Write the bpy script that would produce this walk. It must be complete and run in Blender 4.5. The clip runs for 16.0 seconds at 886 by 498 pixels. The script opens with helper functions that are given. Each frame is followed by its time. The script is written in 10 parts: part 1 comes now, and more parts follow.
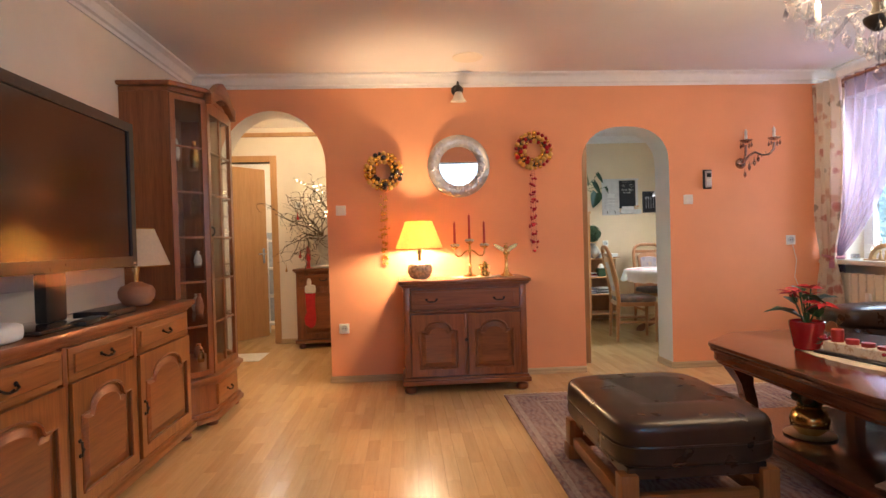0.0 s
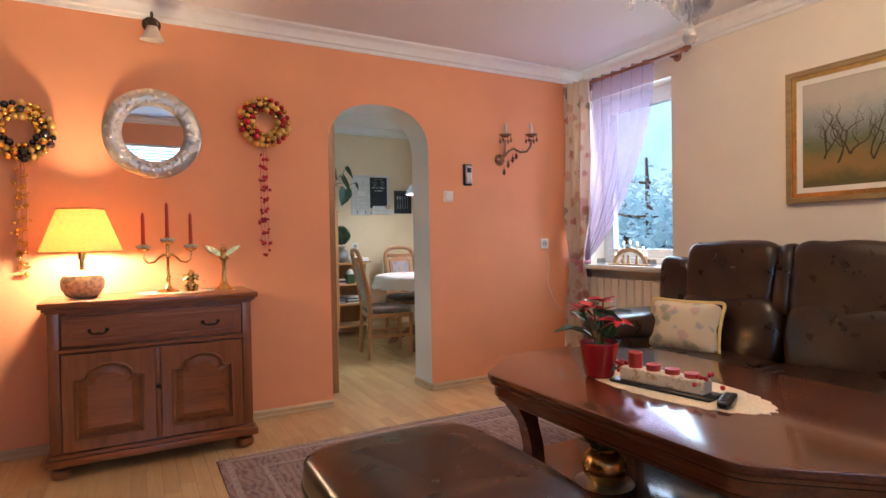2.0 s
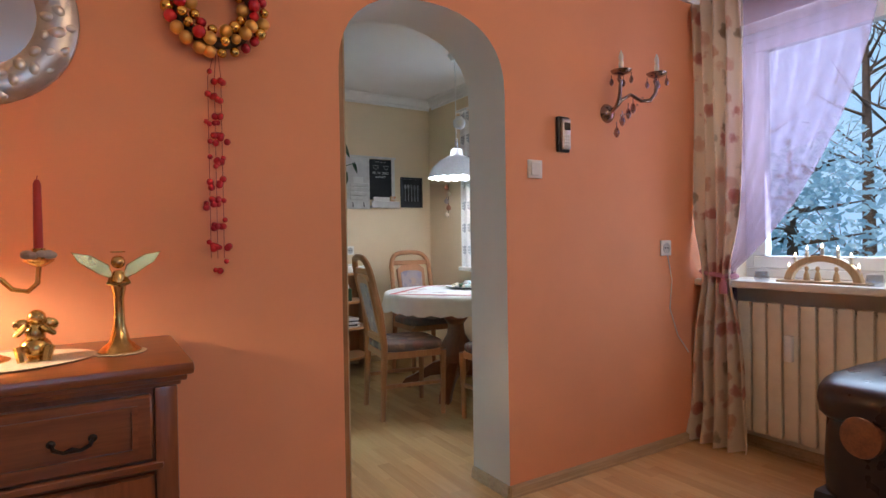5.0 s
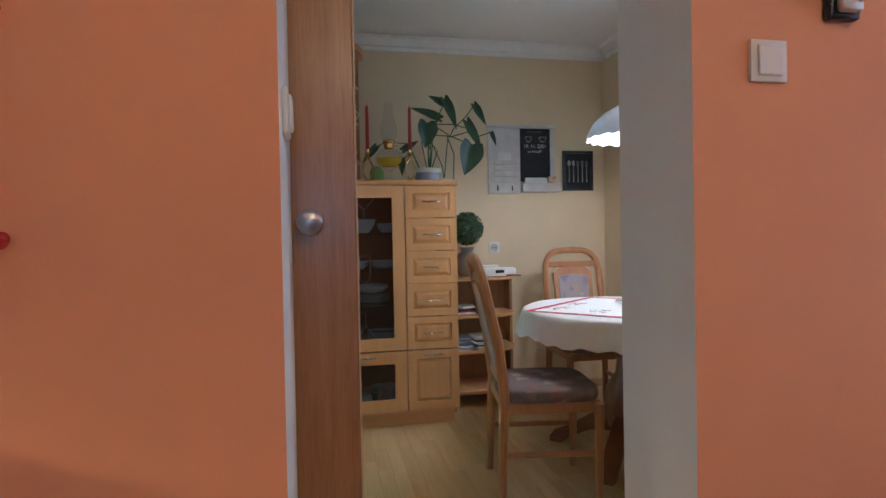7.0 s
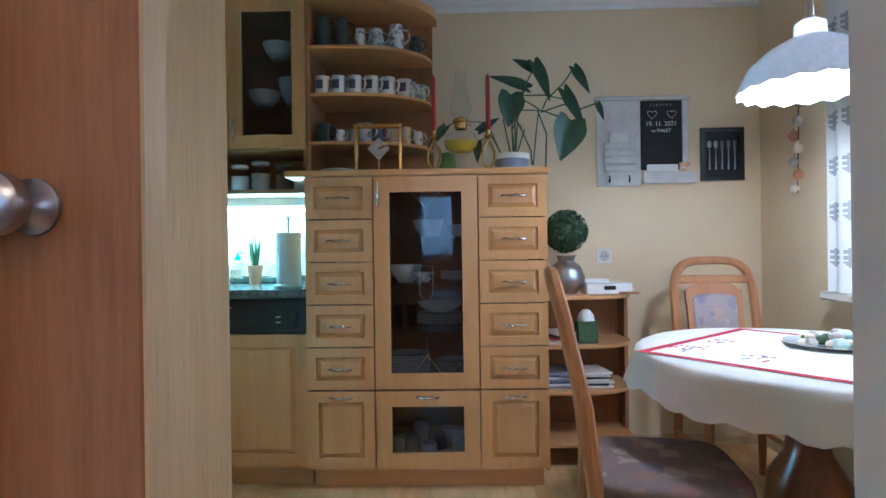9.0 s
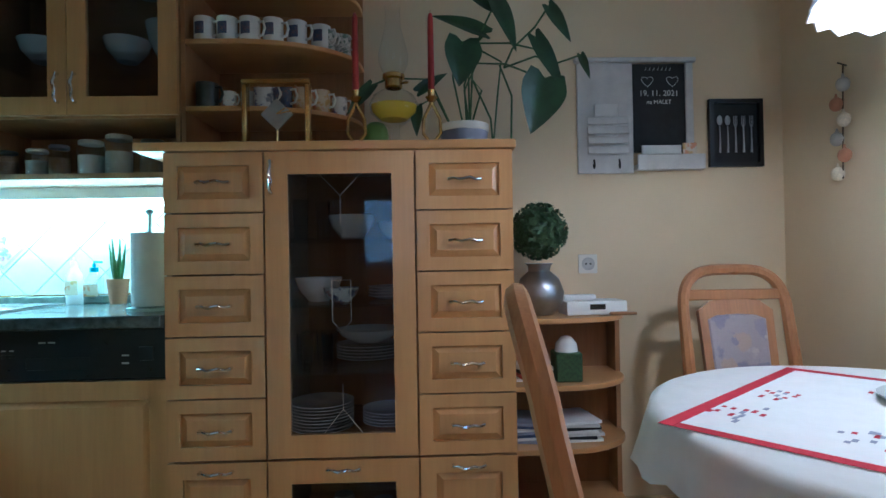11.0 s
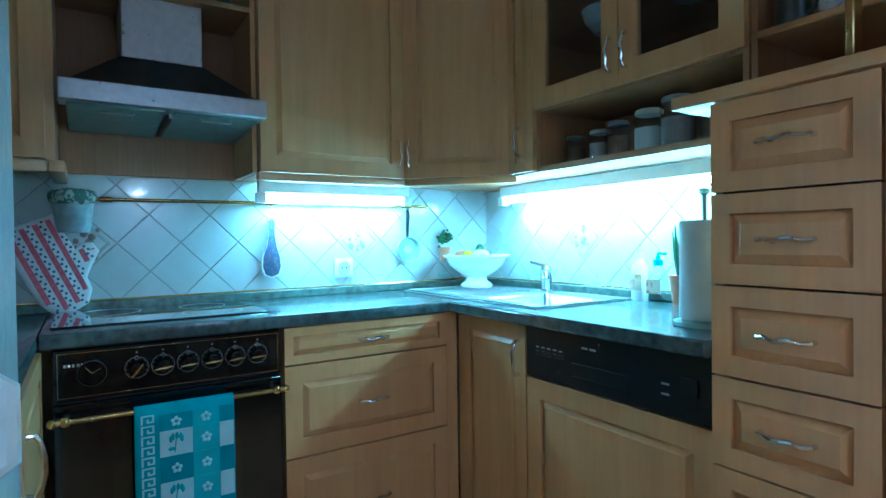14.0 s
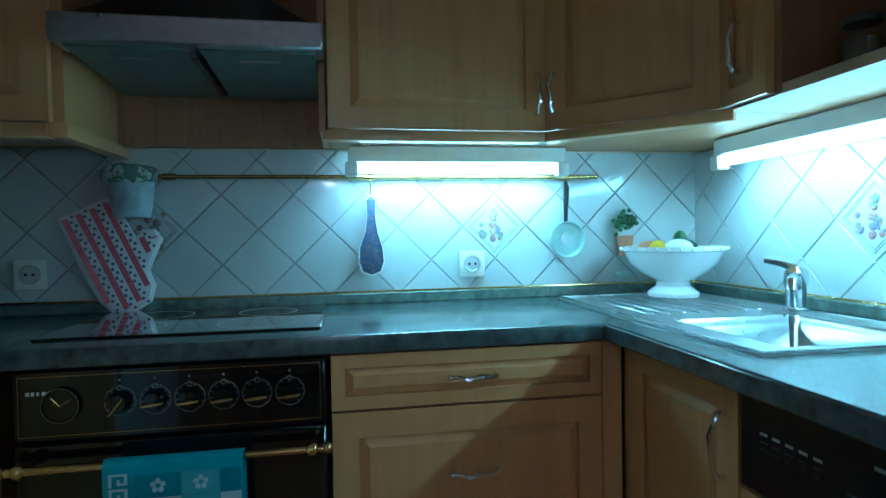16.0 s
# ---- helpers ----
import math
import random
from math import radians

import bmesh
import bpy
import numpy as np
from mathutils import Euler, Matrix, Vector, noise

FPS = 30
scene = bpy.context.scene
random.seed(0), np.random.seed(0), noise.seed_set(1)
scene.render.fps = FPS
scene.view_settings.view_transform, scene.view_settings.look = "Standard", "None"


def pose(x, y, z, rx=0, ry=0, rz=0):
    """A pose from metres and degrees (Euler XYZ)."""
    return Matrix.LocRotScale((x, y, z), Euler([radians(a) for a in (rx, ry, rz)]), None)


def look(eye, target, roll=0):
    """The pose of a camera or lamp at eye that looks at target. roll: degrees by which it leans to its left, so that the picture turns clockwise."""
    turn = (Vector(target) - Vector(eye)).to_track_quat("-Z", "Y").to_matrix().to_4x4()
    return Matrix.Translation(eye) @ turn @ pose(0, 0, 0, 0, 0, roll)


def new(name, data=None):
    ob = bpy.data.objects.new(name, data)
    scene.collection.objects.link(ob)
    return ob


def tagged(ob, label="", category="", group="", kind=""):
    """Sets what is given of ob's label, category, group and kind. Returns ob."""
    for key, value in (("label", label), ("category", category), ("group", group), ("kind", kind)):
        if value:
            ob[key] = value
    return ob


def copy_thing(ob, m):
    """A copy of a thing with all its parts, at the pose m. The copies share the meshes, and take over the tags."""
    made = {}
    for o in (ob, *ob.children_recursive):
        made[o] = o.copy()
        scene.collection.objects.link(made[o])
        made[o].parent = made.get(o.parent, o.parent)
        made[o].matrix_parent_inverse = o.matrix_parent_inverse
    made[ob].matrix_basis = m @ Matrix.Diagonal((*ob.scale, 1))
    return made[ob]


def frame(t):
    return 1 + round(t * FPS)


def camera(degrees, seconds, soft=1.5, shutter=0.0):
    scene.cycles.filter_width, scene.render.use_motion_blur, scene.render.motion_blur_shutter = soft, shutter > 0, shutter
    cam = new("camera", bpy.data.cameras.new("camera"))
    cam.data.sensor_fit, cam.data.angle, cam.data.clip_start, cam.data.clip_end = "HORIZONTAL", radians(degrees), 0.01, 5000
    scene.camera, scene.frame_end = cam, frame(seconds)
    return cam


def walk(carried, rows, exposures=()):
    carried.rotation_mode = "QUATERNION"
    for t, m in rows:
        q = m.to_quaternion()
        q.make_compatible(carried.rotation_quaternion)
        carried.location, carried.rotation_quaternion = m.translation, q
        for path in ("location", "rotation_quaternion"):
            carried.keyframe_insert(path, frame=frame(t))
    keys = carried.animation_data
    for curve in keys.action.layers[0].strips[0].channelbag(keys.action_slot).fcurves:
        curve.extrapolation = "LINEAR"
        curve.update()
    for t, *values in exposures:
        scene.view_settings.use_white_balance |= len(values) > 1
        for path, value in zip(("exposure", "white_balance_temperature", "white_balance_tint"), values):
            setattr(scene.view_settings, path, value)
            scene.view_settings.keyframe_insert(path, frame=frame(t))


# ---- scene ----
cam = camera(76.4, 16.0)
PATH = [
    (0, (0.302, 0.637, 1.142), (0.43, 2.633, 1.116), -1.6),
    (0.5, (0.415, 0.87, 1.115), (0.611, 2.86, 1.085), -1.4),
    (1, (0.497, 1.127, 1.114), (0.885, 3.089, 1.083), -1.3),
    (1.5, (0.589, 1.348, 1.114), (1.279, 3.225, 1.083), -1.1),
    (2, (0.632, 1.628, 1.123), (1.597, 3.38, 1.089), -1.0),
    (2.5, (0.644, 1.892, 1.14), (1.72, 3.578, 1.111), -1.0),
    (3, (0.712, 2.219, 1.135), (1.837, 3.872, 1.105), -0.9),
    (3.5, (0.815, 2.514, 1.15), (1.946, 4.163, 1.119), -1.0),
    (3.7, (0.852, 2.649, 1.135), (1.988, 4.295, 1.112), -0.9),
    (4.85, (1.0, 3.32, 1.128), (2.06, 5.016, 1.102), -0.9),
    (6, (1.437, 3.95, 1.12), (2.382, 5.712, 1.094), -1.0),
    (6.5, (1.683, 4.171, 1.118), (2.39, 6.042, 1.089), -1.2),
    (7, (1.873, 4.373, 1.106), (2.275, 6.332, 1.08), -1.1),
    (7.5, (2.048, 4.58, 1.068), (2.186, 6.575, 1.067), -1.1),
    (8, (2.161, 4.726, 1.035), (2.099, 6.725, 1.049), -1.1),
    (8.5, (2.199, 4.935, 1.082), (2.111, 6.933, 1.07), -1.0),
    (9, (2.22, 5.114, 1.109), (2.176, 7.113, 1.108), -0.8),
    (9.2, (2.265, 5.17, 1.141), (2.235, 7.169, 1.119), -0.7),
    (11.5, (2.373, 6.08, 1.097), (2.441, 8.079, 1.127), -1.1),
    (12, (2.394, 6.253, 1.126), (1.995, 8.213, 1.116), -1.0),
    (12.5, (2.305, 6.389, 1.114), (1.456, 8.2, 1.117), -0.5),
    (12.9, (2.245, 6.417, 1.121), (1.14, 8.084, 1.109), -0.9),
    (13, (2.241, 6.427, 1.122), (1.074, 8.051, 1.11), -0.8),
    (13.5, (2.239, 6.485, 1.132), (0.754, 7.825, 1.112), -0.9),
    (14, (2.249, 6.53, 1.158), (0.564, 7.607, 1.126), -0.8),
    (14.5, (2.185, 6.644, 1.163), (0.347, 7.433, 1.138), -1.1),
    (15, (2.051, 6.796, 1.178), (0.163, 7.457, 1.146), -0.8),
    (15.5, (1.873, 6.974, 1.165), (-0.053, 7.51, 1.122), -0.8),
    (16, (1.694, 7.089, 1.137), (-0.277, 7.429, 1.086), -1.0),
]
EXPOSURES = [(0.0, 0.98, 6700, 10), (1.0, 1.02, 6400, 10), (1.5, 0.92, 6250, 10), (2.5, 0.82, 6050, 10), (3.7, 0.72, 5950, 10), (6.0, 0.28, 6300, 16), (7.0, 0.30, 5950, 14), (8.0, 0.82, 5250, 8), (9.2, 0.68, 5250, 10), (11.5, 0.0, 5350, 8), (12.5, 0.38, 5000, 4), (13.3, 0.50, 4600, 2), (14.5, 0.05, 4450, 2), (15.5, -0.60, 4800, 4), (16.0, -0.82, 4950, 5)]
walk(cam, [(t, look(eye, target, roll)) for t, eye, target, roll in PATH], EXPOSURES)

# ---- world and light ----
WARM = (1.0, 0.60, 0.28)
COOL = (0.62, 0.80, 1.0)
TUBE = (0.42, 0.90, 1.0)
world = bpy.data.worlds.new("world")
scene.world = world
world.use_nodes = True
wn = world.node_tree
sky = wn.nodes.new("ShaderNodeTexSky")
sky.sky_type, sky.sun_disc = "NISHITA", False
sky.sun_elevation, sky.sun_rotation = radians(53), radians(274)
wn.links.new(sky.outputs[0], wn.nodes["Background"].inputs[0])
wn.nodes["Background"].inputs[1].default_value = 0.15


def lamp(name, kind, where, power, colour, size=0.05, target=None, size_y=None):
    data = bpy.data.lights.new(name, kind)
    data.energy, data.color = power, colour
    if kind == "AREA":
        data.size = size
        if size_y:
            data.shape, data.size_y = "RECTANGLE", size_y
    else:
        data.shadow_soft_size = size
    ob = new(name, data)
    ob.matrix_world = look(where, target) if target else Matrix.Translation(where)
    return ob


sun = lamp("sun", "SUN", (-6, 4, 8), 1.5, (1.0, 0.95, 0.9), 0, (0, 4.5, 0))
sun.data.angle = radians(12)
lamp("sky_light_east", "AREA", (4.20, 4.82, 1.6), 15, COOL, 0.75, (0, 4.6, 1.0), 1.2)
lamp("sky_light_south", "AREA", (1.25, -0.625, 1.6), 28, (0.42, 0.70, 1.0), 1.8, (1.25, 5, 1.3), 1.2)
lamp("sky_light_kitchen", "AREA", (4.02, 7.15, 1.6), 6, COOL, 0.9, (0, 7.1, 1.0), 1.0)
lamp("table_lamp_bulb", "POINT", (0.40, 5.08, 1.125), 36, (1.0, 0.73, 0.45), 0.045)
for k in range(5):
    a = k * math.tau / 5 + 0.4
    lamp("chandelier_bulb", "POINT", (2.34 + 0.315 * math.cos(a), 2.93 + 0.315 * math.sin(a), 2.26), 5.2, (1.0, 0.72, 0.45), 0.14)
lamp("hall_spot_bulb", "POINT", (-0.95, 6.35, 2.30), 13, (1.0, 0.80, 0.55), 0.05)
lamp("bathroom_light", "POINT", (-1.5, 8.3, 2.2), 14, (1.0, 0.85, 0.65), 0.1)
lamp("pendant_bulb", "POINT", (3.37, 6.95, 1.64), 20, (0.95, 0.97, 1.0), 0.05)
lamp("tube_light_west", "AREA", (0.04, 7.43, 1.316), 7, TUBE, 0.03, (0.04, 7.43, 0.8), 0.58)
lamp("tube_light_north", "AREA", (0.83, 8.16, 1.316), 12, TUBE, 1.15, (0.83, 8.16, 0.8), 0.03)


# ---- materials ----
def node(nt, kind, **inputs):
    n = nt.nodes.new(kind)
    for key, value in inputs.items():
        n.inputs[key.replace("_", " ")].default_value = value
    return n


def base(name, rough=0.5, metal=0.0):
    m = bpy.data.materials.new(name)
    m.use_nodes = True
    b = m.node_tree.nodes["Principled BSDF"]
    b.inputs["Roughness"].default_value, b.inputs["Metallic"].default_value = rough, metal
    return m, m.node_tree, b


def ramp(nt, fac, stops):
    r = nt.nodes.new("ShaderNodeValToRGB")
    while len(r.color_ramp.elements) < len(stops):
        r.color_ramp.elements.new(0.5)
    for e, (p, c) in zip(r.color_ramp.elements, stops):
        e.position, e.color = p, (*c, 1)
    nt.links.new(fac, r.inputs[0])
    return r.outputs[0]


def bump(nt, b, height, strength=0.2, dist=0.002):
    n = node(nt, "ShaderNodeBump", Strength=strength, Distance=dist)
    nt.links.new(height, n.inputs["Height"])
    nt.links.new(n.outputs[0], b.inputs["Normal"])


def coords(nt, scale=(1, 1, 1), kind="Object", rot=(0, 0, 0)):
    tc = nt.nodes.new("ShaderNodeTexCoord")
    mp = node(nt, "ShaderNodeMapping", Scale=scale, Rotation=rot)
    nt.links.new(tc.outputs[kind], mp.inputs[0])
    return mp.outputs[0]


def mixc(nt, fac, a, b, blend="MIX"):
    m = nt.nodes.new("ShaderNodeMix")
    m.data_type, m.blend_type = "RGBA", blend
    for sock, v in ((m.inputs[0], fac), (m.inputs[6], a), (m.inputs[7], b)):
        if isinstance(v, bpy.types.NodeSocket):
            nt.links.new(v, sock)
        else:
            sock.default_value = v if isinstance(v, (int, float)) else (*v, 1)
    return m.outputs[2]


def noise_tex(nt, vec, scale, detail=4.0, rough=0.55):
    n = node(nt, "ShaderNodeTexNoise", Scale=scale, Detail=detail, Roughness=rough)
    nt.links.new(vec, n.inputs["Vector"])
    return n.outputs["Fac"]


def plain(name, col, rough=0.5, metal=0.0, var=0.12, scale=18.0, fine=160.0, bumps=0.08, coat=0.0):
    """Paint, plastic, metal, cloth: a colour with two scales of variation."""
    m, nt, b = base(name, rough, metal)
    v = coords(nt)
    dark, light = [tuple(min(1, c * k) for c in col) for k in (1 - var, 1 + var)]
    c = ramp(nt, noise_tex(nt, v, scale), [(0.3, dark), (0.7, light)])
    nt.links.new(c, b.inputs["Base Color"])
    f = noise_tex(nt, v, fine, 3)
    bump(nt, b, f, bumps, 0.001)
    rr = nt.nodes.new("ShaderNodeMapRange")
    rr.inputs["To Min"].default_value, rr.inputs["To Max"].default_value = max(0.02, rough - 0.07), min(1, rough + 0.07)
    nt.links.new(noise_tex(nt, v, scale * 2.3), rr.inputs["Value"])
    nt.links.new(rr.outputs[0], b.inputs["Roughness"])
    if coat:
        b.inputs["Coat Weight"].default_value = coat
    return m


def wood(name, dark, light, rough=0.35, scale=1.0, axis="z", coat=0.15, islands=False, objects=False, streak=0.22):
    """Grained wood; axis: the way the grain runs."""
    m, nt, b = base(name, rough)
    st = {"x": (0.9, 14, 14), "y": (14, 0.9, 14), "z": (14, 14, 0.9)}[axis]
    v = coords(nt, tuple(k * scale for k in st))
    if islands or objects:
        src = nt.nodes.new("ShaderNodeNewGeometry").outputs["Random Per Island"] if islands else nt.nodes.new("ShaderNodeObjectInfo").outputs["Random"]
        off = node(nt, "ShaderNodeVectorMath")
        off.operation = "MULTIPLY_ADD"
        nt.links.new(src, off.inputs[0])
        off.inputs[1].default_value = (37, 19, 53)
        nt.links.new(v, off.inputs[2])
        v = off.outputs[0]
    g = noise_tex(nt, v, 1.6, 6, 0.62)
    fine = noise_tex(nt, v, 9.0, 3, 0.6)
    c = ramp(nt, g, [(0.28, dark), (0.5, tuple((x + y) / 2 for x, y in zip(dark, light))), (0.74, light)])
    c2 = mixc(nt, streak, c, ramp(nt, fine, [(0.35, tuple(x * 0.6 for x in dark)), (0.6, light)]))
    if islands or objects:
        t = ramp(nt, src, [(0.0, (0.90, 0.87, 0.83)), (0.5, (1.0, 0.98, 0.96)), (1.0, (1.06, 1.06, 1.04))])
        c2 = mixc(nt, 1.0, c2, t, "MULTIPLY")
    nt.links.new(c2, b.inputs["Base Color"])
    bump(nt, b, fine, 0.06, 0.001)
    b.inputs["Coat Weight"].default_value, b.inputs["Coat Roughness"].default_value = coat, 0.18
    return m


def glassy(name, col=(1, 1, 1), rough=0.0, thin=0.82, edge=0.55, face=0.025):
    """Clear glass that lets light straight through."""
    m, nt, b = base(name, rough)
    b.inputs["Base Color"].default_value = (*col, 1)
    b.inputs["Transmission Weight"].default_value, b.inputs["IOR"].default_value = 1.0, 1.45
    t = nt.nodes.new("ShaderNodeBsdfTransparent")
    t.inputs[0].default_value = (*col, 1)
    mx = node(nt, "ShaderNodeMixShader", Fac=thin)
    g = nt.nodes.new("ShaderNodeBsdfGlossy")
    g.inputs["Roughness"].default_value = 0.03
    lw = node(nt, "ShaderNodeLayerWeight", Blend=0.5)
    pw = node(nt, "ShaderNodeMath")
    pw.operation = "POWER"
    nt.links.new(lw.outputs["Facing"], pw.inputs[0])
    pw.inputs[1].default_value = 4.0
    sc = node(nt, "ShaderNodeMath")
    sc.operation = "MULTIPLY_ADD"
    nt.links.new(pw.outputs[0], sc.inputs[0])
    sc.inputs[1].default_value, sc.inputs[2].default_value = edge, face
    nt.links.new(sc.outputs[0], mx.inputs[0])
    nt.links.new(t.outputs[0], mx.inputs[1])
    nt.links.new(g.outputs[0], mx.inputs[2])
    nt.links.new(mx.outputs[0], nt.nodes["Material Output"].inputs[0])
    return m


def glow(name, col, strength):
    m, nt, b = base(name, 0.4)
    b.inputs["Base Color"].default_value = (*col, 1)
    b.inputs["Emission Color"].default_value, b.inputs["Emission Strength"].default_value = (*col, 1), strength
    return m


def translucent(name, col, share=0.5, rough=0.7, scale=60.0):
    m, nt, b = base(name, rough)
    v = coords(nt)
    c = ramp(nt, noise_tex(nt, v, scale, 3), [(0.3, tuple(x * 0.9 for x in col)), (0.7, col)])
    nt.links.new(c, b.inputs["Base Color"])
    t = nt.nodes.new("ShaderNodeBsdfTranslucent")
    nt.links.new(c, t.inputs[0])
    mx = node(nt, "ShaderNodeMixShader", Fac=share)
    nt.links.new(b.outputs[0], mx.inputs[1])
    nt.links.new(t.outputs[0], mx.inputs[2])
    nt.links.new(mx.outputs[0], nt.nodes["Material Output"].inputs[0])
    return m


def sheer(name, col, see=0.45):
    m = translucent(name, col, 0.55, 0.8, 300)
    nt = m.node_tree
    out = nt.nodes["Material Output"]
    src = out.inputs[0].links[0].from_socket
    t = nt.nodes.new("ShaderNodeBsdfTransparent")
    t.inputs[0].default_value = (*[min(1, c * 1.1) for c in col], 1)
    mx = node(nt, "ShaderNodeMixShader", Fac=see)
    nt.links.new(src, mx.inputs[1])
    nt.links.new(t.outputs[0], mx.inputs[2])
    nt.links.new(mx.outputs[0], out.inputs[0])
    return m


def blotch(name, ground, spots, rough=0.8, scale=9.0, share=0.5, trans=0.0):
    """Printed cloth: a ground with blotches of several colours at their own places."""
    m, nt, b = base(name, rough)
    v = coords(nt)
    wob = node(nt, "ShaderNodeVectorMath")
    wob.operation = "MULTIPLY_ADD"
    nz = node(nt, "ShaderNodeTexNoise", Scale=scale * 2.5, Detail=3.0)
    nt.links.new(v, nz.inputs["Vector"])
    nt.links.new(nz.outputs["Color"], wob.inputs[0])
    wob.inputs[1].default_value = (0.06, 0.06, 0.06)
    nt.links.new(v, wob.inputs[2])
    vo = node(nt, "ShaderNodeTexVoronoi", Scale=scale)
    nt.links.new(wob.outputs[0], vo.inputs["Vector"])
    sep = nt.nodes.new("ShaderNodeSeparateColor")
    nt.links.new(vo.outputs["Color"], sep.inputs[0])
    r = nt.nodes.new("ShaderNodeValToRGB")
    r.color_ramp.interpolation = "CONSTANT"
    while len(r.color_ramp.elements) < len(spots):
        r.color_ramp.elements.new(0.5)
    for k, (e, c) in enumerate(zip(r.color_ramp.elements, spots)):
        e.position, e.color = k / len(spots), (*c, 1)
    nt.links.new(sep.outputs[0], r.inputs[0])
    cut = ramp(nt, vo.outputs["Distance"], [(0.0, (1, 1, 1)), (share * 0.75, (0.75, 0.75, 0.75)), (share, (0, 0, 0))])
    c = mixc(nt, cut, ground, r.outputs[0])
    fine = noise_tex(nt, v, 420, 2)
    c = mixc(nt, 0.12, c, ramp(nt, fine, [(0.3, (0.1, 0.1, 0.1)), (0.7, (1, 1, 1))]))
    nt.links.new(c, b.inputs["Base Color"])
    bump(nt, b, fine, 0.15, 0.001)
    if trans:
        t = nt.nodes.new("ShaderNodeBsdfTranslucent")
        nt.links.new(c, t.inputs[0])
        mx = node(nt, "ShaderNodeMixShader", Fac=trans)
        nt.links.new(b.outputs[0], mx.inputs[1])
        nt.links.new(t.outputs[0], mx.inputs[2])
        nt.links.new(mx.outputs[0], nt.nodes["Material Output"].inputs[0])
    return m


def leather(name, dark, light, rough=0.3):
    m, nt, b = base(name, rough)
    v = coords(nt)
    c = ramp(nt, noise_tex(nt, v, 7, 5), [(0.3, dark), (0.72, light)])
    nt.links.new(c, b.inputs["Base Color"])
    vo = node(nt, "ShaderNodeTexVoronoi", Scale=380.0)
    nt.links.new(v, vo.inputs["Vector"])
    cr = noise_tex(nt, v, 9, 3, 0.5)
    bump(nt, b, vo.outputs["Distance"], 0.07, 0.001)
    rr = nt.nodes.new("ShaderNodeMapRange")
    rr.inputs["To Min"].default_value, rr.inputs["To Max"].default_value = rough - 0.08, rough + 0.14
    nt.links.new(cr, rr.inputs["Value"])
    nt.links.new(rr.outputs[0], b.inputs["Roughness"])
    return m


def plaster(name, col, var=0.05):
    m, nt, b = base(name, 0.85)
    v = coords(nt)
    c = ramp(nt, noise_tex(nt, v, 1.7, 5), [(0.3, tuple(x * (1 - var) for x in col)), (0.7, tuple(min(1, x * (1 + var)) for x in col))])
    nt.links.new(c, b.inputs["Base Color"])
    bump(nt, b, noise_tex(nt, v, 75, 5, 0.7), 0.16, 0.003)
    return m


MAT = {
    "orange": plaster("orange_wall_paint", (0.87, 0.375, 0.19)),
    "cream": plaster("cream_wall_paint", (0.80, 0.72, 0.60)),
    "kitchen": plaster("yellow_cream_wall_paint", (0.78, 0.63, 0.42)),
    "white": plaster("white_paint", (0.80, 0.79, 0.77)),
    "ceiling": plaster("ceiling_paint", (0.80, 0.76, 0.72), 0.03),
    "cornice": plain("cornice_paint", (0.84, 0.82, 0.79), 0.6, var=0.03),
    "board": wood("maple_laminate", (0.69, 0.44, 0.195), (0.80, 0.55, 0.285), 0.27, 0.8, "y", 0.25, islands=True, streak=0.12),
    "board1": wood("maple_laminate_strip", (0.69, 0.44, 0.195), (0.80, 0.55, 0.285), 0.27, 0.8, "y", 0.25, objects=True, streak=0.12),
    "joint": plain("floor_joint", (0.62, 0.39, 0.17), 0.6),
    "baseboard": wood("baseboard_wood", (0.48, 0.32, 0.17), (0.62, 0.45, 0.26), 0.45, 1, "x"),
    "oak": wood("oak_veneer", (0.30, 0.12, 0.04), (0.46, 0.22, 0.085), 0.34, 1.3, "z", 0.25),
    "doorwood": wood("beech_door", (0.50, 0.25, 0.10), (0.60, 0.33, 0.14), 0.4, 0.7, "z", 0.2),
    "palewood": wood("pale_door_edge", (0.55, 0.38, 0.20), (0.68, 0.50, 0.30), 0.45, 1, "z"),
    "grey": plain("grey_tile", (0.42, 0.45, 0.50), 0.25),
    "pvc": plain("window_plastic", (0.82, 0.83, 0.85), 0.3, var=0.02),
    "glass": glassy("clear_glass"),
    "chrome": plain("chrome", (0.75, 0.76, 0.78), 0.14, 1.0, 0.04),
}


# ---- shaping ----
def box(bm, x0, x1, y0, y1, z0, z1, bev=0.0, seg=1):
    vs = [bm.verts.new((x, y, z)) for z in (z0, z1) for x, y in ((x0, y0), (x1, y0), (x1, y1), (x0, y1))]
    fs = [bm.faces.new([vs[i] for i in q]) for q in ((3, 2, 1, 0), (4, 5, 6, 7), (0, 1, 5, 4), (1, 2, 6, 5), (2, 3, 7, 6), (3, 0, 4, 7))]
    if bev:
        es = list({e for f in fs for e in f.edges})
        bmesh.ops.bevel(bm, geom=es, offset=bev, segments=seg, profile=0.6, affect="EDGES", clamp_overlap=True)


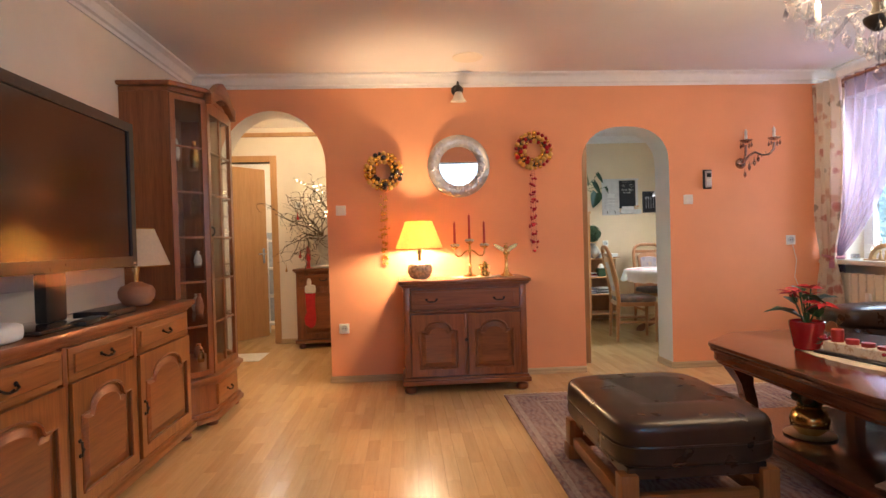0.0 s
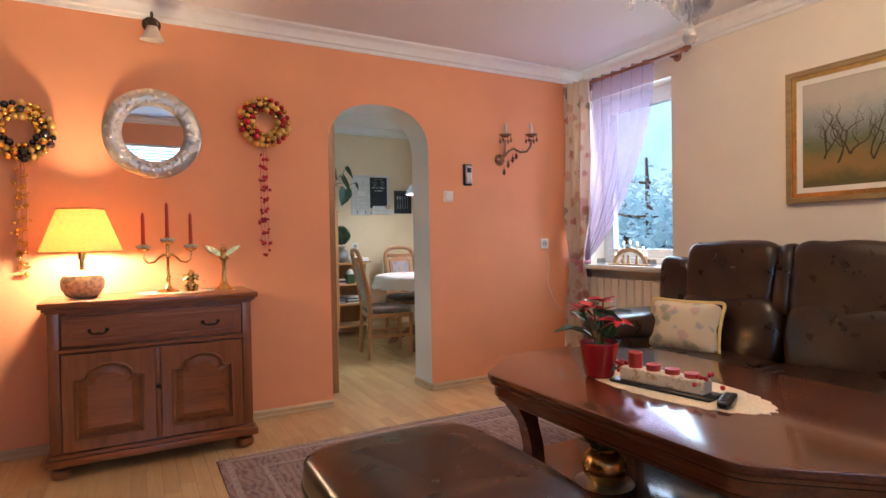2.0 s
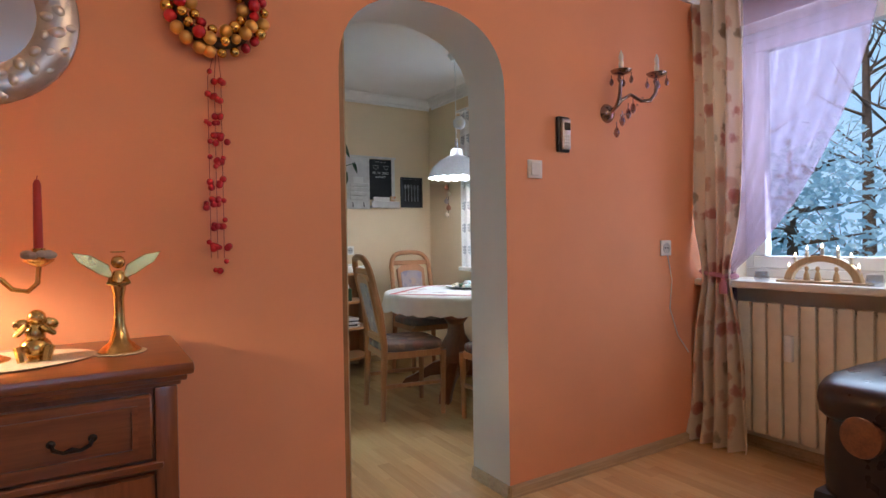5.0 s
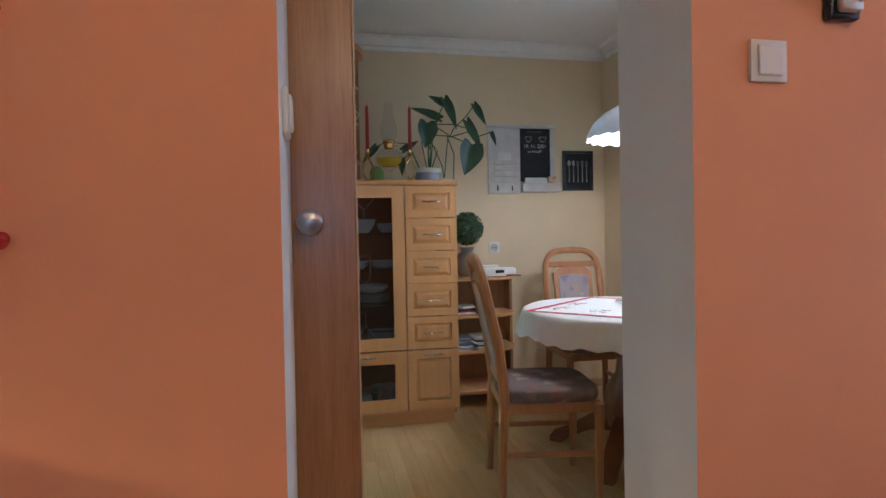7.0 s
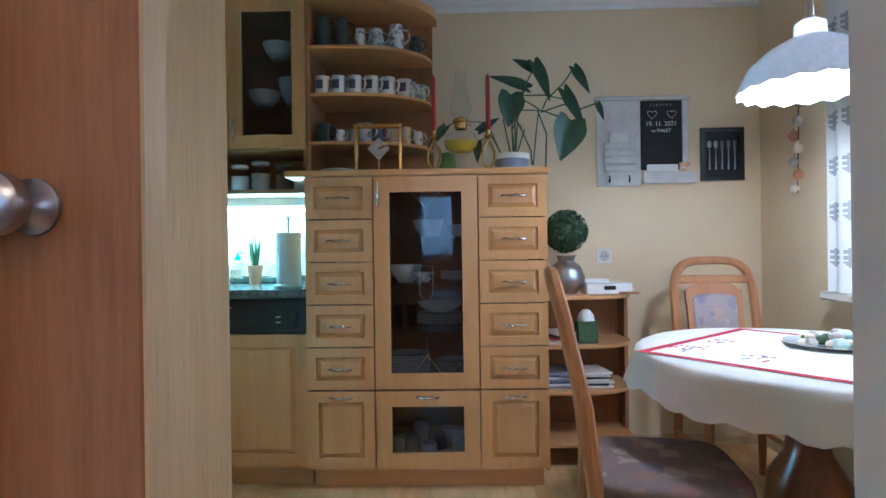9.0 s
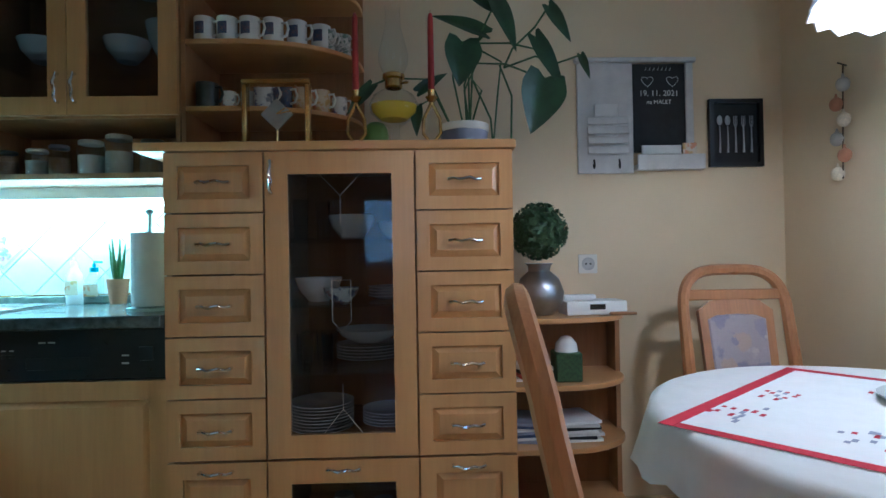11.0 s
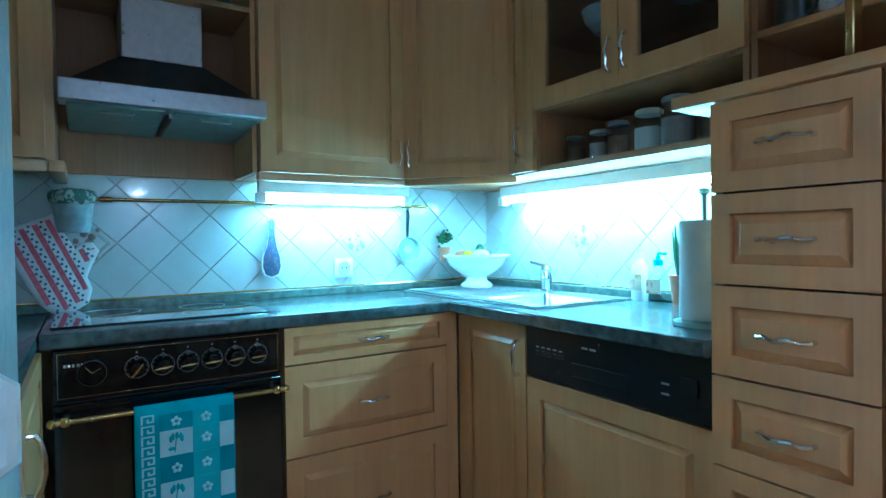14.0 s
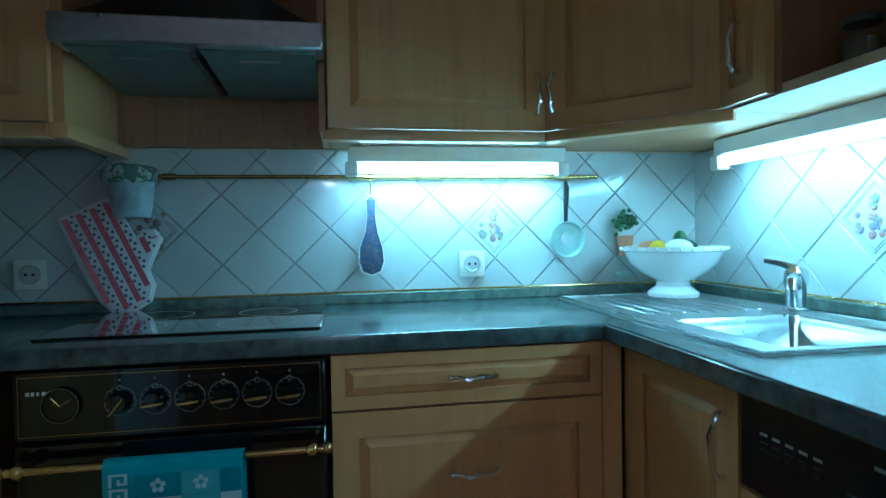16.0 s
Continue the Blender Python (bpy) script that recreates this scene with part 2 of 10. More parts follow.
def lathe(bm, profile, n=20, at=(0, 0, 0), tilt=None):
    """Turns (radius, height) pairs about the z axis."""
    m = Matrix.Translation(at) @ (tilt or Matrix())
    rings = []
    for r, z in profile:
        if r < 1e-5:
            rings.append([bm.verts.new(m @ Vector((0, 0, z)))])
        else:
            rings.append([bm.verts.new(m @ Vector((r * math.cos(k * math.tau / n), r * math.sin(k * math.tau / n), z))) for k in range(n)])
    for a, b in zip(rings, rings[1:]):
        for k in range(n):
            q = [a[k % len(a)], a[(k + 1) % len(a)], b[(k + 1) % len(b)], b[k % len(b)]]
            q = list(dict.fromkeys(q))
            if len(q) > 2:
                bm.faces.new(q)
    return rings


def tube(bm, pts, r, n=8, ends=True):
    """A round bar along points; r: one radius or one for each point."""
    pts = [Vector(p) for p in pts]
    rs = r if isinstance(r, (list, tuple)) else [r] * len(pts)
    rings, up = [], None
    for i, p in enumerate(pts):
        d = (pts[min(i + 1, len(pts) - 1)] - pts[max(i - 1, 0)]).normalized()
        if up is None:
            up = d.orthogonal().normalized()
        up = (up - d * up.dot(d)).normalized()
        side = d.cross(up)
        rings.append([bm.verts.new(p + (up * math.cos(a) + side * math.sin(a)) * rs[i]) for a in (k * math.tau / n for k in range(n))])
    for a, b in zip(rings, rings[1:]):
        for k in range(n):
            bm.faces.new((a[k], a[(k + 1) % n], b[(k + 1) % n], b[k]))
    if ends:
        bm.faces.new(rings[0][::-1])
        bm.faces.new(rings[-1])


def ball(bm, at, r, u=10, v=7, squash=(1, 1, 1)):
    m = Matrix.Translation(at) @ Matrix.Diagonal((r * squash[0], r * squash[1], r * squash[2], 1))
    bmesh.ops.create_uvsphere(bm, u_segments=u, v_segments=v, radius=1, matrix=m)


def prism(bm, outline, d0, d1, axis="y", bev=0.0, seg=1):
    """Pushes a flat outline (pairs) from d0 to d1 along the axis. Pairs are (x, z) for y, (y, z) for x, (x, y) for z."""
    def at(p, d):
        return {"y": (p[0], d, p[1]), "x": (d, p[0], p[1]), "z": (p[0], p[1], d)}[axis]
    a = [bm.verts.new(at(p, d0)) for p in outline]
    b = [bm.verts.new(at(p, d1)) for p in outline]
    fs = [bm.faces.new(a), bm.faces.new(b[::-1])]
    for k in range(len(a)):
        fs.append(bm.faces.new((a[k], b[k], b[(k + 1) % len(b)], a[(k + 1) % len(a)])))
    bmesh.ops.recalc_face_normals(bm, faces=fs)
    if bev:
        es = list({e for f in fs[:2] for e in f.edges})
        bmesh.ops.bevel(bm, geom=es, offset=bev, segments=seg, profile=0.6, affect="EDGES", clamp_overlap=True)


def ring(bm, outer, inner, d0, d1, axis="y"):
    """A flat frame between two outlines of the same count, from d0 to d1."""
    def at(p, d):
        return {"y": (p[0], d, p[1]), "x": (d, p[0], p[1]), "z": (p[0], p[1], d)}[axis]
    o0, o1, i0, i1 = [[bm.verts.new(at(p, d)) for p in ps] for ps, d in ((outer, d0), (outer, d1), (inner, d0), (inner, d1))]
    n, fs = len(outer), []
    for k in range(n):
        j = (k + 1) % n
        for a, b in ((o0, o1), (o1, i1), (i1, i0), (i0, o0)):
            fs.append(bm.faces.new((a[k], a[j], b[j], b[k])))
    bmesh.ops.recalc_face_normals(bm, faces=fs)


def rect(x0, x1, z0, z1):
    return [(x0, z0), (x1, z0), (x1, z1), (x0, z1)]


def finish(bm, name, mats, sharp=38):
    bm.normal_update()
    lim = radians(sharp)
    for f in bm.faces:
        f.smooth = True
    for e in bm.edges:
        e.smooth = len(e.link_faces) == 2 and e.calc_face_angle(0) < lim
    me = bpy.data.meshes.new(name)
    bm.to_mesh(me)
    bm.free()
    for m in mats if isinstance(mats, (list, tuple)) else [mats]:
        me.materials.append(MAT[m] if isinstance(m, str) else m)
    return me


def part(name, bm, mat, parent=None, label="", at=None, sharp=38):
    ob = new(name, finish(bm, name, mat, sharp))
    if parent:
        ob.parent = parent
    if at:
        ob.matrix_basis = at if isinstance(at, Matrix) else Matrix.Translation(at)
    return tagged(ob, label)


def again(ob, at, parent=None):
    """The same mesh once more as an object of its own."""
    o = new(ob.name, ob.data)
    o.parent = parent or ob.parent
    o.matrix_basis = at if isinstance(at, Matrix) else Matrix.Translation(at)
    if "label" in ob:
        o["label"] = ob["label"]
    return o


def thing(name, at, label, category, group=""):
    ob = new(name)
    ob.empty_display_size = 0.1
    ob.matrix_world = at if isinstance(at, Matrix) else Matrix.Translation(at)
    return tagged(ob, label, category, group)


def solid(name, bm, mat, at, label, category, group="", sharp=38):
    """A thing of one mesh."""
    ob = part(name, bm, mat, None, label, at, sharp)
    return tagged(ob, "", category, group)


def setting(name, bm, mat, label, parent=None, sharp=38):
    return tagged(part(name, bm, mat, parent, label, None, sharp), "", "", "", "structure")


def B(*args, **kw):
    bm = bmesh.new()
    box(bm, *args, **kw)
    return bm


# ---- rooms ----
WEST, EAST, SOUTH = -1.40, 4.05, -0.50      # living room
FRONT, BACK = 5.33, 5.605                    # the arched wall
NORTH, KWEST, KEAST = 8.30, -0.05, 3.93     # kitchen
HALLW, HALLN = -2.60, 7.36                  # hall
CEIL = 2.53


def arch(x0, x1, spring, top, power=2.0, n=18):
    """The outline of an arched opening from its left foot to its right foot."""
    cx, a, h = (x0 + x1) / 2, (x1 - x0) / 2, top - spring
    pts = [(x0, 0.0)]
    for k in range(n + 1):
        t = math.pi - math.pi * k / n
        c, s = math.cos(t), math.sin(t)
        pts.append((cx + a * math.copysign(abs(c) ** (2 / power), c), spring + h * s ** (2 / power)))
    return pts + [(x1, 0.0)]


LARCH = arch(-1.20, -0.345, 1.80, 2.25)
RARCH = arch(1.80, 2.56, 1.76, 2.08, 2.35)
bm = bmesh.new()
prism(bm, [(HALLW, 0.0)] + LARCH + RARCH + [(EAST, 0.0), (EAST, CEIL), (HALLW, CEIL)], FRONT, BACK, "y")
for f in bm.faces:
    f.material_index = 0 if f.normal.y < -0.5 else 1 if f.normal.y > 0.5 else 2
setting("wall_arched", bm, ["orange", "kitchen", "white"], "orange painted wall with two arched openings", sharp=30)


def wall(name, mat, x0, x1, y0, y1, holes=(), label="", z1=CEIL):
    """A straight wall with rectangular holes (a, b, z0, z1) along its length."""
    bm = bmesh.new()
    along_x = x1 - x0 > y1 - y0
    s0, s1 = (x0, x1) if along_x else (y0, y1)
    def put(a, b, c, d):
        if b - a > 1e-4 and d - c > 1e-4:
            box(bm, *((a, b, y0, y1) if along_x else (x0, x1, a, b)), c, d)
    cur = s0
    for a, b, c, d in sorted(holes):
        put(cur, a, 0, z1)
        put(a, b, 0, c)
        put(a, b, d, z1)
        cur = b
    put(cur, s1, 0, z1)
    return setting(name, bm, mat, label or "painted plaster wall")


wall("wall_west", "cream", WEST - 0.15, WEST, SOUTH, FRONT, label="cream painted living room wall")
EWIN = (4.39, 5.22, 0.90, 2.27)
wall("wall_east", "cream", EAST, EAST + 0.30, SOUTH, FRONT, [EWIN], "cream painted wall with a window")
SWIN = (0.35, 2.15, 0.90, 2.13)
wall("wall_south", "orange", WEST - 0.15, EAST + 0.3, SOUTH - 0.3, SOUTH, [SWIN], "orange painted wall with a window")
KWIN = (6.55, 7.62, 0.90, 2.20)
wall("wall_kitchen_east", "kitchen", KEAST, KEAST + 0.30, BACK, NORTH, [KWIN], "cream kitchen wall with a window")
wall("wall_kitchen_north", "kitchen", KWEST - 0.12, KEAST + 0.3, NORTH, NORTH + 0.15, label="cream kitchen wall")
wall("wall_kitchen_west", "cream", KWEST - 0.12, KWEST, BACK, NORTH, label="partition between hall and kitchen")
HDOOR = (-1.84, -1.27, 0.0, 2.13)
wall("wall_hall_north", "cream", HALLW, KWEST - 0.12, HALLN, HALLN + 0.12, [HDOOR], "cream hall wall with a doorway")
wall("wall_hall_west", "cream", HALLW - 0.12, HALLW, FRONT, HALLN + 0.12, label="cream hall wall")
wall("wall_bath_west", "grey", -2.4, -2.3, HALLN + 0.12, 9.3, label="tiled bathroom wall")
wall("wall_bath_east", "grey", -0.9, -0.8, HALLN + 0.12, 9.3, label="tiled bathroom wall", z1=1.35)
wall("wall_bath_east_upper", "cream", -0.78, -0.7, HALLN + 0.12, 9.3, label="cream bathroom wall")
wall("wall_bath_north", "grey", -2.4, -0.8, 9.3, 9.4, label="tiled bathroom wall", z1=1.35)
wall("wall_bath_north_upper", "cream", -2.4, -0.7, 9.42, 9.5, label="cream bathroom wall")
setting("ceiling", B(HALLW - 0.2, EAST + 0.3, SOUTH - 0.3, 9.5, CEIL, CEIL + 0.12), "ceiling", "white painted ceiling")
setting("floor", B(HALLW - 0.2, EAST + 0.3, SOUTH - 0.3, 9.5, -0.12, -0.006), "joint", "light maple strip laminate floor")


def cornice(name, p, q, inward, drop=0.105, out=0.085):
    """Stepped plaster moulding under the ceiling, along p to q."""
    p, q, w = Vector((*p, 0)), Vector((*q, 0)), Vector((*inward, 0))
    prof = [(0, 0), (0.012, 0), (0.014, 0.022), (0.03, 0.03), (0.034, 0.05), (0.05, 0.075), (0.07, 0.085), (out, 0.09), (out, drop), (0, drop)]
    bm = bmesh.new()
    ends = []
    for e in (p, q):
        ends.append([bm.verts.new(e + w * a + Vector((0, 0, CEIL - drop + b - 0.001))) for a, b in prof])
    for k in range(len(prof)):
        j = (k + 1) % len(prof)
        bm.faces.new((ends[0][k], ends[1][k], ends[1][j], ends[0][j]))
    bm.faces.new(ends[0]), bm.faces.new(ends[1][::-1])
    bmesh.ops.recalc_face_normals(bm, faces=bm.faces)
    return setting(name, bm, "cornice", "white moulded cornice", sharp=25)


cornice("trim_cornice_1", (WEST, FRONT), (EAST, FRONT), (0, -1))
cornice("trim_cornice_2", (WEST, SOUTH), (WEST, FRONT - 0.086), (1, 0))
cornice("trim_cornice_3", (EAST, SOUTH), (EAST, FRONT - 0.086), (-1, 0))
cornice("trim_cornice_4", (WEST + 0.086, SOUTH), (EAST - 0.086, SOUTH), (0, 1))
cornice("trim_cornice_5", (KWEST, NORTH), (KEAST, NORTH), (0, -1), 0.09, 0.07)
cornice("trim_cornice_6", (KEAST, BACK), (KEAST, NORTH - 0.071), (-1, 0), 0.09, 0.07)


def skirting(name, p, q, inward, h=0.052):
    p, q, w = Vector((*p, 0)), Vector((*q, 0)), Vector((*inward, 0))
    prof = [(0, 0), (0.017, 0), (0.017, 0.012), (0.013, 0.018), (0.013, h - 0.012), (0.006, h), (0, h)]
    bm = bmesh.new()
    ends = [[bm.verts.new(e + w * a + Vector((0, 0, b))) for a, b in prof] for e in (p, q)]
    for k in range(len(prof)):
        j = (k + 1) % len(prof)
        bm.faces.new((ends[0][k], ends[1][k], ends[1][j], ends[0][j]))
    bm.faces.new(ends[0]), bm.faces.new(ends[1][::-1])
    bmesh.ops.recalc_face_normals(bm, faces=bm.faces)
    return setting(name, bm, "baseboard", "pale wooden baseboard", sharp=25)


skirting("baseboard_1", (-0.345, FRONT), (1.80, FRONT), (0, -1))
skirting("baseboard_2", (2.56, FRONT), (EAST, FRONT), (0, -1))
skirting("baseboard_3", (2.56, FRONT), (2.56, BACK), (-1, 0))
skirting("baseboard_4", (EAST, SOUTH), (EAST, FRONT), (-1, 0))
skirting("baseboard_5", (-1.20, HALLN), (KWEST - 0.12, HALLN), (0, -1))
skirting("baseboard_6", (2.70, NORTH), (KEAST, NORTH), (0, -1))
skirting("baseboard_7", (KEAST, BACK), (KEAST, NORTH), (-1, 0))
skirting("baseboard_8", (-0.345, BACK), (-0.345, FRONT), (-1, 0))


# ---- more materials ----
MAT.update({
    "rustic": wood("stained_oak", (0.16, 0.045, 0.014), (0.34, 0.115, 0.040), 0.30, 1.0, "x", 0.3),
    "rusticv": wood("stained_oak_upright", (0.16, 0.045, 0.014), (0.34, 0.115, 0.040), 0.30, 1.0, "z", 0.3),
    "honey": wood("honey_oak", (0.20, 0.066, 0.017), (0.41, 0.155, 0.046), 0.32, 1.0, "x", 0.3),
    "honeyv": wood("honey_oak_upright", (0.20, 0.066, 0.017), (0.41, 0.155, 0.046), 0.32, 1.0, "z", 0.3),
    "mahog": wood("mahogany_gloss", (0.075, 0.020, 0.010), (0.17, 0.052, 0.024), 0.11, 1.0, "y", 0.6),
    "darkiron": plain("blackened_iron", (0.05, 0.04, 0.035), 0.4, 0.8),
    "brass": plain("aged_brass", (0.62, 0.42, 0.16), 0.25, 1.0, 0.2),
    "gold": plain("gold_bauble", (0.85, 0.55, 0.14), 0.18, 1.0, 0.08, bumps=0.0),
    "goldmat": plain("matt_gold_bauble", (0.80, 0.50, 0.15), 0.42, 0.9, 0.08),
    "redball": plain("red_bauble", (0.55, 0.02, 0.03), 0.2, 0.35, 0.1, bumps=0.0, coat=0.6),
    "blackball": plain("dark_bauble", (0.03, 0.02, 0.025), 0.2, 0.3, 0.1, bumps=0.0, coat=0.6),
    "shade": translucent("lampshade_cloth", (0.95, 0.72, 0.36), 0.62),
    "creamshade": translucent("cream_lampshade", (0.80, 0.70, 0.55), 0.35),
    "pottery": plain("speckled_pottery", (0.42, 0.32, 0.22), 0.35, var=0.5, scale=55, coat=0.4),
    "terracotta": plain("terracotta", (0.45, 0.20, 0.11), 0.6),
    "redwax": plain("red_wax", (0.42, 0.03, 0.025), 0.5, var=0.1),
    "ivory": plain("ivory_plastic", (0.80, 0.77, 0.70), 0.35, var=0.03),
    "whiteplastic": plain("white_plastic", (0.82, 0.82, 0.80), 0.3, var=0.03),
    "black": plain("black_plastic", (0.012, 0.012, 0.013), 0.3, var=0.2),
    "screen": plain("glossy_dark_screen", (0.010, 0.007, 0.007), 0.07, var=0.1, bumps=0.0, coat=0.8),
    "silver": plain("embossed_silver", (0.62, 0.57, 0.52), 0.40, 1.0, 0.15),
    "pewterknob": plain("brushed_grey_knob", (0.42, 0.43, 0.46), 0.32, 1.0, 0.1),
    "tvscreen": plain("matt_dark_screen", (0.008, 0.004, 0.004), 0.16, var=0.1, bumps=0.0),
    "smoke": plain("smoked_chrome", (0.34, 0.24, 0.20), 0.2, 1.0, 0.15),
    "frostgrey": plain("socket_well", (0.50, 0.50, 0.48), 0.4, var=0.03),
    "smokecrystal": glassy("smoked_crystal", (0.50, 0.34, 0.30), edge=0.9, face=0.14),
    "lace": plain("cream_lace", (0.72, 0.62, 0.47), 0.9, var=0.15, scale=120),
    "leather": leather("dark_brown_leather", (0.018, 0.008, 0.005), (0.048, 0.022, 0.012), 0.27),
    "redpot": plain("red_glazed_pot", (0.42, 0.006, 0.012), 0.22, var=0.08, coat=0.6),
    "leaf": plain("green_leaf", (0.035, 0.10, 0.028), 0.4, var=0.35, scale=40),
    "redleaf": plain("red_bract", (0.48, 0.012, 0.02), 0.5, var=0.3, scale=50),
    "pine": plain("pine_green", (0.02, 0.05, 0.03), 0.7, var=0.4, scale=60),
    "soil": plain("soil", (0.03, 0.018, 0.01), 0.95, var=0.4),
    "radiator": plain("cream_enamel", (0.72, 0.66, 0.54), 0.35, var=0.04),
    "floral": blotch("floral_curtain", (0.88, 0.75, 0.60), [(0.55, 0.15, 0.10), (0.30, 0.22, 0.12), (0.62, 0.30, 0.16), (0.70, 0.42, 0.28)], 0.85, 9.0, 0.42, 0.42),
    "sheer": sheer("lilac_voile", (0.72, 0.63, 0.70), 0.77),
    "sheerdense": sheer("lilac_voile_gathered", (0.78, 0.64, 0.72), 0.22),
    "pillow": blotch("floral_pillow", (0.72, 0.58, 0.38), [(0.62, 0.28, 0.25), (0.35, 0.32, 0.38), (0.60, 0.36, 0.30), (0.30, 0.28, 0.18)], 0.85, 12.0, 0.45),
    "giltframe": wood("gilt_frame", (0.20, 0.12, 0.05), (0.42, 0.28, 0.12), 0.35, 2, "y"),
    "crystal": glassy("crystal", (0.80, 0.81, 0.84), edge=0.7, face=0.07),
    "candleglow": glow("lit_candle_bulb", (1.0, 0.80, 0.52), 22.0),
    "dotglow": glow("fairy_light", (1.0, 0.82, 0.52), 8.0),
    "bulbglass": plain("frosted_bulb", (0.80, 0.78, 0.74), 0.2, var=0.02),
    "frost": translucent("frosted_bell_glass", (0.85, 0.80, 0.72), 0.4, 0.3),
    "twig": plain("dry_twig", (0.09, 0.055, 0.03), 0.8, var=0.3),
    "stocking": plain("red_felt", (0.50, 0.02, 0.03), 0.9, var=0.15),
    "fleece": plain("white_fleece", (0.80, 0.77, 0.72), 0.95, var=0.08, bumps=0.4),
    "stone": plain("grey_stone_vase", (0.42, 0.38, 0.34), 0.7, var=0.2),
})


def rug_material():
    m, nt, b = base("persian_rug_pile", 0.95)
    v = coords(nt)
    vo = node(nt, "ShaderNodeTexVoronoi", Scale=13.0)
    vo.distance = "MANHATTAN"
    nt.links.new(v, vo.inputs["Vector"])
    w = node(nt, "ShaderNodeTexWave", Scale=9.0, Distortion=9.0, Detail=3.0)
    nt.links.new(v, w.inputs["Vector"])
    c1 = ramp(nt, vo.outputs["Distance"], [(0.15, (0.42, 0.30, 0.26)), (0.3, (0.20, 0.055, 0.06)), (0.5, (0.10, 0.07, 0.12)), (0.75, (0.34, 0.22, 0.19))])
    c2 = ramp(nt, w.outputs["Fac"], [(0.3, (0.24, 0.09, 0.08)), (0.6, (0.42, 0.31, 0.27))])
    c = mixc(nt, 0.45, c1, c2)
    f = noise_tex(nt, v, 500, 2)
    c = mixc(nt, 0.2, c, ramp(nt, f, [(0.3, (0.1, 0.06, 0.05)), (0.7, (0.6, 0.5, 0.45))]))
    nt.links.new(c, b.inputs["Base Color"])
    bump(nt, b, f, 0.5, 0.003)
    return m


def painting_material():
    """A landscape in oils: sky over a horizon over ochre ground, in loose strokes."""
    m, nt, b = base("oil_painting", 0.45)
    tc = nt.nodes.new("ShaderNodeTexCoord")
    sep = nt.nodes.new("ShaderNodeSeparateXYZ")
    nt.links.new(tc.outputs["Generated"], sep.inputs[0])
    v = coords(nt)
    n = noise_tex(nt, v, 7, 6, 0.7)
    ad = node(nt, "ShaderNodeMath")
    ad.operation = "MULTIPLY_ADD"
    nt.links.new(n, ad.inputs[0])
    ad.inputs[1].default_value = 0.35
    nt.links.new(sep.outputs["Z"], ad.inputs[2])
    c = ramp(nt, ad.outputs[0], [(0.22, (0.12, 0.10, 0.03)), (0.36, (0.30, 0.17, 0.05)), (0.47, (0.24, 0.16, 0.05)), (0.56, (0.13, 0.15, 0.06)), (0.66, (0.20, 0.22, 0.19)), (0.85, (0.34, 0.36, 0.34)), (1.0, (0.50, 0.46, 0.38))])
    nt.links.new(c, b.inputs["Base Color"])
    bump(nt, b, noise_tex(nt, v, 60, 4), 0.3, 0.002)
    return m


MAT["rug"], MAT["painting"] = rug_material(), painting_material()


# ---- shared shapes ----
def superball(bm, c, s, e=0.35, nu=28, nv=14, wrinkle=0.0, seed=0.0, freq=5.0):
    """A box with puffed, rounded faces: centre, half sizes, squareness."""
    def pw(v):
        return math.copysign(abs(v) ** e, v)
    rows = []
    for j in range(nv + 1):
        t = -math.pi / 2 + math.pi * j / nv
        row = []
        for i in range(nu):
            a = math.tau * i / nu
            p = Vector((c[0] + s[0] * pw(math.cos(t)) * pw(math.cos(a)), c[1] + s[1] * pw(math.cos(t)) * pw(math.sin(a)), c[2] + s[2] * pw(math.sin(t))))
            if wrinkle:
                q = p * freq + Vector((seed, seed * 2, seed * 3))
                p += (p - Vector(c)).normalized() * wrinkle * noise.noise(q)
            row.append(bm.verts.new(p))
        rows.append(row)
    for a, b in zip(rows, rows[1:]):
        for i in range(nu):
            bm.faces.new((a[i], a[(i + 1) % nu], b[(i + 1) % nu], b[i]))
    bm.faces.new(rows[0][::-1])
    bm.faces.new(rows[-1])
    bmesh.ops.remove_doubles(bm, verts=bm.verts, dist=0.0004)


def scaled(outline, d):
    """An outline pulled in by d on every side of its box."""
    xs, zs = [p[0] for p in outline], [p[1] for p in outline]
    cx, cz, w, h = (min(xs) + max(xs)) / 2, (min(zs) + max(zs)) / 2, (max(xs) - min(xs)) / 2, (max(zs) - min(zs)) / 2
    return [(cx + (x - cx) * (w - d) / w, cz + (z - cz) * (h - d) / h) for x, z in outline]


def cathedral(x0, x1, z0, z1, rise, n=10):
    """A panel outline whose top is flat at the sides and bows up in the middle."""
    w = x1 - x0
    pts = [(x0, z0), (x1, z0), (x1, z1 - rise), (x1 - 0.14 * w, z1 - rise)]
    for k in range(n + 1):
        a = math.pi * k / n
        pts.append(((x0 + x1) / 2 + 0.34 * w * math.cos(a), z1 - rise + 0.12 * rise + 0.88 * rise * math.sin(a)))
    return pts + [(x0 + 0.14 * w, z1 - rise), (x0, z1 - rise)]


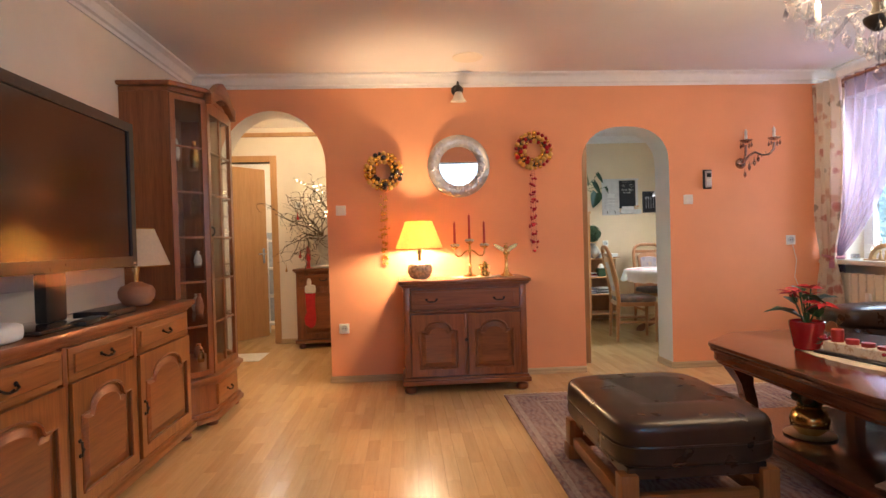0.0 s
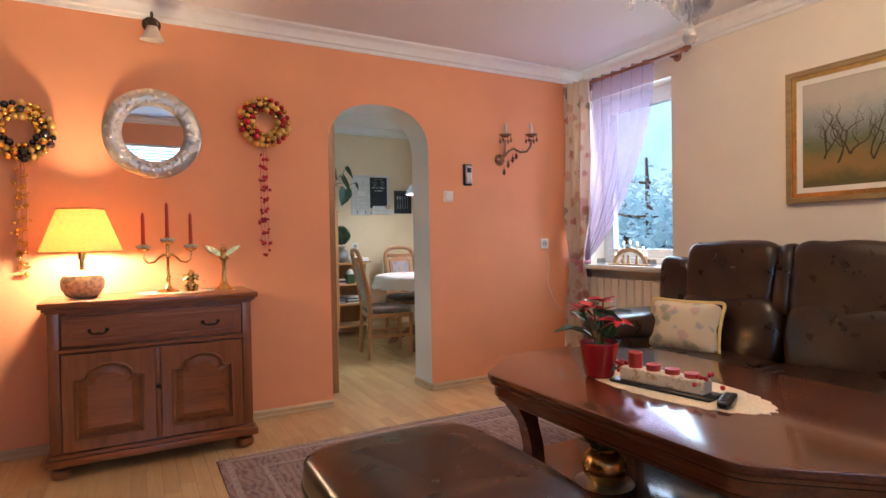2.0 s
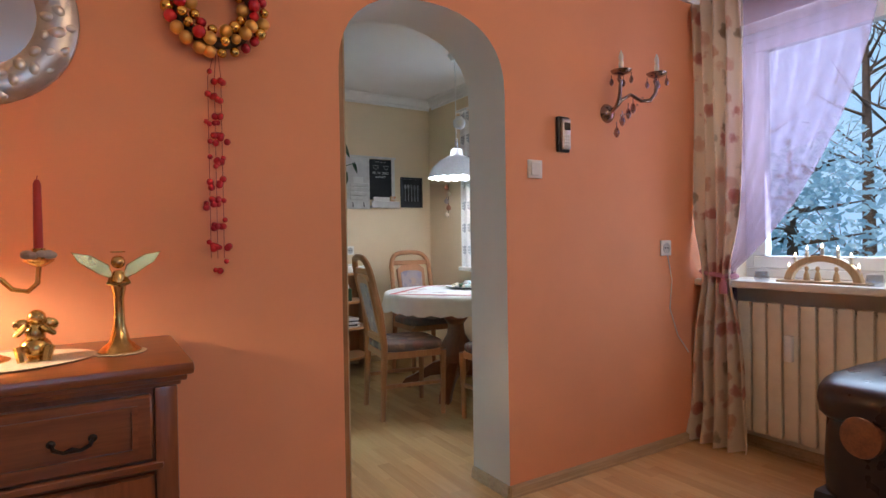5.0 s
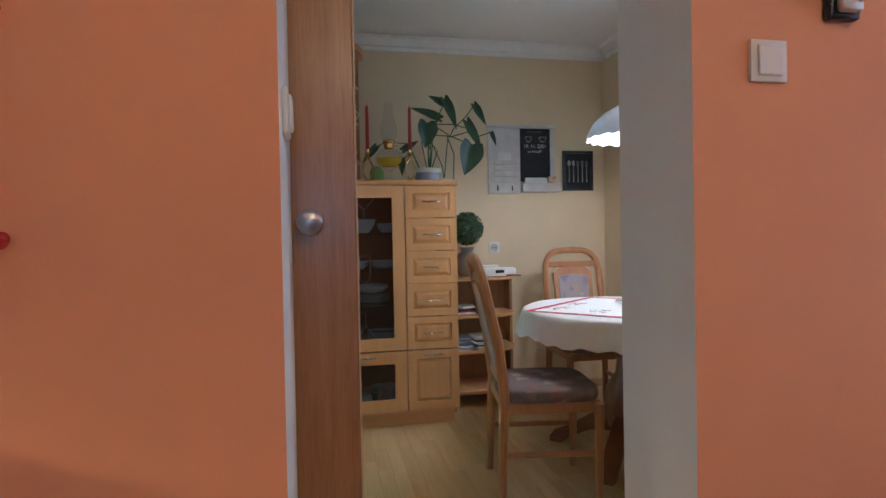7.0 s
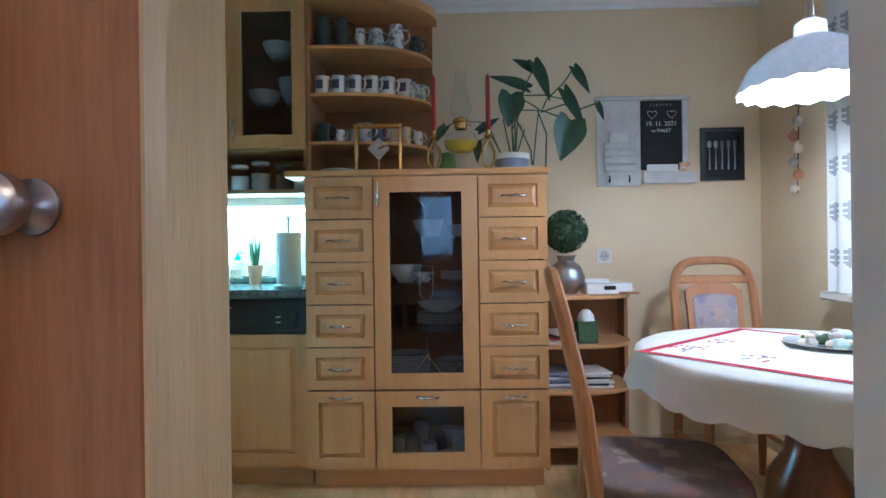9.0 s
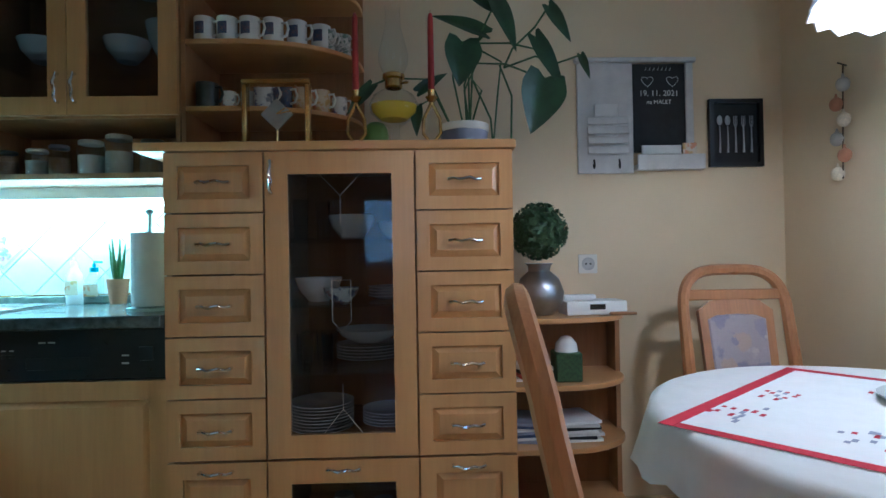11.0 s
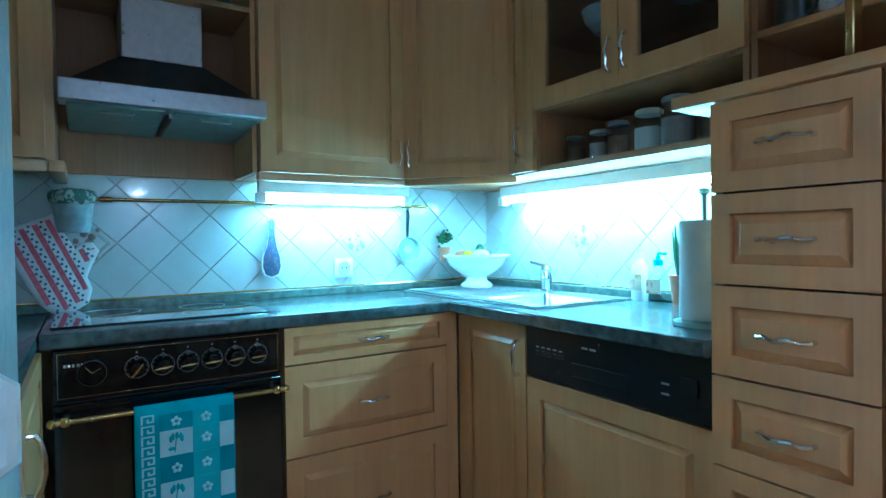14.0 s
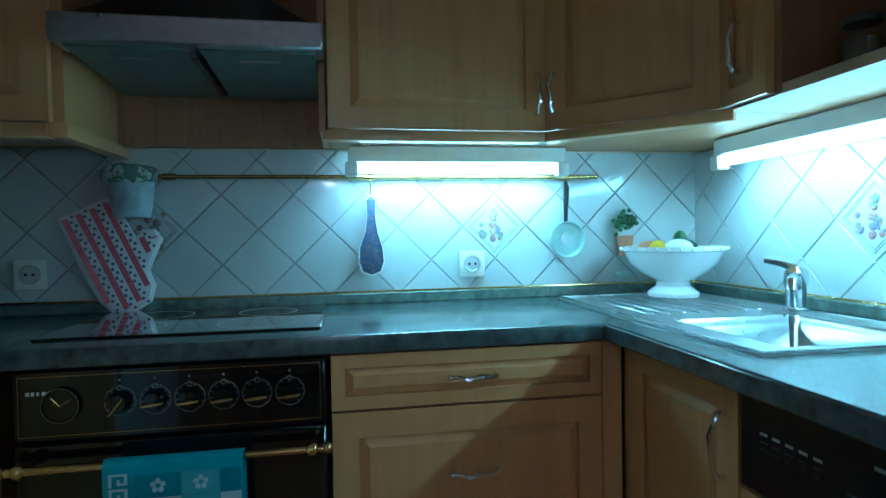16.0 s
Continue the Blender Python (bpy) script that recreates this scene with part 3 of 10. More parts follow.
def panel_door(parent, name, x0, x1, z0, z1, mat, matv, rise=0.06, y=0.0, rail=0.055, label=""):
    """A framed door on a front that faces -y: proud frame, sunk bed, roll moulding, fielded panel."""
    out = cathedral(x0 + rail, x1 - rail, z0 + rail, z1 - rail, rise) if rise else rect(x0 + rail, x1 - rail, z0 + rail, z1 - rail)
    d = part(name, B(x0 + 0.004, x1 - 0.004, y - 0.004, y + 0.010, z0 + 0.004, z1 - 0.004), matv, parent, label)
    edge = rim_points(out, x0, x1, z0, z1)
    bm = bmesh.new()
    ring(bm, edge, out, y - 0.021, y - 0.003)
    part("frame", bm, matv, d)
    bm = bmesh.new()
    tube(bm, [(px, y - 0.020, pz) for px, pz in out + out[:1]], 0.0075, 6, False)
    part("moulding", bm, mat, d)
    wide = scaled(out, 0.016)
    field = scaled(out, 0.048)
    bm = bmesh.new()
    rows = [[bm.verts.new((px, y - dd, pz)) for px, pz in o] for o, dd in ((wide, 0.004), (wide, 0.008), (field, 0.019))]
    for a, b in zip(rows, rows[1:]):
        for k in range(len(a)):
            q = (k + 1) % len(a)
            bm.faces.new((a[k], a[q], b[q], b[k]))
    bm.faces.new(rows[-1])
    bmesh.ops.recalc_face_normals(bm, faces=bm.faces)
    part("raised_panel", bm, mat, d, sharp=12)
    return d


def rim_points(out, x0, x1, z0, z1):
    """For each point of an inner outline, its fellow on the rectangle around it."""
    cx, cz = (x0 + x1) / 2, (z0 + z1) / 2
    ix0, ix1 = min(p[0] for p in out), max(p[0] for p in out)
    iz0 = min(p[1] for p in out)
    pts = []
    for px, pz in out:
        if pz < iz0 + 1e-6:
            pts.append((x0 if px < cx else x1, z0))
        elif px < ix0 + 1e-6 or px > ix1 - 1e-6:
            pts.append((x0 if px < cx else x1, z1))
        else:
            pts.append((px, z1))
    return pts


def bow_handle(parent, x, z, y=0.0, w=0.075, mat="darkiron", upright=False):
    """A drop handle: two rosettes and a bowed bar."""
    bm = bmesh.new()
    for s in (-1, 1):
        ball(bm, (s * w / 2, -0.004, 0), 0.009, 8, 6, (1, 0.6, 1))
    tube(bm, [(-w / 2, -0.006, 0), (-w / 2.3, -0.018, -0.010), (-w / 5, -0.022, -0.017), (0, -0.024, -0.013), (w / 5, -0.022, -0.017), (w / 2.3, -0.018, -0.010), (w / 2, -0.006, 0)], [0.004, 0.005, 0.004, 0.007, 0.004, 0.005, 0.004], 6)
    m = Matrix.Translation((x, y, z)) @ (Matrix.Rotation(math.pi / 2, 4, "Y") if upright else Matrix())
    return part("handle", bm, mat, parent, "dark metal drop handle", m)


def bun_foot(parent, x, y, h=0.07, r=0.042, mat="rustic"):
    bm = bmesh.new()
    lathe(bm, [(0, 0), (r * 0.55, 0), (r * 0.9, h * 0.12), (r, h * 0.4), (r * 0.85, h * 0.68), (r * 0.55, h * 0.8), (r * 0.7, h * 0.9), (r * 0.7, h), (0, h)], 16)
    return part("foot", bm, mat, parent, "", (x, y, 0))


def moulded_top(parent, name, x0, x1, y0, y1, z, t, mat, over=0.03):
    bm = bmesh.new()
    box(bm, x0 - over, x1 + over, y0 - over, y1, z + t * 0.45, z + t, bev=t * 0.2, seg=2)
    box(bm, x0 - over * 0.55, x1 + over * 0.55, y0 - over * 0.55, y1, z + t * 0.2, z + t * 0.46, bev=0.003)
    box(bm, x0 - over * 0.2, x1 + over * 0.2, y0 - over * 0.2, y1, z, z + t * 0.21, bev=0.002)
    return part(name, bm, mat, parent)


# ---- sideboard with its things ----
def sideboard():
    t = thing("sideboard", (0.265, 4.86, 0), "dark stained oak sideboard with arched door panels", "sideboard")
    w, d = 0.93, 0.45
    part("body", B(0.01, w - 0.01, 0.012, d, 0.12, 0.80, bev=0.003), "rusticv", t)
    bm = bmesh.new()
    box(bm, -0.022, w + 0.022, -0.03, d, 0.068, 0.105, bev=0.01, seg=2)
    box(bm, -0.008, w + 0.008, -0.012, d, 0.104, 0.125, bev=0.004)
    part("plinth", bm, "rustic", t)
    moulded_top(t, "top", 0, w, 0, d, 0.80, 0.055, "rustic", 0.035)
    for x in (0.04, w - 0.04):
        for y in (0.03, d - 0.05):
            bun_foot(t, x, y, 0.07, 0.048)
    dr = part("drawer", B(0.055, w - 0.055, -0.012, 0.02, 0.635, 0.785, bev=0.005), "rustic", t)
    out = rect(0.085, w - 0.085, 0.655, 0.765)
    bm = bmesh.new()
    ring(bm, out, scaled(out, 0.012), -0.020, -0.011)
    part("moulding", bm, "rustic", dr)
    for x in (0.21, w - 0.21):
        bow_handle(dr, x, 0.71, -0.014)
    part("rail", B(0.03, w - 0.03, -0.006, 0.02, 0.605, 0.628, bev=0.005), "rustic", t)
    for x in (0.0, w - 0.05):
        part("stile", B(x, x + 0.05, -0.004, 0.05, 0.125, 0.80, bev=0.008, seg=2), "rusticv", t)
    for x0, x1 in ((0.055, w / 2 - 0.014), (w / 2 + 0.014, w - 0.055)):
        panel_door(t, "door", x0, x1, 0.135, 0.60, "rustic", "rusticv", 0.07)
    part("astragal", B(w / 2 - 0.013, w / 2 + 0.013, -0.014, 0.01, 0.135, 0.60, bev=0.006, seg=2), "rusticv", t)
    bm = bmesh.new()
    lathe(bm, [(0, 0.012), (0.006, 0.012), (0.012, 0.004), (0.013, 0)], 10, (0, 0, 0), Matrix.Rotation(math.pi / 2, 4, "X"))
    part("escutcheon", bm, "darkiron", t, "dark metal keyhole plate", (w / 2, -0.014, 0.40))


sideboard()
SB = 0.856


def table_lamp(x, y, z, k, shade, foot, label, lit=True):
    t = thing("table_lamp", (x, y, z), label, "lamp")
    bm = bmesh.new()
    lathe(bm, [(0, 0), (0.055 * k, 0), (0.075 * k, 0.012 * k), (0.098 * k, 0.05 * k), (0.10 * k, 0.085 * k), (0.085 * k, 0.115 * k), (0.045 * k, 0.13 * k), (0.03 * k, 0.14 * k), (0, 0.14 * k)], 28)
    part("foot", bm, foot, t)
    bm = bmesh.new()
    lathe(bm, [(0.012, 0.14 * k), (0.012, 0.2 * k), (0.02, 0.2 * k), (0.02, 0.27 * k), (0, 0.27 * k)], 12)
    part("stem", bm, "brass", t, "brass lamp stem")
    bm = bmesh.new()
    r0, r1, z0, z1 = 0.187 * k, 0.105 * k, 0.235 * k, 0.455 * k
    lathe(bm, [(r0, z0), (r1, z1), (r1 - 0.003, z1), (r0 - 0.003, z0), (r0, z0)], 40)
    part("shade", bm, shade, t, "", sharp=60)
    for r, zz in ((r0, z0), (r1, z1)):
        bm = bmesh.new()
        tube(bm, [(r * math.cos(a), r * math.sin(a), zz) for a in (i * math.tau / 40 for i in range(41))], 0.003, 6, False)
        part("rim", bm, "brass", t, "thin rim of the lampshade")
    return t


table_lamp(0.40, 5.08, SB, 1.0, "shade", "pottery", "lit table lamp with yellow conical shade and pottery foot")


def candle(parent, x, y, z, h, r=0.0105):
    bm = bmesh.new()
    lathe(bm, [(0, 0), (r, 0), (r * 0.8, h * 0.93), (r * 0.45, h * 0.985), (0, h)], 12)
    tube(bm, [(0, 0, h - 0.002), (0.001, 0, h + 0.008)], 0.001, 5)
    return part("candle", bm, "redwax", parent, "unlit red taper candle", (x, y, z))


def candelabra():
    t = thing("candelabra", (0.80, 5.09, SB), "aged brass three-armed candelabra with red candles", "candelabra")
    bm = bmesh.new()
    lathe(bm, [(0, 0), (0.058, 0), (0.06, 0.006), (0.045, 0.014), (0.022, 0.022), (0.012, 0.04), (0.01, 0.07), (0.016, 0.085), (0.009, 0.10), (0.008, 0.19), (0.014, 0.20), (0.008, 0.21), (0.009, 0.265), (0, 0.265)], 18)
    part("stem", bm, "brass", t)
    for s in (-1, 1):
        bm = bmesh.new()
        tube(bm, [(0, 0, 0.205), (s * 0.02, 0, 0.212), (s * 0.045, 0, 0.195), (s * 0.065, 0, 0.172), (s * 0.095, 0, 0.165), (s * 0.115, 0, 0.185), (s * 0.118, 0, 0.225)], 0.006, 8)
        part("arm", bm, "brass", t)
    for x, z, h in ((-0.118, 0.225, 0.185), (0, 0.262, 0.205), (0.118, 0.225, 0.185)):
        bm = bmesh.new()
        lathe(bm, [(0, 0), (0.012, 0), (0.03, 0.012), (0.033, 0.018), (0.013, 0.018), (0.014, 0.045), (0, 0.045)], 14)
        cup = part("cup", bm, "brass", t, "", (x, 0, z))
        bm = bmesh.new()
        for k in range(9):
            a = k * math.tau / 9 + x
            ball(bm, (0.026 * math.cos(a), 0.026 * math.sin(a), 0.028 + 0.004 * (k % 2)), 0.013, 7, 5, (1, 1, 0.7))
        part("flower_ring", bm, "stone", cup, "grey cloth rosettes round the cup")
        candle(t, x, 0, z + 0.03, h)


candelabra()
bm = bmesh.new()
ball(bm, (0, 0, 0.03), 0.034, 12, 8, (1, 0.8, 0.9))
ball(bm, (0, 0, 0.065), 0.024, 12, 8, (0.9, 0.8, 1.3))
ball(bm, (0.003, -0.004, 0.105), 0.019, 12, 8)
for s in (-1, 1):
    tube(bm, [(s * 0.018, -0.004, 0.078), (s * 0.036, -0.012, 0.066), (s * 0.014, -0.024, 0.088)], 0.007, 7)
    tube(bm, [(s * 0.014, -0.01, 0.03), (s * 0.03, -0.034, 0.034), (s * 0.022, -0.04, 0.006)], 0.011, 7)
    ball(bm, (s * 0.026, 0.014, 0.085), 0.02, 8, 6, (1.0, 0.3, 0.8))
lathe(bm, [(0, 0), (0.034, 0), (0.03, 0.008), (0, 0.010)], 14)
solid("cherub_figurine", bm, "brass", (0.91, 5.06, SB), "small gilded cherub figurine on the sideboard", "figurine")
bm = bmesh.new()
lathe(bm, [(0, 0), (0.05, 0), (0.05, 0.006), (0.024, 0.03), (0.013, 0.075), (0.012, 0.14), (0.018, 0.17), (0.016, 0.195), (0.009, 0.21), (0, 0.212)], 16)
ball(bm, (0, 0, 0.232), 0.017, 10, 8)
tube(bm, [(0.016 * math.cos(a), 0.016 * math.sin(a), 0.258) for a in (i * math.tau / 14 for i in range(15))], 0.0015, 5, False)
for s in (-1, 1):
    prism(bm, [(s * 0.006, 0.185), (s * 0.04, 0.20), (s * 0.085, 0.232), (s * 0.10, 0.258), (s * 0.06, 0.25), (s * 0.02, 0.225)][::s], 0.004, 0.011, "y", bev=0.002)
    tube(bm, [(s * 0.016, 0, 0.19), (s * 0.022, -0.02, 0.18), (0, -0.032, 0.175)], 0.006, 6)
solid("angel_figurine", bm, "brass", (1.085, 5.06, SB), "gilded angel figurine with spread wings", "figurine")
bm = bmesh.new()
lathe(bm, [(0, 0.0008), (0.14, 0.0008)] + [(0.145, 0.003), (0.14, 0.004), (0, 0.004)], 40)
for v in bm.verts:
    v.co.x *= 1.35
solid("doily", bm, "lace", (0.84, 5.08, SB - 0.0005), "cream crocheted doily under the candelabra", "doily")
bm = bmesh.new()
lathe(bm, [(0, 0.0008), (0.06, 0.0008), (0.062, 0.003), (0, 0.004)], 26)
solid("doily", bm, "lace", (1.085, 5.06, SB - 0.0005), "small cream crocheted doily under the angel", "doily")


# ---- wall decorations ----
def round_mirror():
    t = thing("wall_mirror", pose(0.752, FRONT - 0.009, 1.767, 2.4), "round wall mirror in wide embossed silver frame", "mirror")
    turn = Matrix.Rotation(math.pi / 2, 4, "X")
    bm = bmesh.new()
    lathe(bm, [(0.160, 0.004), (0.160, 0.014), (0.168, 0.020), (0.20, 0.030), (0.24, 0.026), (0.258, 0.012), (0.260, 0.0), (0.16, 0.0)], 64, (0, 0, 0), turn)
    for v in bm.verts:
        r = math.hypot(v.co.x, v.co.z)
        v.co.y -= 0.004 * abs(noise.noise(v.co * 38)) * (0.17 < r < 0.255)
    fr = part("frame", bm, "silver", t)
    rng = random.Random(3)
    bm = bmesh.new()
    ball(bm, (0, 0, 0), 0.014, 8, 5, (1, 0.35, 1.25))
    me = finish(bm, "embossed_leaf", "silver")
    for k in range(66):
        a = k * math.tau / 66
        r = (0.185, 0.211, 0.236)[k % 3]
        o = new("embossed_leaf", me)
        o.parent = fr
        o.matrix_basis = Matrix.Translation((r * math.cos(a), -0.0275 + 0.004 * (k % 3 == 2), r * math.sin(a))) @ Matrix.Rotation(rng.uniform(0, 6.3), 4, "Y") @ Matrix.Scale(rng.uniform(0.8, 1.25), 4)
    bm = bmesh.new()
    lathe(bm, [(0, 0.008), (0.163, 0.008), (0.163, 0.002), (0, 0.002)], 64, (0, 0, 0), turn)
    m, nt, b = base("mirror_glass", 0.01, 1.0)
    b.inputs["Base Color"].default_value = (0.88, 0.88, 0.88, 1)
    part("mirror_glass", bm, m, t, "clear mirror glass")


round_mirror()


def bauble_mesh(r, mat):
    bm = bmesh.new()
    ball(bm, (0, 0, 0), r, 10, 7)
    return finish(bm, "bauble", mat)


def wreath(x, z, kinds, label, tail_mat, tail_end, seed):
    rng = random.Random(seed)
    t = thing("bauble_wreath", (x, FRONT, z), label, "wreath")
    bm = bmesh.new()
    tube(bm, [(0.112 * math.cos(a), -0.03, 0.112 * math.sin(a)) for a in (i * math.tau / 30 for i in range(31))], 0.018, 8, False)
    part("ring", bm, "twig", t)
    meshes = [(r, bauble_mesh(r, k)) for k in kinds for r in (0.016, 0.021)]
    for row, (rad, n, y) in enumerate(((0.078, 14, -0.042), (0.112, 19, -0.058), (0.146, 25, -0.040))):
        for k in range(n):
            a = (k + 0.5 * row + 0.3 * rng.random()) * math.tau / n
            r, me = rng.choice(meshes)
            o = new("bauble", me)
            o.parent = t
            o.location = (rad * math.cos(a), y - 0.006 * rng.random(), rad * math.sin(a))
    bm = bmesh.new()
    for s in (-0.028, -0.008, 0.012):
        tube(bm, [(s * 0.3, -0.02, -0.14), (s, -0.016, -0.22), (s, -0.014, tail_end - z)], 0.001, 5)
    part("string", bm, "redball" if tail_mat == "redball" else "brass", t)
    me = bauble_mesh(0.0085, tail_mat)
    me2 = bauble_mesh(0.011, tail_mat)
    length = z - tail_end - 0.19
    for k in range(60):
        o = new("berry", rng.choice((me, me2)))
        o.parent = t
        g = round(k / 60 * 9) / 9
        o.location = (rng.gauss(-0.008, 0.017), -0.016 - 0.012 * rng.random(), -0.20 - length * g - 0.035 * rng.random())


wreath(0.129, 1.732, ("gold", "goldmat", "gold", "blackball"), "gold and black bauble wreath with hanging gold strand", "gold", 0.99, 4)
wreath(1.380, 1.882, ("gold", "goldmat", "redball"), "gold and red bauble wreath with hanging red berries", "redball", 1.085, 8)


def switch(x, z, y=FRONT, rot=0.0, label="white square light switch on the wall"):
    t = thing("light_switch", pose(x, y, z, 0, 0, rot), label, "switch")
    part("plate", B(-0.041, 0.041, -0.010, 0, -0.041, 0.041, bev=0.004, seg=2), "ivory", t)
    part("rocker", B(-0.028, 0.028, -0.016, -0.009, -0.030, 0.030, bev=0.003), "ivory", t)


def socket(m, label="white wall socket"):
    t = thing("wall_socket", m, label, "socket")
    bm = B(-0.041, 0.041, -0.010, 0, -0.041, 0.041, bev=0.004, seg=2)
    part("plate", bm, "ivory", t)
    turn = Matrix.Rotation(math.pi / 2, 4, "X")
    bm = bmesh.new()
    lathe(bm, [(0.028, 0.008), (0.028, 0.013), (0.022, 0.013), (0.020, 0.011), (0, 0.011)], 22, (0, 0, 0), turn)
    # the well lies flat on the plate; its recess shade is in the grey colour
    part("well", bm, "frostgrey", t)
    bm = bmesh.new()
    for s in (-1, 1):
        lathe(bm, [(0, 0.0125), (0.0045, 0.0125), (0.0045, 0.01)], 8, (s * 0.0095, 0, 0), turn)
    part("pin_hole", bm, "black", t, "dark pin holes")


switch(-0.232, 1.422)
socket(pose(-0.232, FRONT, 0.446), "white wall socket above the baseboard")
switch(2.722, 1.446)
socket(pose(3.632, FRONT, 1.074), "white wall socket with a plugged cord")
switch(1.80, 1.345, 5.44, 90, "white light switch on the white reveal")


def wall_phone():
    t = thing("wall_phone", (2.890, FRONT, 1.614), "black and silver handset in a wall holder", "telephone")
    part("holder", B(-0.038, 0.038, -0.022, 0, -0.082, 0.082, bev=0.012, seg=3), "black", t)
    part("handset", B(-0.026, 0.026, -0.040, -0.020, -0.072, 0.070, bev=0.009, seg=3), "silver", t, "silver handset")
    part("display", B(-0.018, 0.018, -0.043, -0.038, 0.015, 0.05, bev=0.001), "screen", t)
    for r in range(4):
        for c in range(3):
            part("key", B(-0.018 + c * 0.0135, -0.009 + c * 0.0135, -0.0425, -0.039, -0.055 + r * 0.014, -0.046 + r * 0.014, bev=0.001), "ivory", t)


wall_phone()


def drop(parent, x, y, z, k=1.0, mat="crystal"):
    bm = bmesh.new()
    lathe(bm, [(0, 0), (0.006 * k, 0.006 * k), (0.010 * k, 0.016 * k), (0.008 * k, 0.028 * k), (0.002 * k, 0.04 * k), (0.0015 * k, 0.055 * k), (0, 0.055 * k)], 6)
    return part("crystal_drop", bm, mat, parent, "", (x, y, z), sharp=20)


def wall_sconce():
    t = thing("wall_sconce", (3.197, FRONT, 1.745), "two-armed crystal wall sconce with candle bulbs", "lamp")
    turn = Matrix.Rotation(math.pi / 2, 4, "X")
    bm = bmesh.new()
    lathe(bm, [(0, 0.03), (0.02, 0.03), (0.035, 0.02), (0.045, 0.006), (0.047, 0), (0, 0)], 20, (0, 0, 0), turn)
    part("wall_plate", bm, "smoke", t)
    ends = ((-0.01, -0.10, 0.16), (0.225, -0.12, 0.175))
    for k, e in enumerate(ends):
        bm = bmesh.new()
        if k == 0:
            tube(bm, [(0, -0.02, 0.0), (-0.004, -0.06, 0.02), (-0.012, -0.09, 0.06), (-0.012, -0.10, 0.14)], 0.009, 10)
        else:
            tube(bm, [(0.01, -0.02, 0.0), (0.04, -0.06, 0.06), (0.08, -0.08, 0.085), (0.13, -0.10, 0.055), (0.18, -0.115, 0.06), (0.215, -0.12, 0.10), (0.225, -0.12, 0.16)], 0.009, 10)
        part("arm", bm, "smoke", t)
        bm = bmesh.new()
        lathe(bm, [(0, 0), (0.012, 0), (0.043, 0.014), (0.050, 0.024), (0.046, 0.024), (0.012, 0.012), (0.014, 0.02), (0, 0.02)], 20)
        cup = part("cup", bm, "smoke", t, "", e)
        bm = bmesh.new()
        lathe(bm, [(0, 0), (0.012, 0), (0.012, 0.05), (0, 0.05)], 12)
        part("candle_tube", bm, "ivory", t, "ivory candle sleeve", (e[0], e[1], e[2] + 0.015))
        bm = bmesh.new()
        lathe(bm, [(0.008, 0), (0.012, 0.015), (0.011, 0.03), (0.005, 0.048), (0, 0.058)], 12)
        part("bulb", bm, "bulbglass", t, "unlit candle bulb", (e[0], e[1], e[2] + 0.065))
        for i in range(4):
            a = i * math.tau / 4 + 0.5
            drop(t, e[0] + 0.046 * math.cos(a), e[1] + 0.046 * math.sin(a), e[2] - 0.045, 1.0, "smokecrystal")
    for x, z in ((0.04, -0.07), (0.0, -0.13), (0.085, -0.03), (0.12, 0.0)):
        drop(t, x, -0.06, z, 1.4, "smokecrystal")
    bm = bmesh.new()
    for i in range(9):
        ball(bm, (0.02 + i * 0.02, -0.07, -0.02 + 0.013 * i - 0.02 * math.sin(i / 8 * math.pi)), 0.006, 6, 5)
    part("bead_chain", bm, "crystal", t)


wall_sconce()


def wall_spot():
    t = thing("wall_spotlight", (0.757, FRONT, 2.42), "dark wall spotlight with frosted bell shade", "lamp")
    bm = bmesh.new()
    lathe(bm, [(0, 0), (0.05, 0), (0.05, 0.01), (0.03, 0.022), (0.012, 0.03), (0, 0.03)], 18, (0, 0, -0.02), Matrix.Rotation(math.pi / 2, 4, "X"))
    tube(bm, [(0, -0.02, -0.01), (0, -0.07, 0.03), (0, -0.10, 0.01), (0, -0.11, -0.03)], 0.008, 8)
    lathe(bm, [(0, 0.02), (0.02, 0.015), (0.03, 0), (0.03, -0.03), (0, -0.03)], 16, (0, -0.11, -0.035))
    part("bracket", bm, "darkiron", t)
    bm = bmesh.new()
    lathe(bm, [(0.024, 0), (0.035, -0.03), (0.048, -0.06), (0.066, -0.085), (0.063, -0.085), (0.045, -0.06), (0.032, -0.03), (0.02, 0)], 24, (0, -0.11, -0.055), Matrix.Rotation(0.12, 4, "X"))
    part("bell_shade", bm, "frost", t, "frosted glass bell shade", sharp=60)


wall_spot()
bm = bmesh.new()
lathe(bm, [(0, 0), (0.11, 0), (0.115, 0.006), (0.115, 0.008), (0, 0.008)], 40)
solid("ceiling_plate", bm, "cream", (0.80, 4.88, CEIL - 0.008), "round cream cover plate on the ceiling", "cover plate")


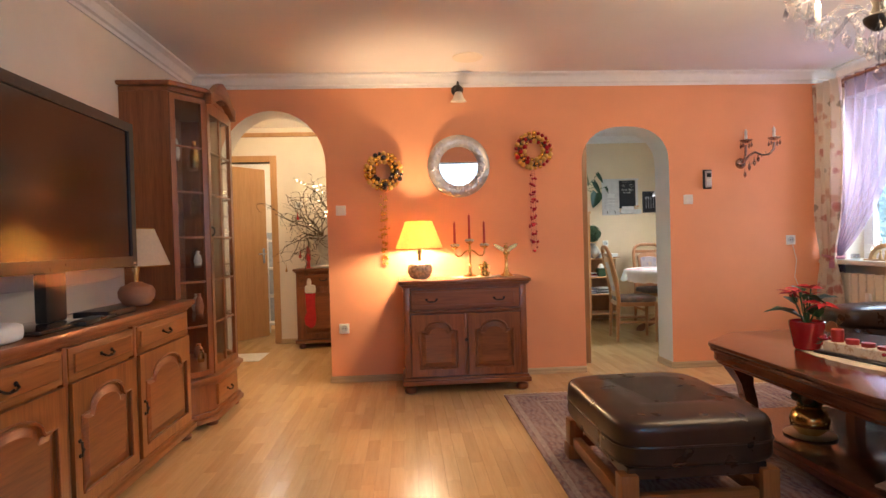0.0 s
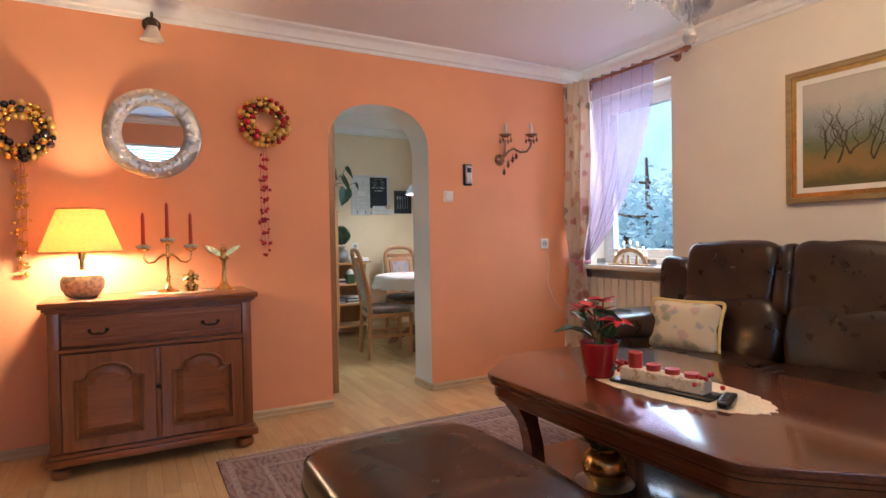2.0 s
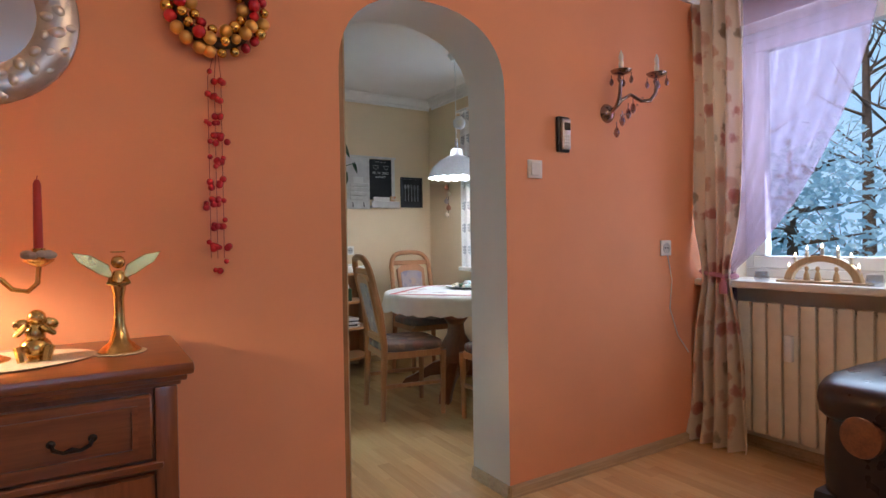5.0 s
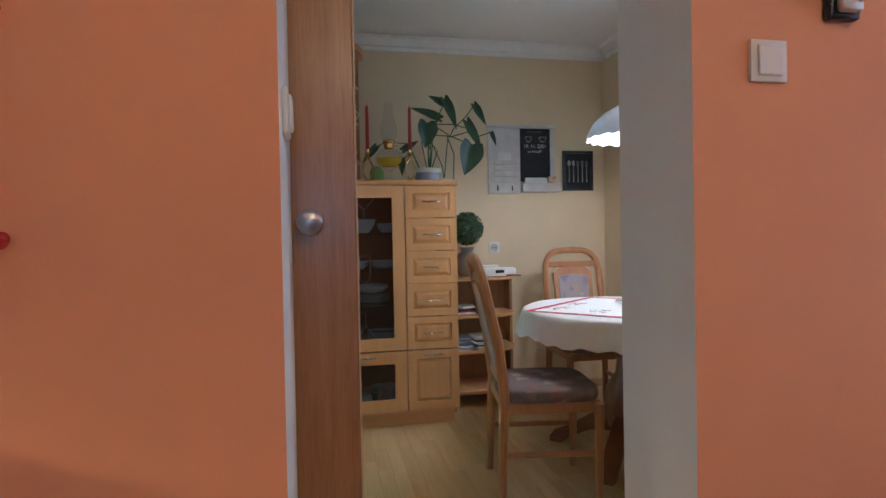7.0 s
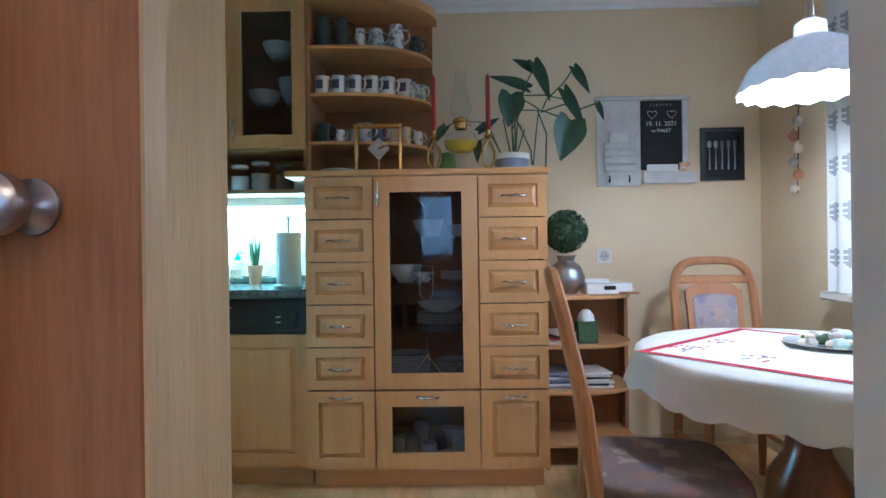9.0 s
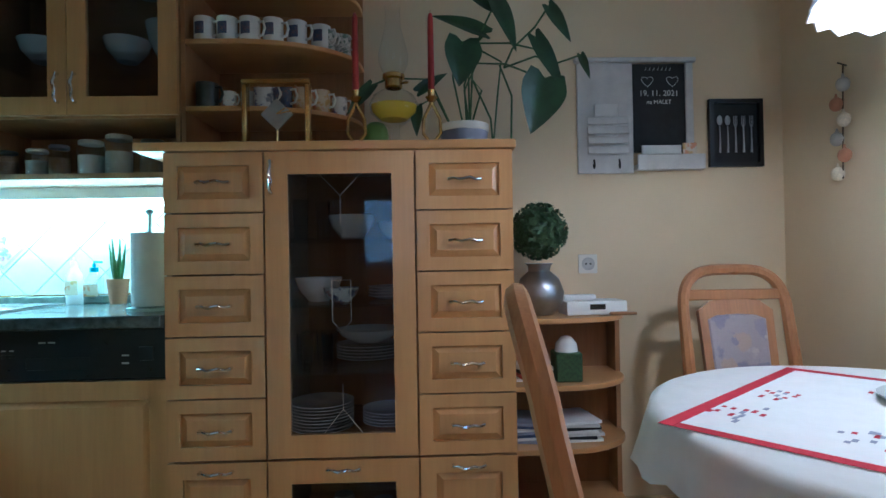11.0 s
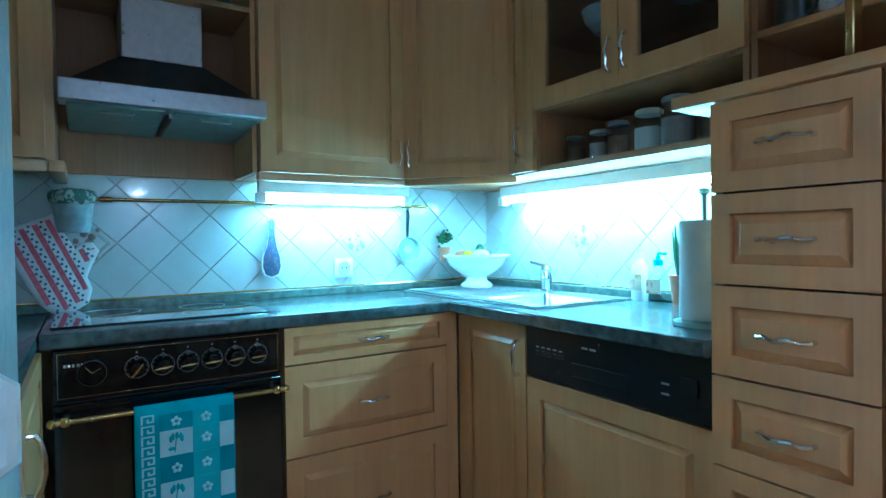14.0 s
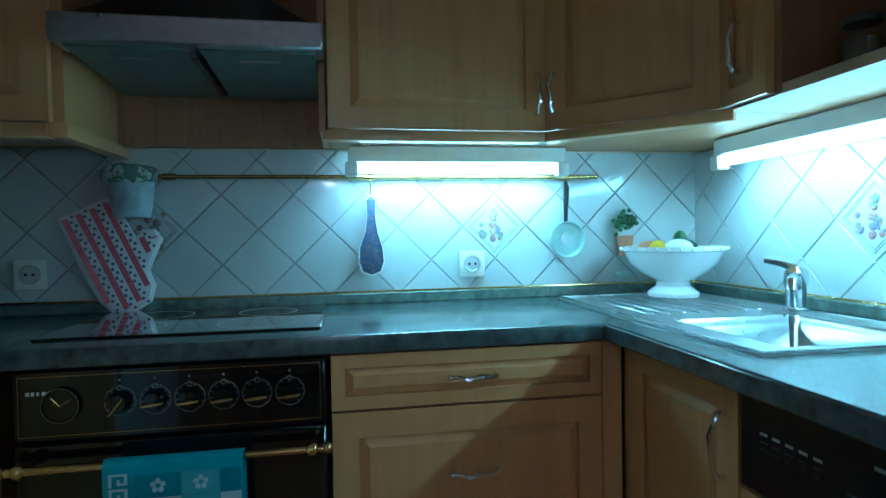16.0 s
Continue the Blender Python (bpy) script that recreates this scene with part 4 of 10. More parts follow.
# ---- rug, ottoman, coffee table ----
def rug():
    t = thing("rug", (0.98, 1.60, 0.0), "worn persian rug in wine red and navy with fringe", "rug")
    w, l = 2.02, 3.10
    bm = bmesh.new()
    box(bm, 0, w, 0, l, 0.001, 0.010, bev=0.003)
    part("rug_field", bm, "rug", t)
    bm = bmesh.new()
    for a, b in ((0.03, 0.06), (0.19, 0.21), (0.24, 0.245)):
        o, i = rect(a, w - a, a, l - a), rect(b, w - b, b, l - b)
        ring(bm, o, i, 0.0095, 0.0112, "z")
    m = plain("rug_border_line", (0.42, 0.33, 0.28), 0.95, var=0.3, scale=70)
    part("border", bm, m, t, "pale border lines")
    rng = random.Random(2)
    bm = bmesh.new()
    for k in range(230):
        x = k * w / 230
        for y, s in ((l, 1),):
            tube(bm, [(x, y, 0.006), (x + rng.uniform(-0.008, 0.008), y + s * 0.03, 0.003), (x + rng.uniform(-0.016, 0.016), y + s * rng.uniform(0.045, 0.06), 0.002)], 0.0016, 4)
    part("fringe", bm, "lace", t, "cream knotted fringe")


rug()


def ottoman():
    x0, x1, y0, y1 = 1.09, 1.76, 2.73, 3.55
    cx, cy = (x0 + x1) / 2, (y0 + y1) / 2
    t = thing("ottoman", (cx, cy, 0.012), "buttoned dark brown leather ottoman on oak base", "ottoman")
    hx, hy = (x1 - x0) / 2, (y1 - y0) / 2
    bm = bmesh.new()
    superball(bm, (0, 0, 0.315), (hx, hy, 0.105), 0.30, 72, 30, 0.008, 2.0, 6)
    for v in bm.verts:
        if v.co.z > 0.30:
            for bx, by in ((0, 0.0),):
                r = math.hypot((v.co.x - bx) / 1.0, (v.co.y - by) / 1.15)
                v.co.z -= 0.05 * math.exp(-(r / 0.085) ** 2)
            v.co.z -= 0.010 * math.exp(-(abs(abs(v.co.x) - abs(v.co.y) * 0.8) / 0.03) ** 2) * math.exp(-(math.hypot(v.co.x, v.co.y) / 0.2) ** 2)
            v.co.z += 0.012 * math.cos(v.co.x / hx * 1.4) * math.cos(v.co.y / hy * 1.4)
    part("cushion", bm, "leather", t, "padded leather cushion", sharp=180)
    bm = bmesh.new()
    pts = []
    for i in range(73):
        a = math.tau * i / 72
        pts.append((math.copysign(abs(math.cos(a)) ** 0.30, math.cos(a)) * hx * 1.004, math.copysign(abs(math.sin(a)) ** 0.30, math.sin(a)) * hy * 1.004, 0.315))
    tube(bm, pts, 0.005, 6, False)
    part("piping", bm, "leather", t)
    bm = bmesh.new()
    ball(bm, (0, 0, 0.372), 0.014, 10, 6, (1, 1, 0.5))
    part("button", bm, "leather", t)
    part("under_frame", B(-hx + 0.05, hx - 0.05, -hy + 0.05, hy - 0.05, 0.17, 0.225, bev=0.006), "leather", t, "dark leather apron")
    for sx in (-1, 1):
        for sy in (-1, 1):
            bm = bmesh.new()
            xa, ya = sx * (hx - 0.05), sy * (hy - 0.06)
            for z0, z1, g in ((0.0, 0.07, 0.045), (0.07, 0.2, 0.036)):
                box(bm, xa - g, xa + g, ya - g, ya + g, z0, z1, bev=0.008, seg=2)
            part("leg", bm, "honeyv", t)
    for sy in (-1, 1):
        part("rail", B(-hx + 0.09, hx - 0.09, sy * (hy - 0.06) - 0.022, sy * (hy - 0.06) + 0.022, 0.055, 0.115, bev=0.01, seg=2), "honey", t)
    for sx in (-1, 1):
        part("rail", B(sx * (hx - 0.05) - 0.022, sx * (hx - 0.05) + 0.022, -hy + 0.1, hy - 0.1, 0.055, 0.115, bev=0.01, seg=2), "honey", t)


ottoman()
TX, TY = 2.43, 3.06
TOP = 0.552


def octagon(hx, hy, cut, n=5, r=0.05):
    """Outline of a table top with cut, softened corners."""
    corners = [(hx, -hy + cut * 1.0), (hx, hy - cut), (hx - cut * 1.1, hy), (-hx + cut * 1.1, hy), (-hx, hy - cut), (-hx, -hy + cut), (-hx + cut * 1.1, -hy), (hx - cut * 1.1, -hy)]
    out = []
    for k, c in enumerate(corners):
        p, q = Vector(corners[k - 1]), Vector(corners[(k + 1) % 8])
        c = Vector(c)
        a, b = c + (p - c).normalized() * r, c + (q - c).normalized() * r
        for i in range(n + 1):
            s = i / n
            out.append(tuple(a * (1 - s) ** 2 + c * 2 * s * (1 - s) + b * s * s))
    return out


def coffee_table():
    t = thing("coffee_table", (TX, TY, 0.012), "glossy mahogany coffee table with moulded octagonal top", "coffee table")
    o = octagon(0.50, 0.84, 0.27)
    bm = bmesh.new()
    prism(bm, o, 0.515, 0.54, "z", bev=0.008, seg=2)
    prism(bm, [(x * 0.985, y * 0.99) for x, y in o], 0.495, 0.516, "z", bev=0.005)
    part("top", bm, "mahog", t, sharp=30)
    bm = bmesh.new()
    prism(bm, [(x * 0.955, y * 0.97) for x, y in o], 0.445, 0.497, "z", bev=0.006)
    prism(bm, [(x * 0.935, y * 0.955) for x, y in o], 0.43, 0.447, "z", bev=0.004)
    part("apron", bm, "mahog", t, sharp=30)
    s = octagon(0.40, 0.66, 0.20)
    bm = bmesh.new()
    prism(bm, s, 0.095, 0.13, "z", bev=0.008, seg=2)
    prism(bm, [(x * 0.97, y * 0.97) for x, y in s], 0.06, 0.096, "z", bev=0.004)
    part("shelf", bm, "mahog", t, sharp=30)
    for sx in (-1, 1):
        for sy in (-1, 1):
            bm = bmesh.new()
            for z0, z1, x, y, g in ((0, 0.06, 0.36, 0.60, 0.05),):
                box(bm, sx * x - g, sx * x + g, sy * y - g, sy * y + g, z0, z1, bev=0.012, seg=2)
            part("foot", bm, "mahog", t)
            bm = bmesh.new()
            pts = [(0.30, 0.50, 0.13), (0.30, 0.51, 0.22), (0.31, 0.53, 0.31), (0.325, 0.56, 0.385), (0.335, 0.58, 0.43)]
            rings = []
            for x, y, z in pts:
                g = 0.032 + 0.02 * (z > 0.37)
                rings.append([bm.verts.new((sx * x + a * g, sy * y + b * g, z)) for a, b in ((-1, -1), (1, -1), (1, 1), (-1, 1))])
            for a, b in zip(rings, rings[1:]):
                for i in range(4):
                    bm.faces.new((a[i], a[(i + 1) % 4], b[(i + 1) % 4], b[i]))
            bm.faces.new(rings[0]), bm.faces.new(rings[-1])
            bmesh.ops.recalc_face_normals(bm, faces=bm.faces)
            part("leg", bm, "mahog", t)


coffee_table()
bm = bmesh.new()
lathe(bm, [(0, 0), (0.2, 0), (0.2, 0.002), (0, 0.003)], 60)
for v in bm.verts:
    a = math.atan2(v.co.y, v.co.x)
    r = math.hypot(v.co.x, v.co.y)
    k = 1 + 0.03 * math.cos(26 * a) * (r > 0.15)
    v.co.x, v.co.y = v.co.x * 0.92 * k, v.co.y * 2.02 * k
solid("table_runner", bm, "lace", (2.40, 3.09, TOP), "oval cream crocheted runner on the coffee table", "table runner")


def leaf_mesh(name, length, width, mat, lobes=0, curl=0.25, n=8):
    """A pointed leaf with a midrib fold and a droop, along +x from its stalk."""
    bm = bmesh.new()
    rows = []
    for i in range(n + 1):
        s = i / n
        w = width * math.sin(math.pi * s ** 0.75) ** 0.85 * (1 + (0.25 * math.cos(lobes * math.tau * s) if lobes else 0)) + 0.0008
        z = -curl * length * s * s
        rows.append([bm.verts.new((length * s, y, z + abs(y) * 0.35)) for y in (-w / 2, -w / 4, 0, w / 4, w / 2)])
    for a, b in zip(rows, rows[1:]):
        for k in range(4):
            bm.faces.new((a[k], b[k], b[k + 1], a[k + 1]))
    r = bmesh.ops.extrude_face_region(bm, geom=bm.faces[:])
    bmesh.ops.translate(bm, vec=(0, 0, -0.0008), verts=[g for g in r["geom"] if isinstance(g, bmesh.types.BMVert)])
    bmesh.ops.recalc_face_normals(bm, faces=bm.faces)
    return finish(bm, name, mat, 60)


def hang_leaf(name, me, parent, at, yaw, pitch, roll=0.0, k=1.0):
    o = new(name, me)
    o.parent = parent
    o.matrix_basis = Matrix.Translation(at) @ Euler((radians(roll), radians(-pitch), radians(yaw)), "XYZ").to_matrix().to_4x4() @ Matrix.Scale(k, 4)
    return o


def poinsettia():
    t = thing("potted_poinsettia", (2.29, 3.33, TOP + 0.003), "poinsettia with red bracts in a glossy red pot", "potted plant")
    bm = bmesh.new()
    lathe(bm, [(0, 0), (0.052, 0), (0.060, 0.01), (0.078, 0.115), (0.080, 0.138), (0.075, 0.141), (0.072, 0.125), (0, 0.122)], 28)
    part("pot", bm, "redpot", t)
    bm = bmesh.new()
    lathe(bm, [(0, 0.128), (0.06, 0.127), (0.071, 0.122), (0, 0.12)], 16)
    part("soil", bm, "soil", t)
    rng = random.Random(11)
    green, red = leaf_mesh("leaf", 0.13, 0.075, "leaf", 2), leaf_mesh("bract", 0.075, 0.035, "redleaf")
    tips = []
    for k, (a, r, h) in enumerate(((0.2, 0.03, 0.30), (2.0, 0.07, 0.27), (3.6, 0.06, 0.29), (5.0, 0.08, 0.23), (1.2, 0.05, 0.22), (4.3, 0.02, 0.26))):
        tip = (r * math.cos(a), r * math.sin(a), h)
        bm = bmesh.new()
        tube(bm, [(0.01 * math.cos(a), 0.01 * math.sin(a), 0.12), (0.6 * tip[0], 0.6 * tip[1], 0.2), tip], 0.004, 6)
        part("stem", bm, "leaf", t)
        tips.append(tip)
    for k, tip in enumerate(tips):
        for i in range(5 if k < 4 else 2):
            hang_leaf("bract", red, t, tip, i * 60 + rng.uniform(-20, 20), rng.uniform(-25, 35), rng.uniform(-30, 30), rng.uniform(0.8, 1.2))
    for k in range(11):
        tip = tips[k % 6]
        a = rng.uniform(0, 360)
        hang_leaf("leaf", green, t, (tip[0] * 0.8, tip[1] * 0.8, tip[2] - rng.uniform(0.0, 0.09)), a, rng.uniform(-10, 35), rng.uniform(-25, 25), rng.uniform(0.7, 1.15))


poinsettia()


def advent_tray():
    t = thing("advent_tray", pose(2.345, 3.06, TOP + 0.003, 0, 0, 280), "long decorated advent candle holder with red candles", "candle holder")
    part("tray", B(-0.20, 0.20, -0.055, 0.055, 0, 0.012, bev=0.005), "black", t, "thin black tray")
    m = blotch("scroll_relief", (0.72, 0.62, 0.48), [(0.45, 0.25, 0.10), (0.60, 0.42, 0.22)], 0.6, 30, 0.5)
    part("trough", B(-0.165, 0.165, -0.036, 0.036, 0.012, 0.062, bev=0.005), m, t, "cream trough with gilt scrolls")
    for k, x in enumerate((-0.115, -0.04, 0.035, 0.11)):
        bm = bmesh.new()
        h = 0.062 if k == 0 else 0.03 - 0.004 * k
        lathe(bm, [(0, 0), (0.026, 0), (0.027, h * 0.95), (0.022, h), (0.012, h * 0.82), (0, h * 0.8)], 18)
        part("candle", bm, "redwax", t, "partly burnt red candle", (x, 0, 0.060))
    bm = bmesh.new()
    rng = random.Random(9)
    ball(bm, (0, 0, 0), 0.009, 7, 5)
    me = finish(bm, "berry", "redball")
    for x in (-0.175, 0.155):
        for k in range(14):
            o = new("berry", me)
            o.parent = t
            o.location = (x + rng.gauss(0, 0.018), rng.gauss(0, 0.02), 0.05 + rng.uniform(-0.01, 0.035))
    bm = bmesh.new()
    for k in range(26):
        a, z = rng.uniform(0, math.tau), rng.uniform(0.03, 0.08)
        tube(bm, [(-0.185, 0, 0.045), (-0.185 + 0.04 * math.cos(a), 0.04 * math.sin(a), z)], 0.0016, 4)
    part("sprig", bm, "pine", t, "pine sprig")


advent_tray()
bm = bmesh.new()
superball(bm, (0, 0, 0.012), (0.085, 0.024, 0.012), 0.5, 24, 10)
for k in range(8):
    box(bm, -0.06 + 0.014 * k, -0.052 + 0.014 * k, -0.012, 0.012, 0.022, 0.026, bev=0.001)
solid("remote_control", bm, "black", pose(2.37, 2.82, TOP + 0.003, 0, 0, 25), "black remote control on the crocheted runner", "remote control")


def shelf_vase():
    t = thing("pine_vase", (2.25, 3.27, 0.143), "round bronze vase with pine and cone arrangement", "vase")
    bm = bmesh.new()
    lathe(bm, [(0, 0), (0.10, 0), (0.115, 0.008), (0.105, 0.010), (0, 0.010)], 28)
    part("saucer", bm, "silver", t, "silver saucer")
    bm = bmesh.new()
    lathe(bm, [(0, 0.010), (0.05, 0.010), (0.08, 0.04), (0.088, 0.08), (0.075, 0.12), (0.05, 0.14), (0.055, 0.15), (0, 0.148)], 28)
    part("vase", bm, "brass", t)
    rng = random.Random(6)
    bm = bmesh.new()
    for k in range(90):
        a, r = rng.uniform(0, math.tau), rng.uniform(0.03, 0.1)
        tube(bm, [(0.02 * math.cos(a), 0.02 * math.sin(a), 0.145), (r * math.cos(a), r * math.sin(a), rng.uniform(0.16, 0.235))], 0.0022, 4)
    part("pine_sprig", bm, "pine", t)
    bm = bmesh.new()
    for k in range(5):
        a = k * 1.3
        ball(bm, (0.055 * math.cos(a), 0.055 * math.sin(a), 0.185), 0.024, 9, 7)
    part("cone", bm, "twig", t, "brown pine cones")


shelf_vase()


def shell_ornament():
    t = thing("metal_ornament", pose(2.22, 2.70, 0.143, 0, 0, 20), "carved grey ornament lying on the table shelf", "ornament")
    bm = bmesh.new()
    prism(bm, [(0.085 * math.cos(a), 0.085 + 0.085 * math.sin(a)) for a in (k * math.tau / 24 for k in range(24))], -0.012, 0.012, "y", bev=0.006, seg=2)
    part("disc", bm, "stone", t)
    bm = bmesh.new()
    for k in range(10):
        a = k * math.tau / 10
        ball(bm, (0.055 * math.cos(a), -0.012, 0.085 + 0.055 * math.sin(a)), 0.014, 8, 5, (1, 0.5, 1))
    ball(bm, (0, -0.012, 0.085), 0.022, 10, 6, (1, 0.5, 1))
    part("relief", bm, "silver", t)
    part("base", B(-0.12, 0.12, -0.05, 0.05, 0, 0.008, bev=0.003), "silver", t)


shell_ornament()


# ---- sofa ----
def sofa():
    t = thing("sofa", (3.10, 4.42, 0), "dark brown leather three-seat sofa with wooden arm fronts", "sofa")
    part("base", B(0.06, 0.90, -2.45, -0.03, 0.06, 0.24, bev=0.02, seg=2), "leather", t)
    for k in range(3):
        y = -0.38 - 0.66 * k
        bm = bmesh.new()
        superball(bm, (0.33, y - 0.30, 0.335), (0.36, 0.325, 0.115), 0.34, 40, 18, 0.010, k * 3.1, 6)
        part("seat_cushion", bm, "leather", t, sharp=180)
        bm = bmesh.new()
        superball(bm, (0.0, 0.0, 0.0), (0.115, 0.325, 0.20), 0.45, 40, 18, 0.022, k * 5.7 + 1, 7)
        part("lumbar_cushion", bm, "leather", t, "", Matrix.Translation((0.66, y - 0.30, 0.56)) @ Matrix.Rotation(radians(14), 4, "Y"), sharp=180)
        bm = bmesh.new()
        superball(bm, (0.0, 0.0, 0.0), (0.12, 0.288, 0.215), 0.34, 52, 24, 0.020, k * 4.3 + 2, 7)
        part("head_cushion", bm, "leather", t, "", Matrix.Translation((0.745, y - 0.27, 0.86)) @ Matrix.Rotation(radians(12), 4, "Y"), sharp=180)
        bm = bmesh.new()
        superball(bm, (0.0, 0.0, 0.0), (0.108, 0.050, 0.205), 0.45, 20, 14, 0.014, k * 2.3, 9)
        part("back_bolster", bm, "leather", t, "", Matrix.Translation((0.742, y - 0.605, 0.855)) @ Matrix.Rotation(radians(12), 4, "Y"), sharp=180)
    bm = bmesh.new()
    superball(bm, (0.84, -1.30, 0.52), (0.085, 1.08, 0.47), 0.25, 60, 16, 0.004)
    part("back", bm, "leather", t, sharp=180)
    for y in (-0.19, -2.40):
        bm = bmesh.new()
        superball(bm, (0.46, y, 0.33), (0.40, 0.165, 0.27), 0.42, 40, 20, 0.012, y, 6)
        part("armrest", bm, "leather", t, sharp=180)
        bm = bmesh.new()
        superball(bm, (0.45, y, 0.56), (0.43, 0.185, 0.085), 0.55, 40, 14, 0.016, y + 4, 8)
        part("arm_pad", bm, "leather", t, sharp=180)
        bm = bmesh.new()
        superball(bm, (0.78, y - 0.06 * (1 if y > -1 else -1), 0.74), (0.12, 0.13, 0.24), 0.5, 30, 18, 0.018, y + 9, 8)
        part("wing", bm, "leather", t, "", sharp=180)
        bm = bmesh.new()
        prism(bm, [(y + 0.062 * math.cos(a), 0.47 + 0.07 * math.sin(a)) for a in (k * math.tau / 20 for k in range(20))], 0.025, 0.075, "x", bev=0.012, seg=2)
        part("arm_front", bm, "rustic", t, "carved wooden arm front")
    for x in (0.12, 0.84):
        for y in (-0.1, -2.38):
            bm = bmesh.new()
            lathe(bm, [(0, 0), (0.03, 0), (0.038, 0.03), (0.034, 0.07), (0, 0.07)], 14)
            part("leg", bm, "rustic", t, "", (x, y, 0))


sofa()
bm = bmesh.new()
superball(bm, (0, 0, 0), (0.055, 0.195, 0.140), 0.40, 44, 20, 0.006, 3, 8)
for v in bm.verts:
    y, z = v.co.y / 0.20, v.co.z / 0.135
    k = 1 + 0.16 * (abs(y) * abs(z))
    v.co.y *= k
    v.co.z *= k
    v.co.x *= max(0.06, 1 - 0.9 * max(abs(y), abs(z)) ** 5)
pil = thing("pillow", pose(3.52, 3.89, 0.575, 0, 18, 12), "cream rose-print pillow with yellow border on the sofa", "pillow")
part("cover", bm, "pillow", pil, sharp=180)
bm = bmesh.new()
pts = []
for i in range(61):
    a = math.tau * i / 60
    c, s = math.cos(a), math.sin(a)
    y, z = 0.212 * math.copysign(abs(c) ** 0.24, c), 0.152 * math.copysign(abs(s) ** 0.24, s)
    y, z = y * (1 + 0.10 * abs(c * s) * 2), z * (1 + 0.10 * abs(c * s) * 2)
    pts.append((0, y, z))
tube(bm, pts, [0.010] * 61, 8, False)
for v in bm.verts:
    v.co.x *= 0.5
part("flange", bm, plain("straw_yellow_cloth", (0.72, 0.55, 0.22), 0.85), pil, "straw yellow border")


# ---- east window, radiator, curtains ----
def window(name, axis, at, a0, a1, z0, z1, sash=0.07, mullion=True, outward=1):
    """A plastic window in a wall: frame, sashes and panes."""
    t = tagged(new(name), "white plastic framed window", "", "", "structure")
    def b(u0, u1, w0, w1, d0, d1, bev=0.006):
        return B(*((d0, d1, u0, u1) if axis == "x" else (u0, u1, d0, d1)), w0, w1, bev=bev)
    lo, hi = sorted((at, at + outward * 0.06))
    part("window_frame", b(a0, a1, z0, z0 + 0.05, lo, hi), "pvc", t)
    part("window_frame", b(a0, a1, z1 - 0.05, z1, lo, hi), "pvc", t)
    for u0, u1 in ((a0, a0 + 0.05), (a1 - 0.05, a1)):
        part("window_frame", b(u0, u1, z0 + 0.05, z1 - 0.05, lo, hi), "pvc", t)
    spans = [(a0 + 0.05, a1 - 0.05)] if not mullion else [(a0 + 0.05, (a0 + a1) / 2 - 0.002), ((a0 + a1) / 2 + 0.002, a1 - 0.05)]
    for u0, u1 in spans:
        s0, s1 = sorted((at - outward * 0.012, at + outward * 0.05))
        for q in ((u0, u1, z0 + 0.05, z0 + 0.05 + sash), (u0, u1, z1 - 0.05 - sash, z1 - 0.05), (u0, u0 + sash, z0 + 0.05 + sash, z1 - 0.05 - sash), (u1 - sash, u1, z0 + 0.05 + sash, z1 - 0.05 - sash)):
            part("sash", b(*q, s0, s1), "pvc", t)
        g0, g1 = sorted((at + outward * 0.018, at + outward * 0.03))
        p = part("pane", b(u0 + sash - 0.004, u1 - sash + 0.004, z0 + 0.05 + sash - 0.004, z1 - 0.05 - sash + 0.004, g0, g1, 0), "glass", t)
        p.visible_shadow = False
    return t


window("window_1", "x", EAST + 0.155, EWIN[0], EWIN[1], EWIN[2], EWIN[3], 0.07, False)
window("window_2", "y", SOUTH - 0.16, SWIN[0], SWIN[1], SWIN[2], SWIN[3], outward=-1)
window("window_3", "x", KEAST + 0.16, KWIN[0], KWIN[1], KWIN[2], KWIN[3])
def south_blind():
    t = thing("window_blind", (0, SOUTH - 0.075, 0), "pale blue slatted blind hung in the window", "blind")
    part("head_rail", B(SWIN[0] + 0.03, SWIN[1] - 0.03, -0.02, 0.02, SWIN[3] - 0.04, SWIN[3] - 0.002, bev=0.004), "pvc", t)
    slat = None
    for k in range(26):
        m = pose(0, 0, SWIN[2] + 0.03 + k * 0.0445, 32, 0, 0)
        if slat is None:
            slat = part("slat", B(SWIN[0] + 0.04, SWIN[1] - 0.04, -0.0175, 0.0175, -0.001, 0.001), plain("blue_slat", (0.24, 0.42, 0.62), 0.45, var=0.05), t, "", m)
        else:
            again(slat, m, t)


south_blind()
setting("sill_1", B(EAST - 0.17, EAST + 0.15, EWIN[0] - 0.03, FRONT - 0.002, 0.862, 0.899, bev=0.008, seg=2), "ivory", "cream window sill above the radiator")
setting("sill_2", B(SWIN[0] - 0.03, SWIN[1] + 0.03, SOUTH - 0.15, SOUTH + 0.1, 0.862, 0.899, bev=0.008), "ivory", "cream window sill")
setting("sill_3", B(KEAST - 0.10, KEAST + 0.15, KWIN[0] - 0.03, KWIN[1] + 0.03, 0.862, 0.899, bev=0.008), "ivory", "cream kitchen window sill")


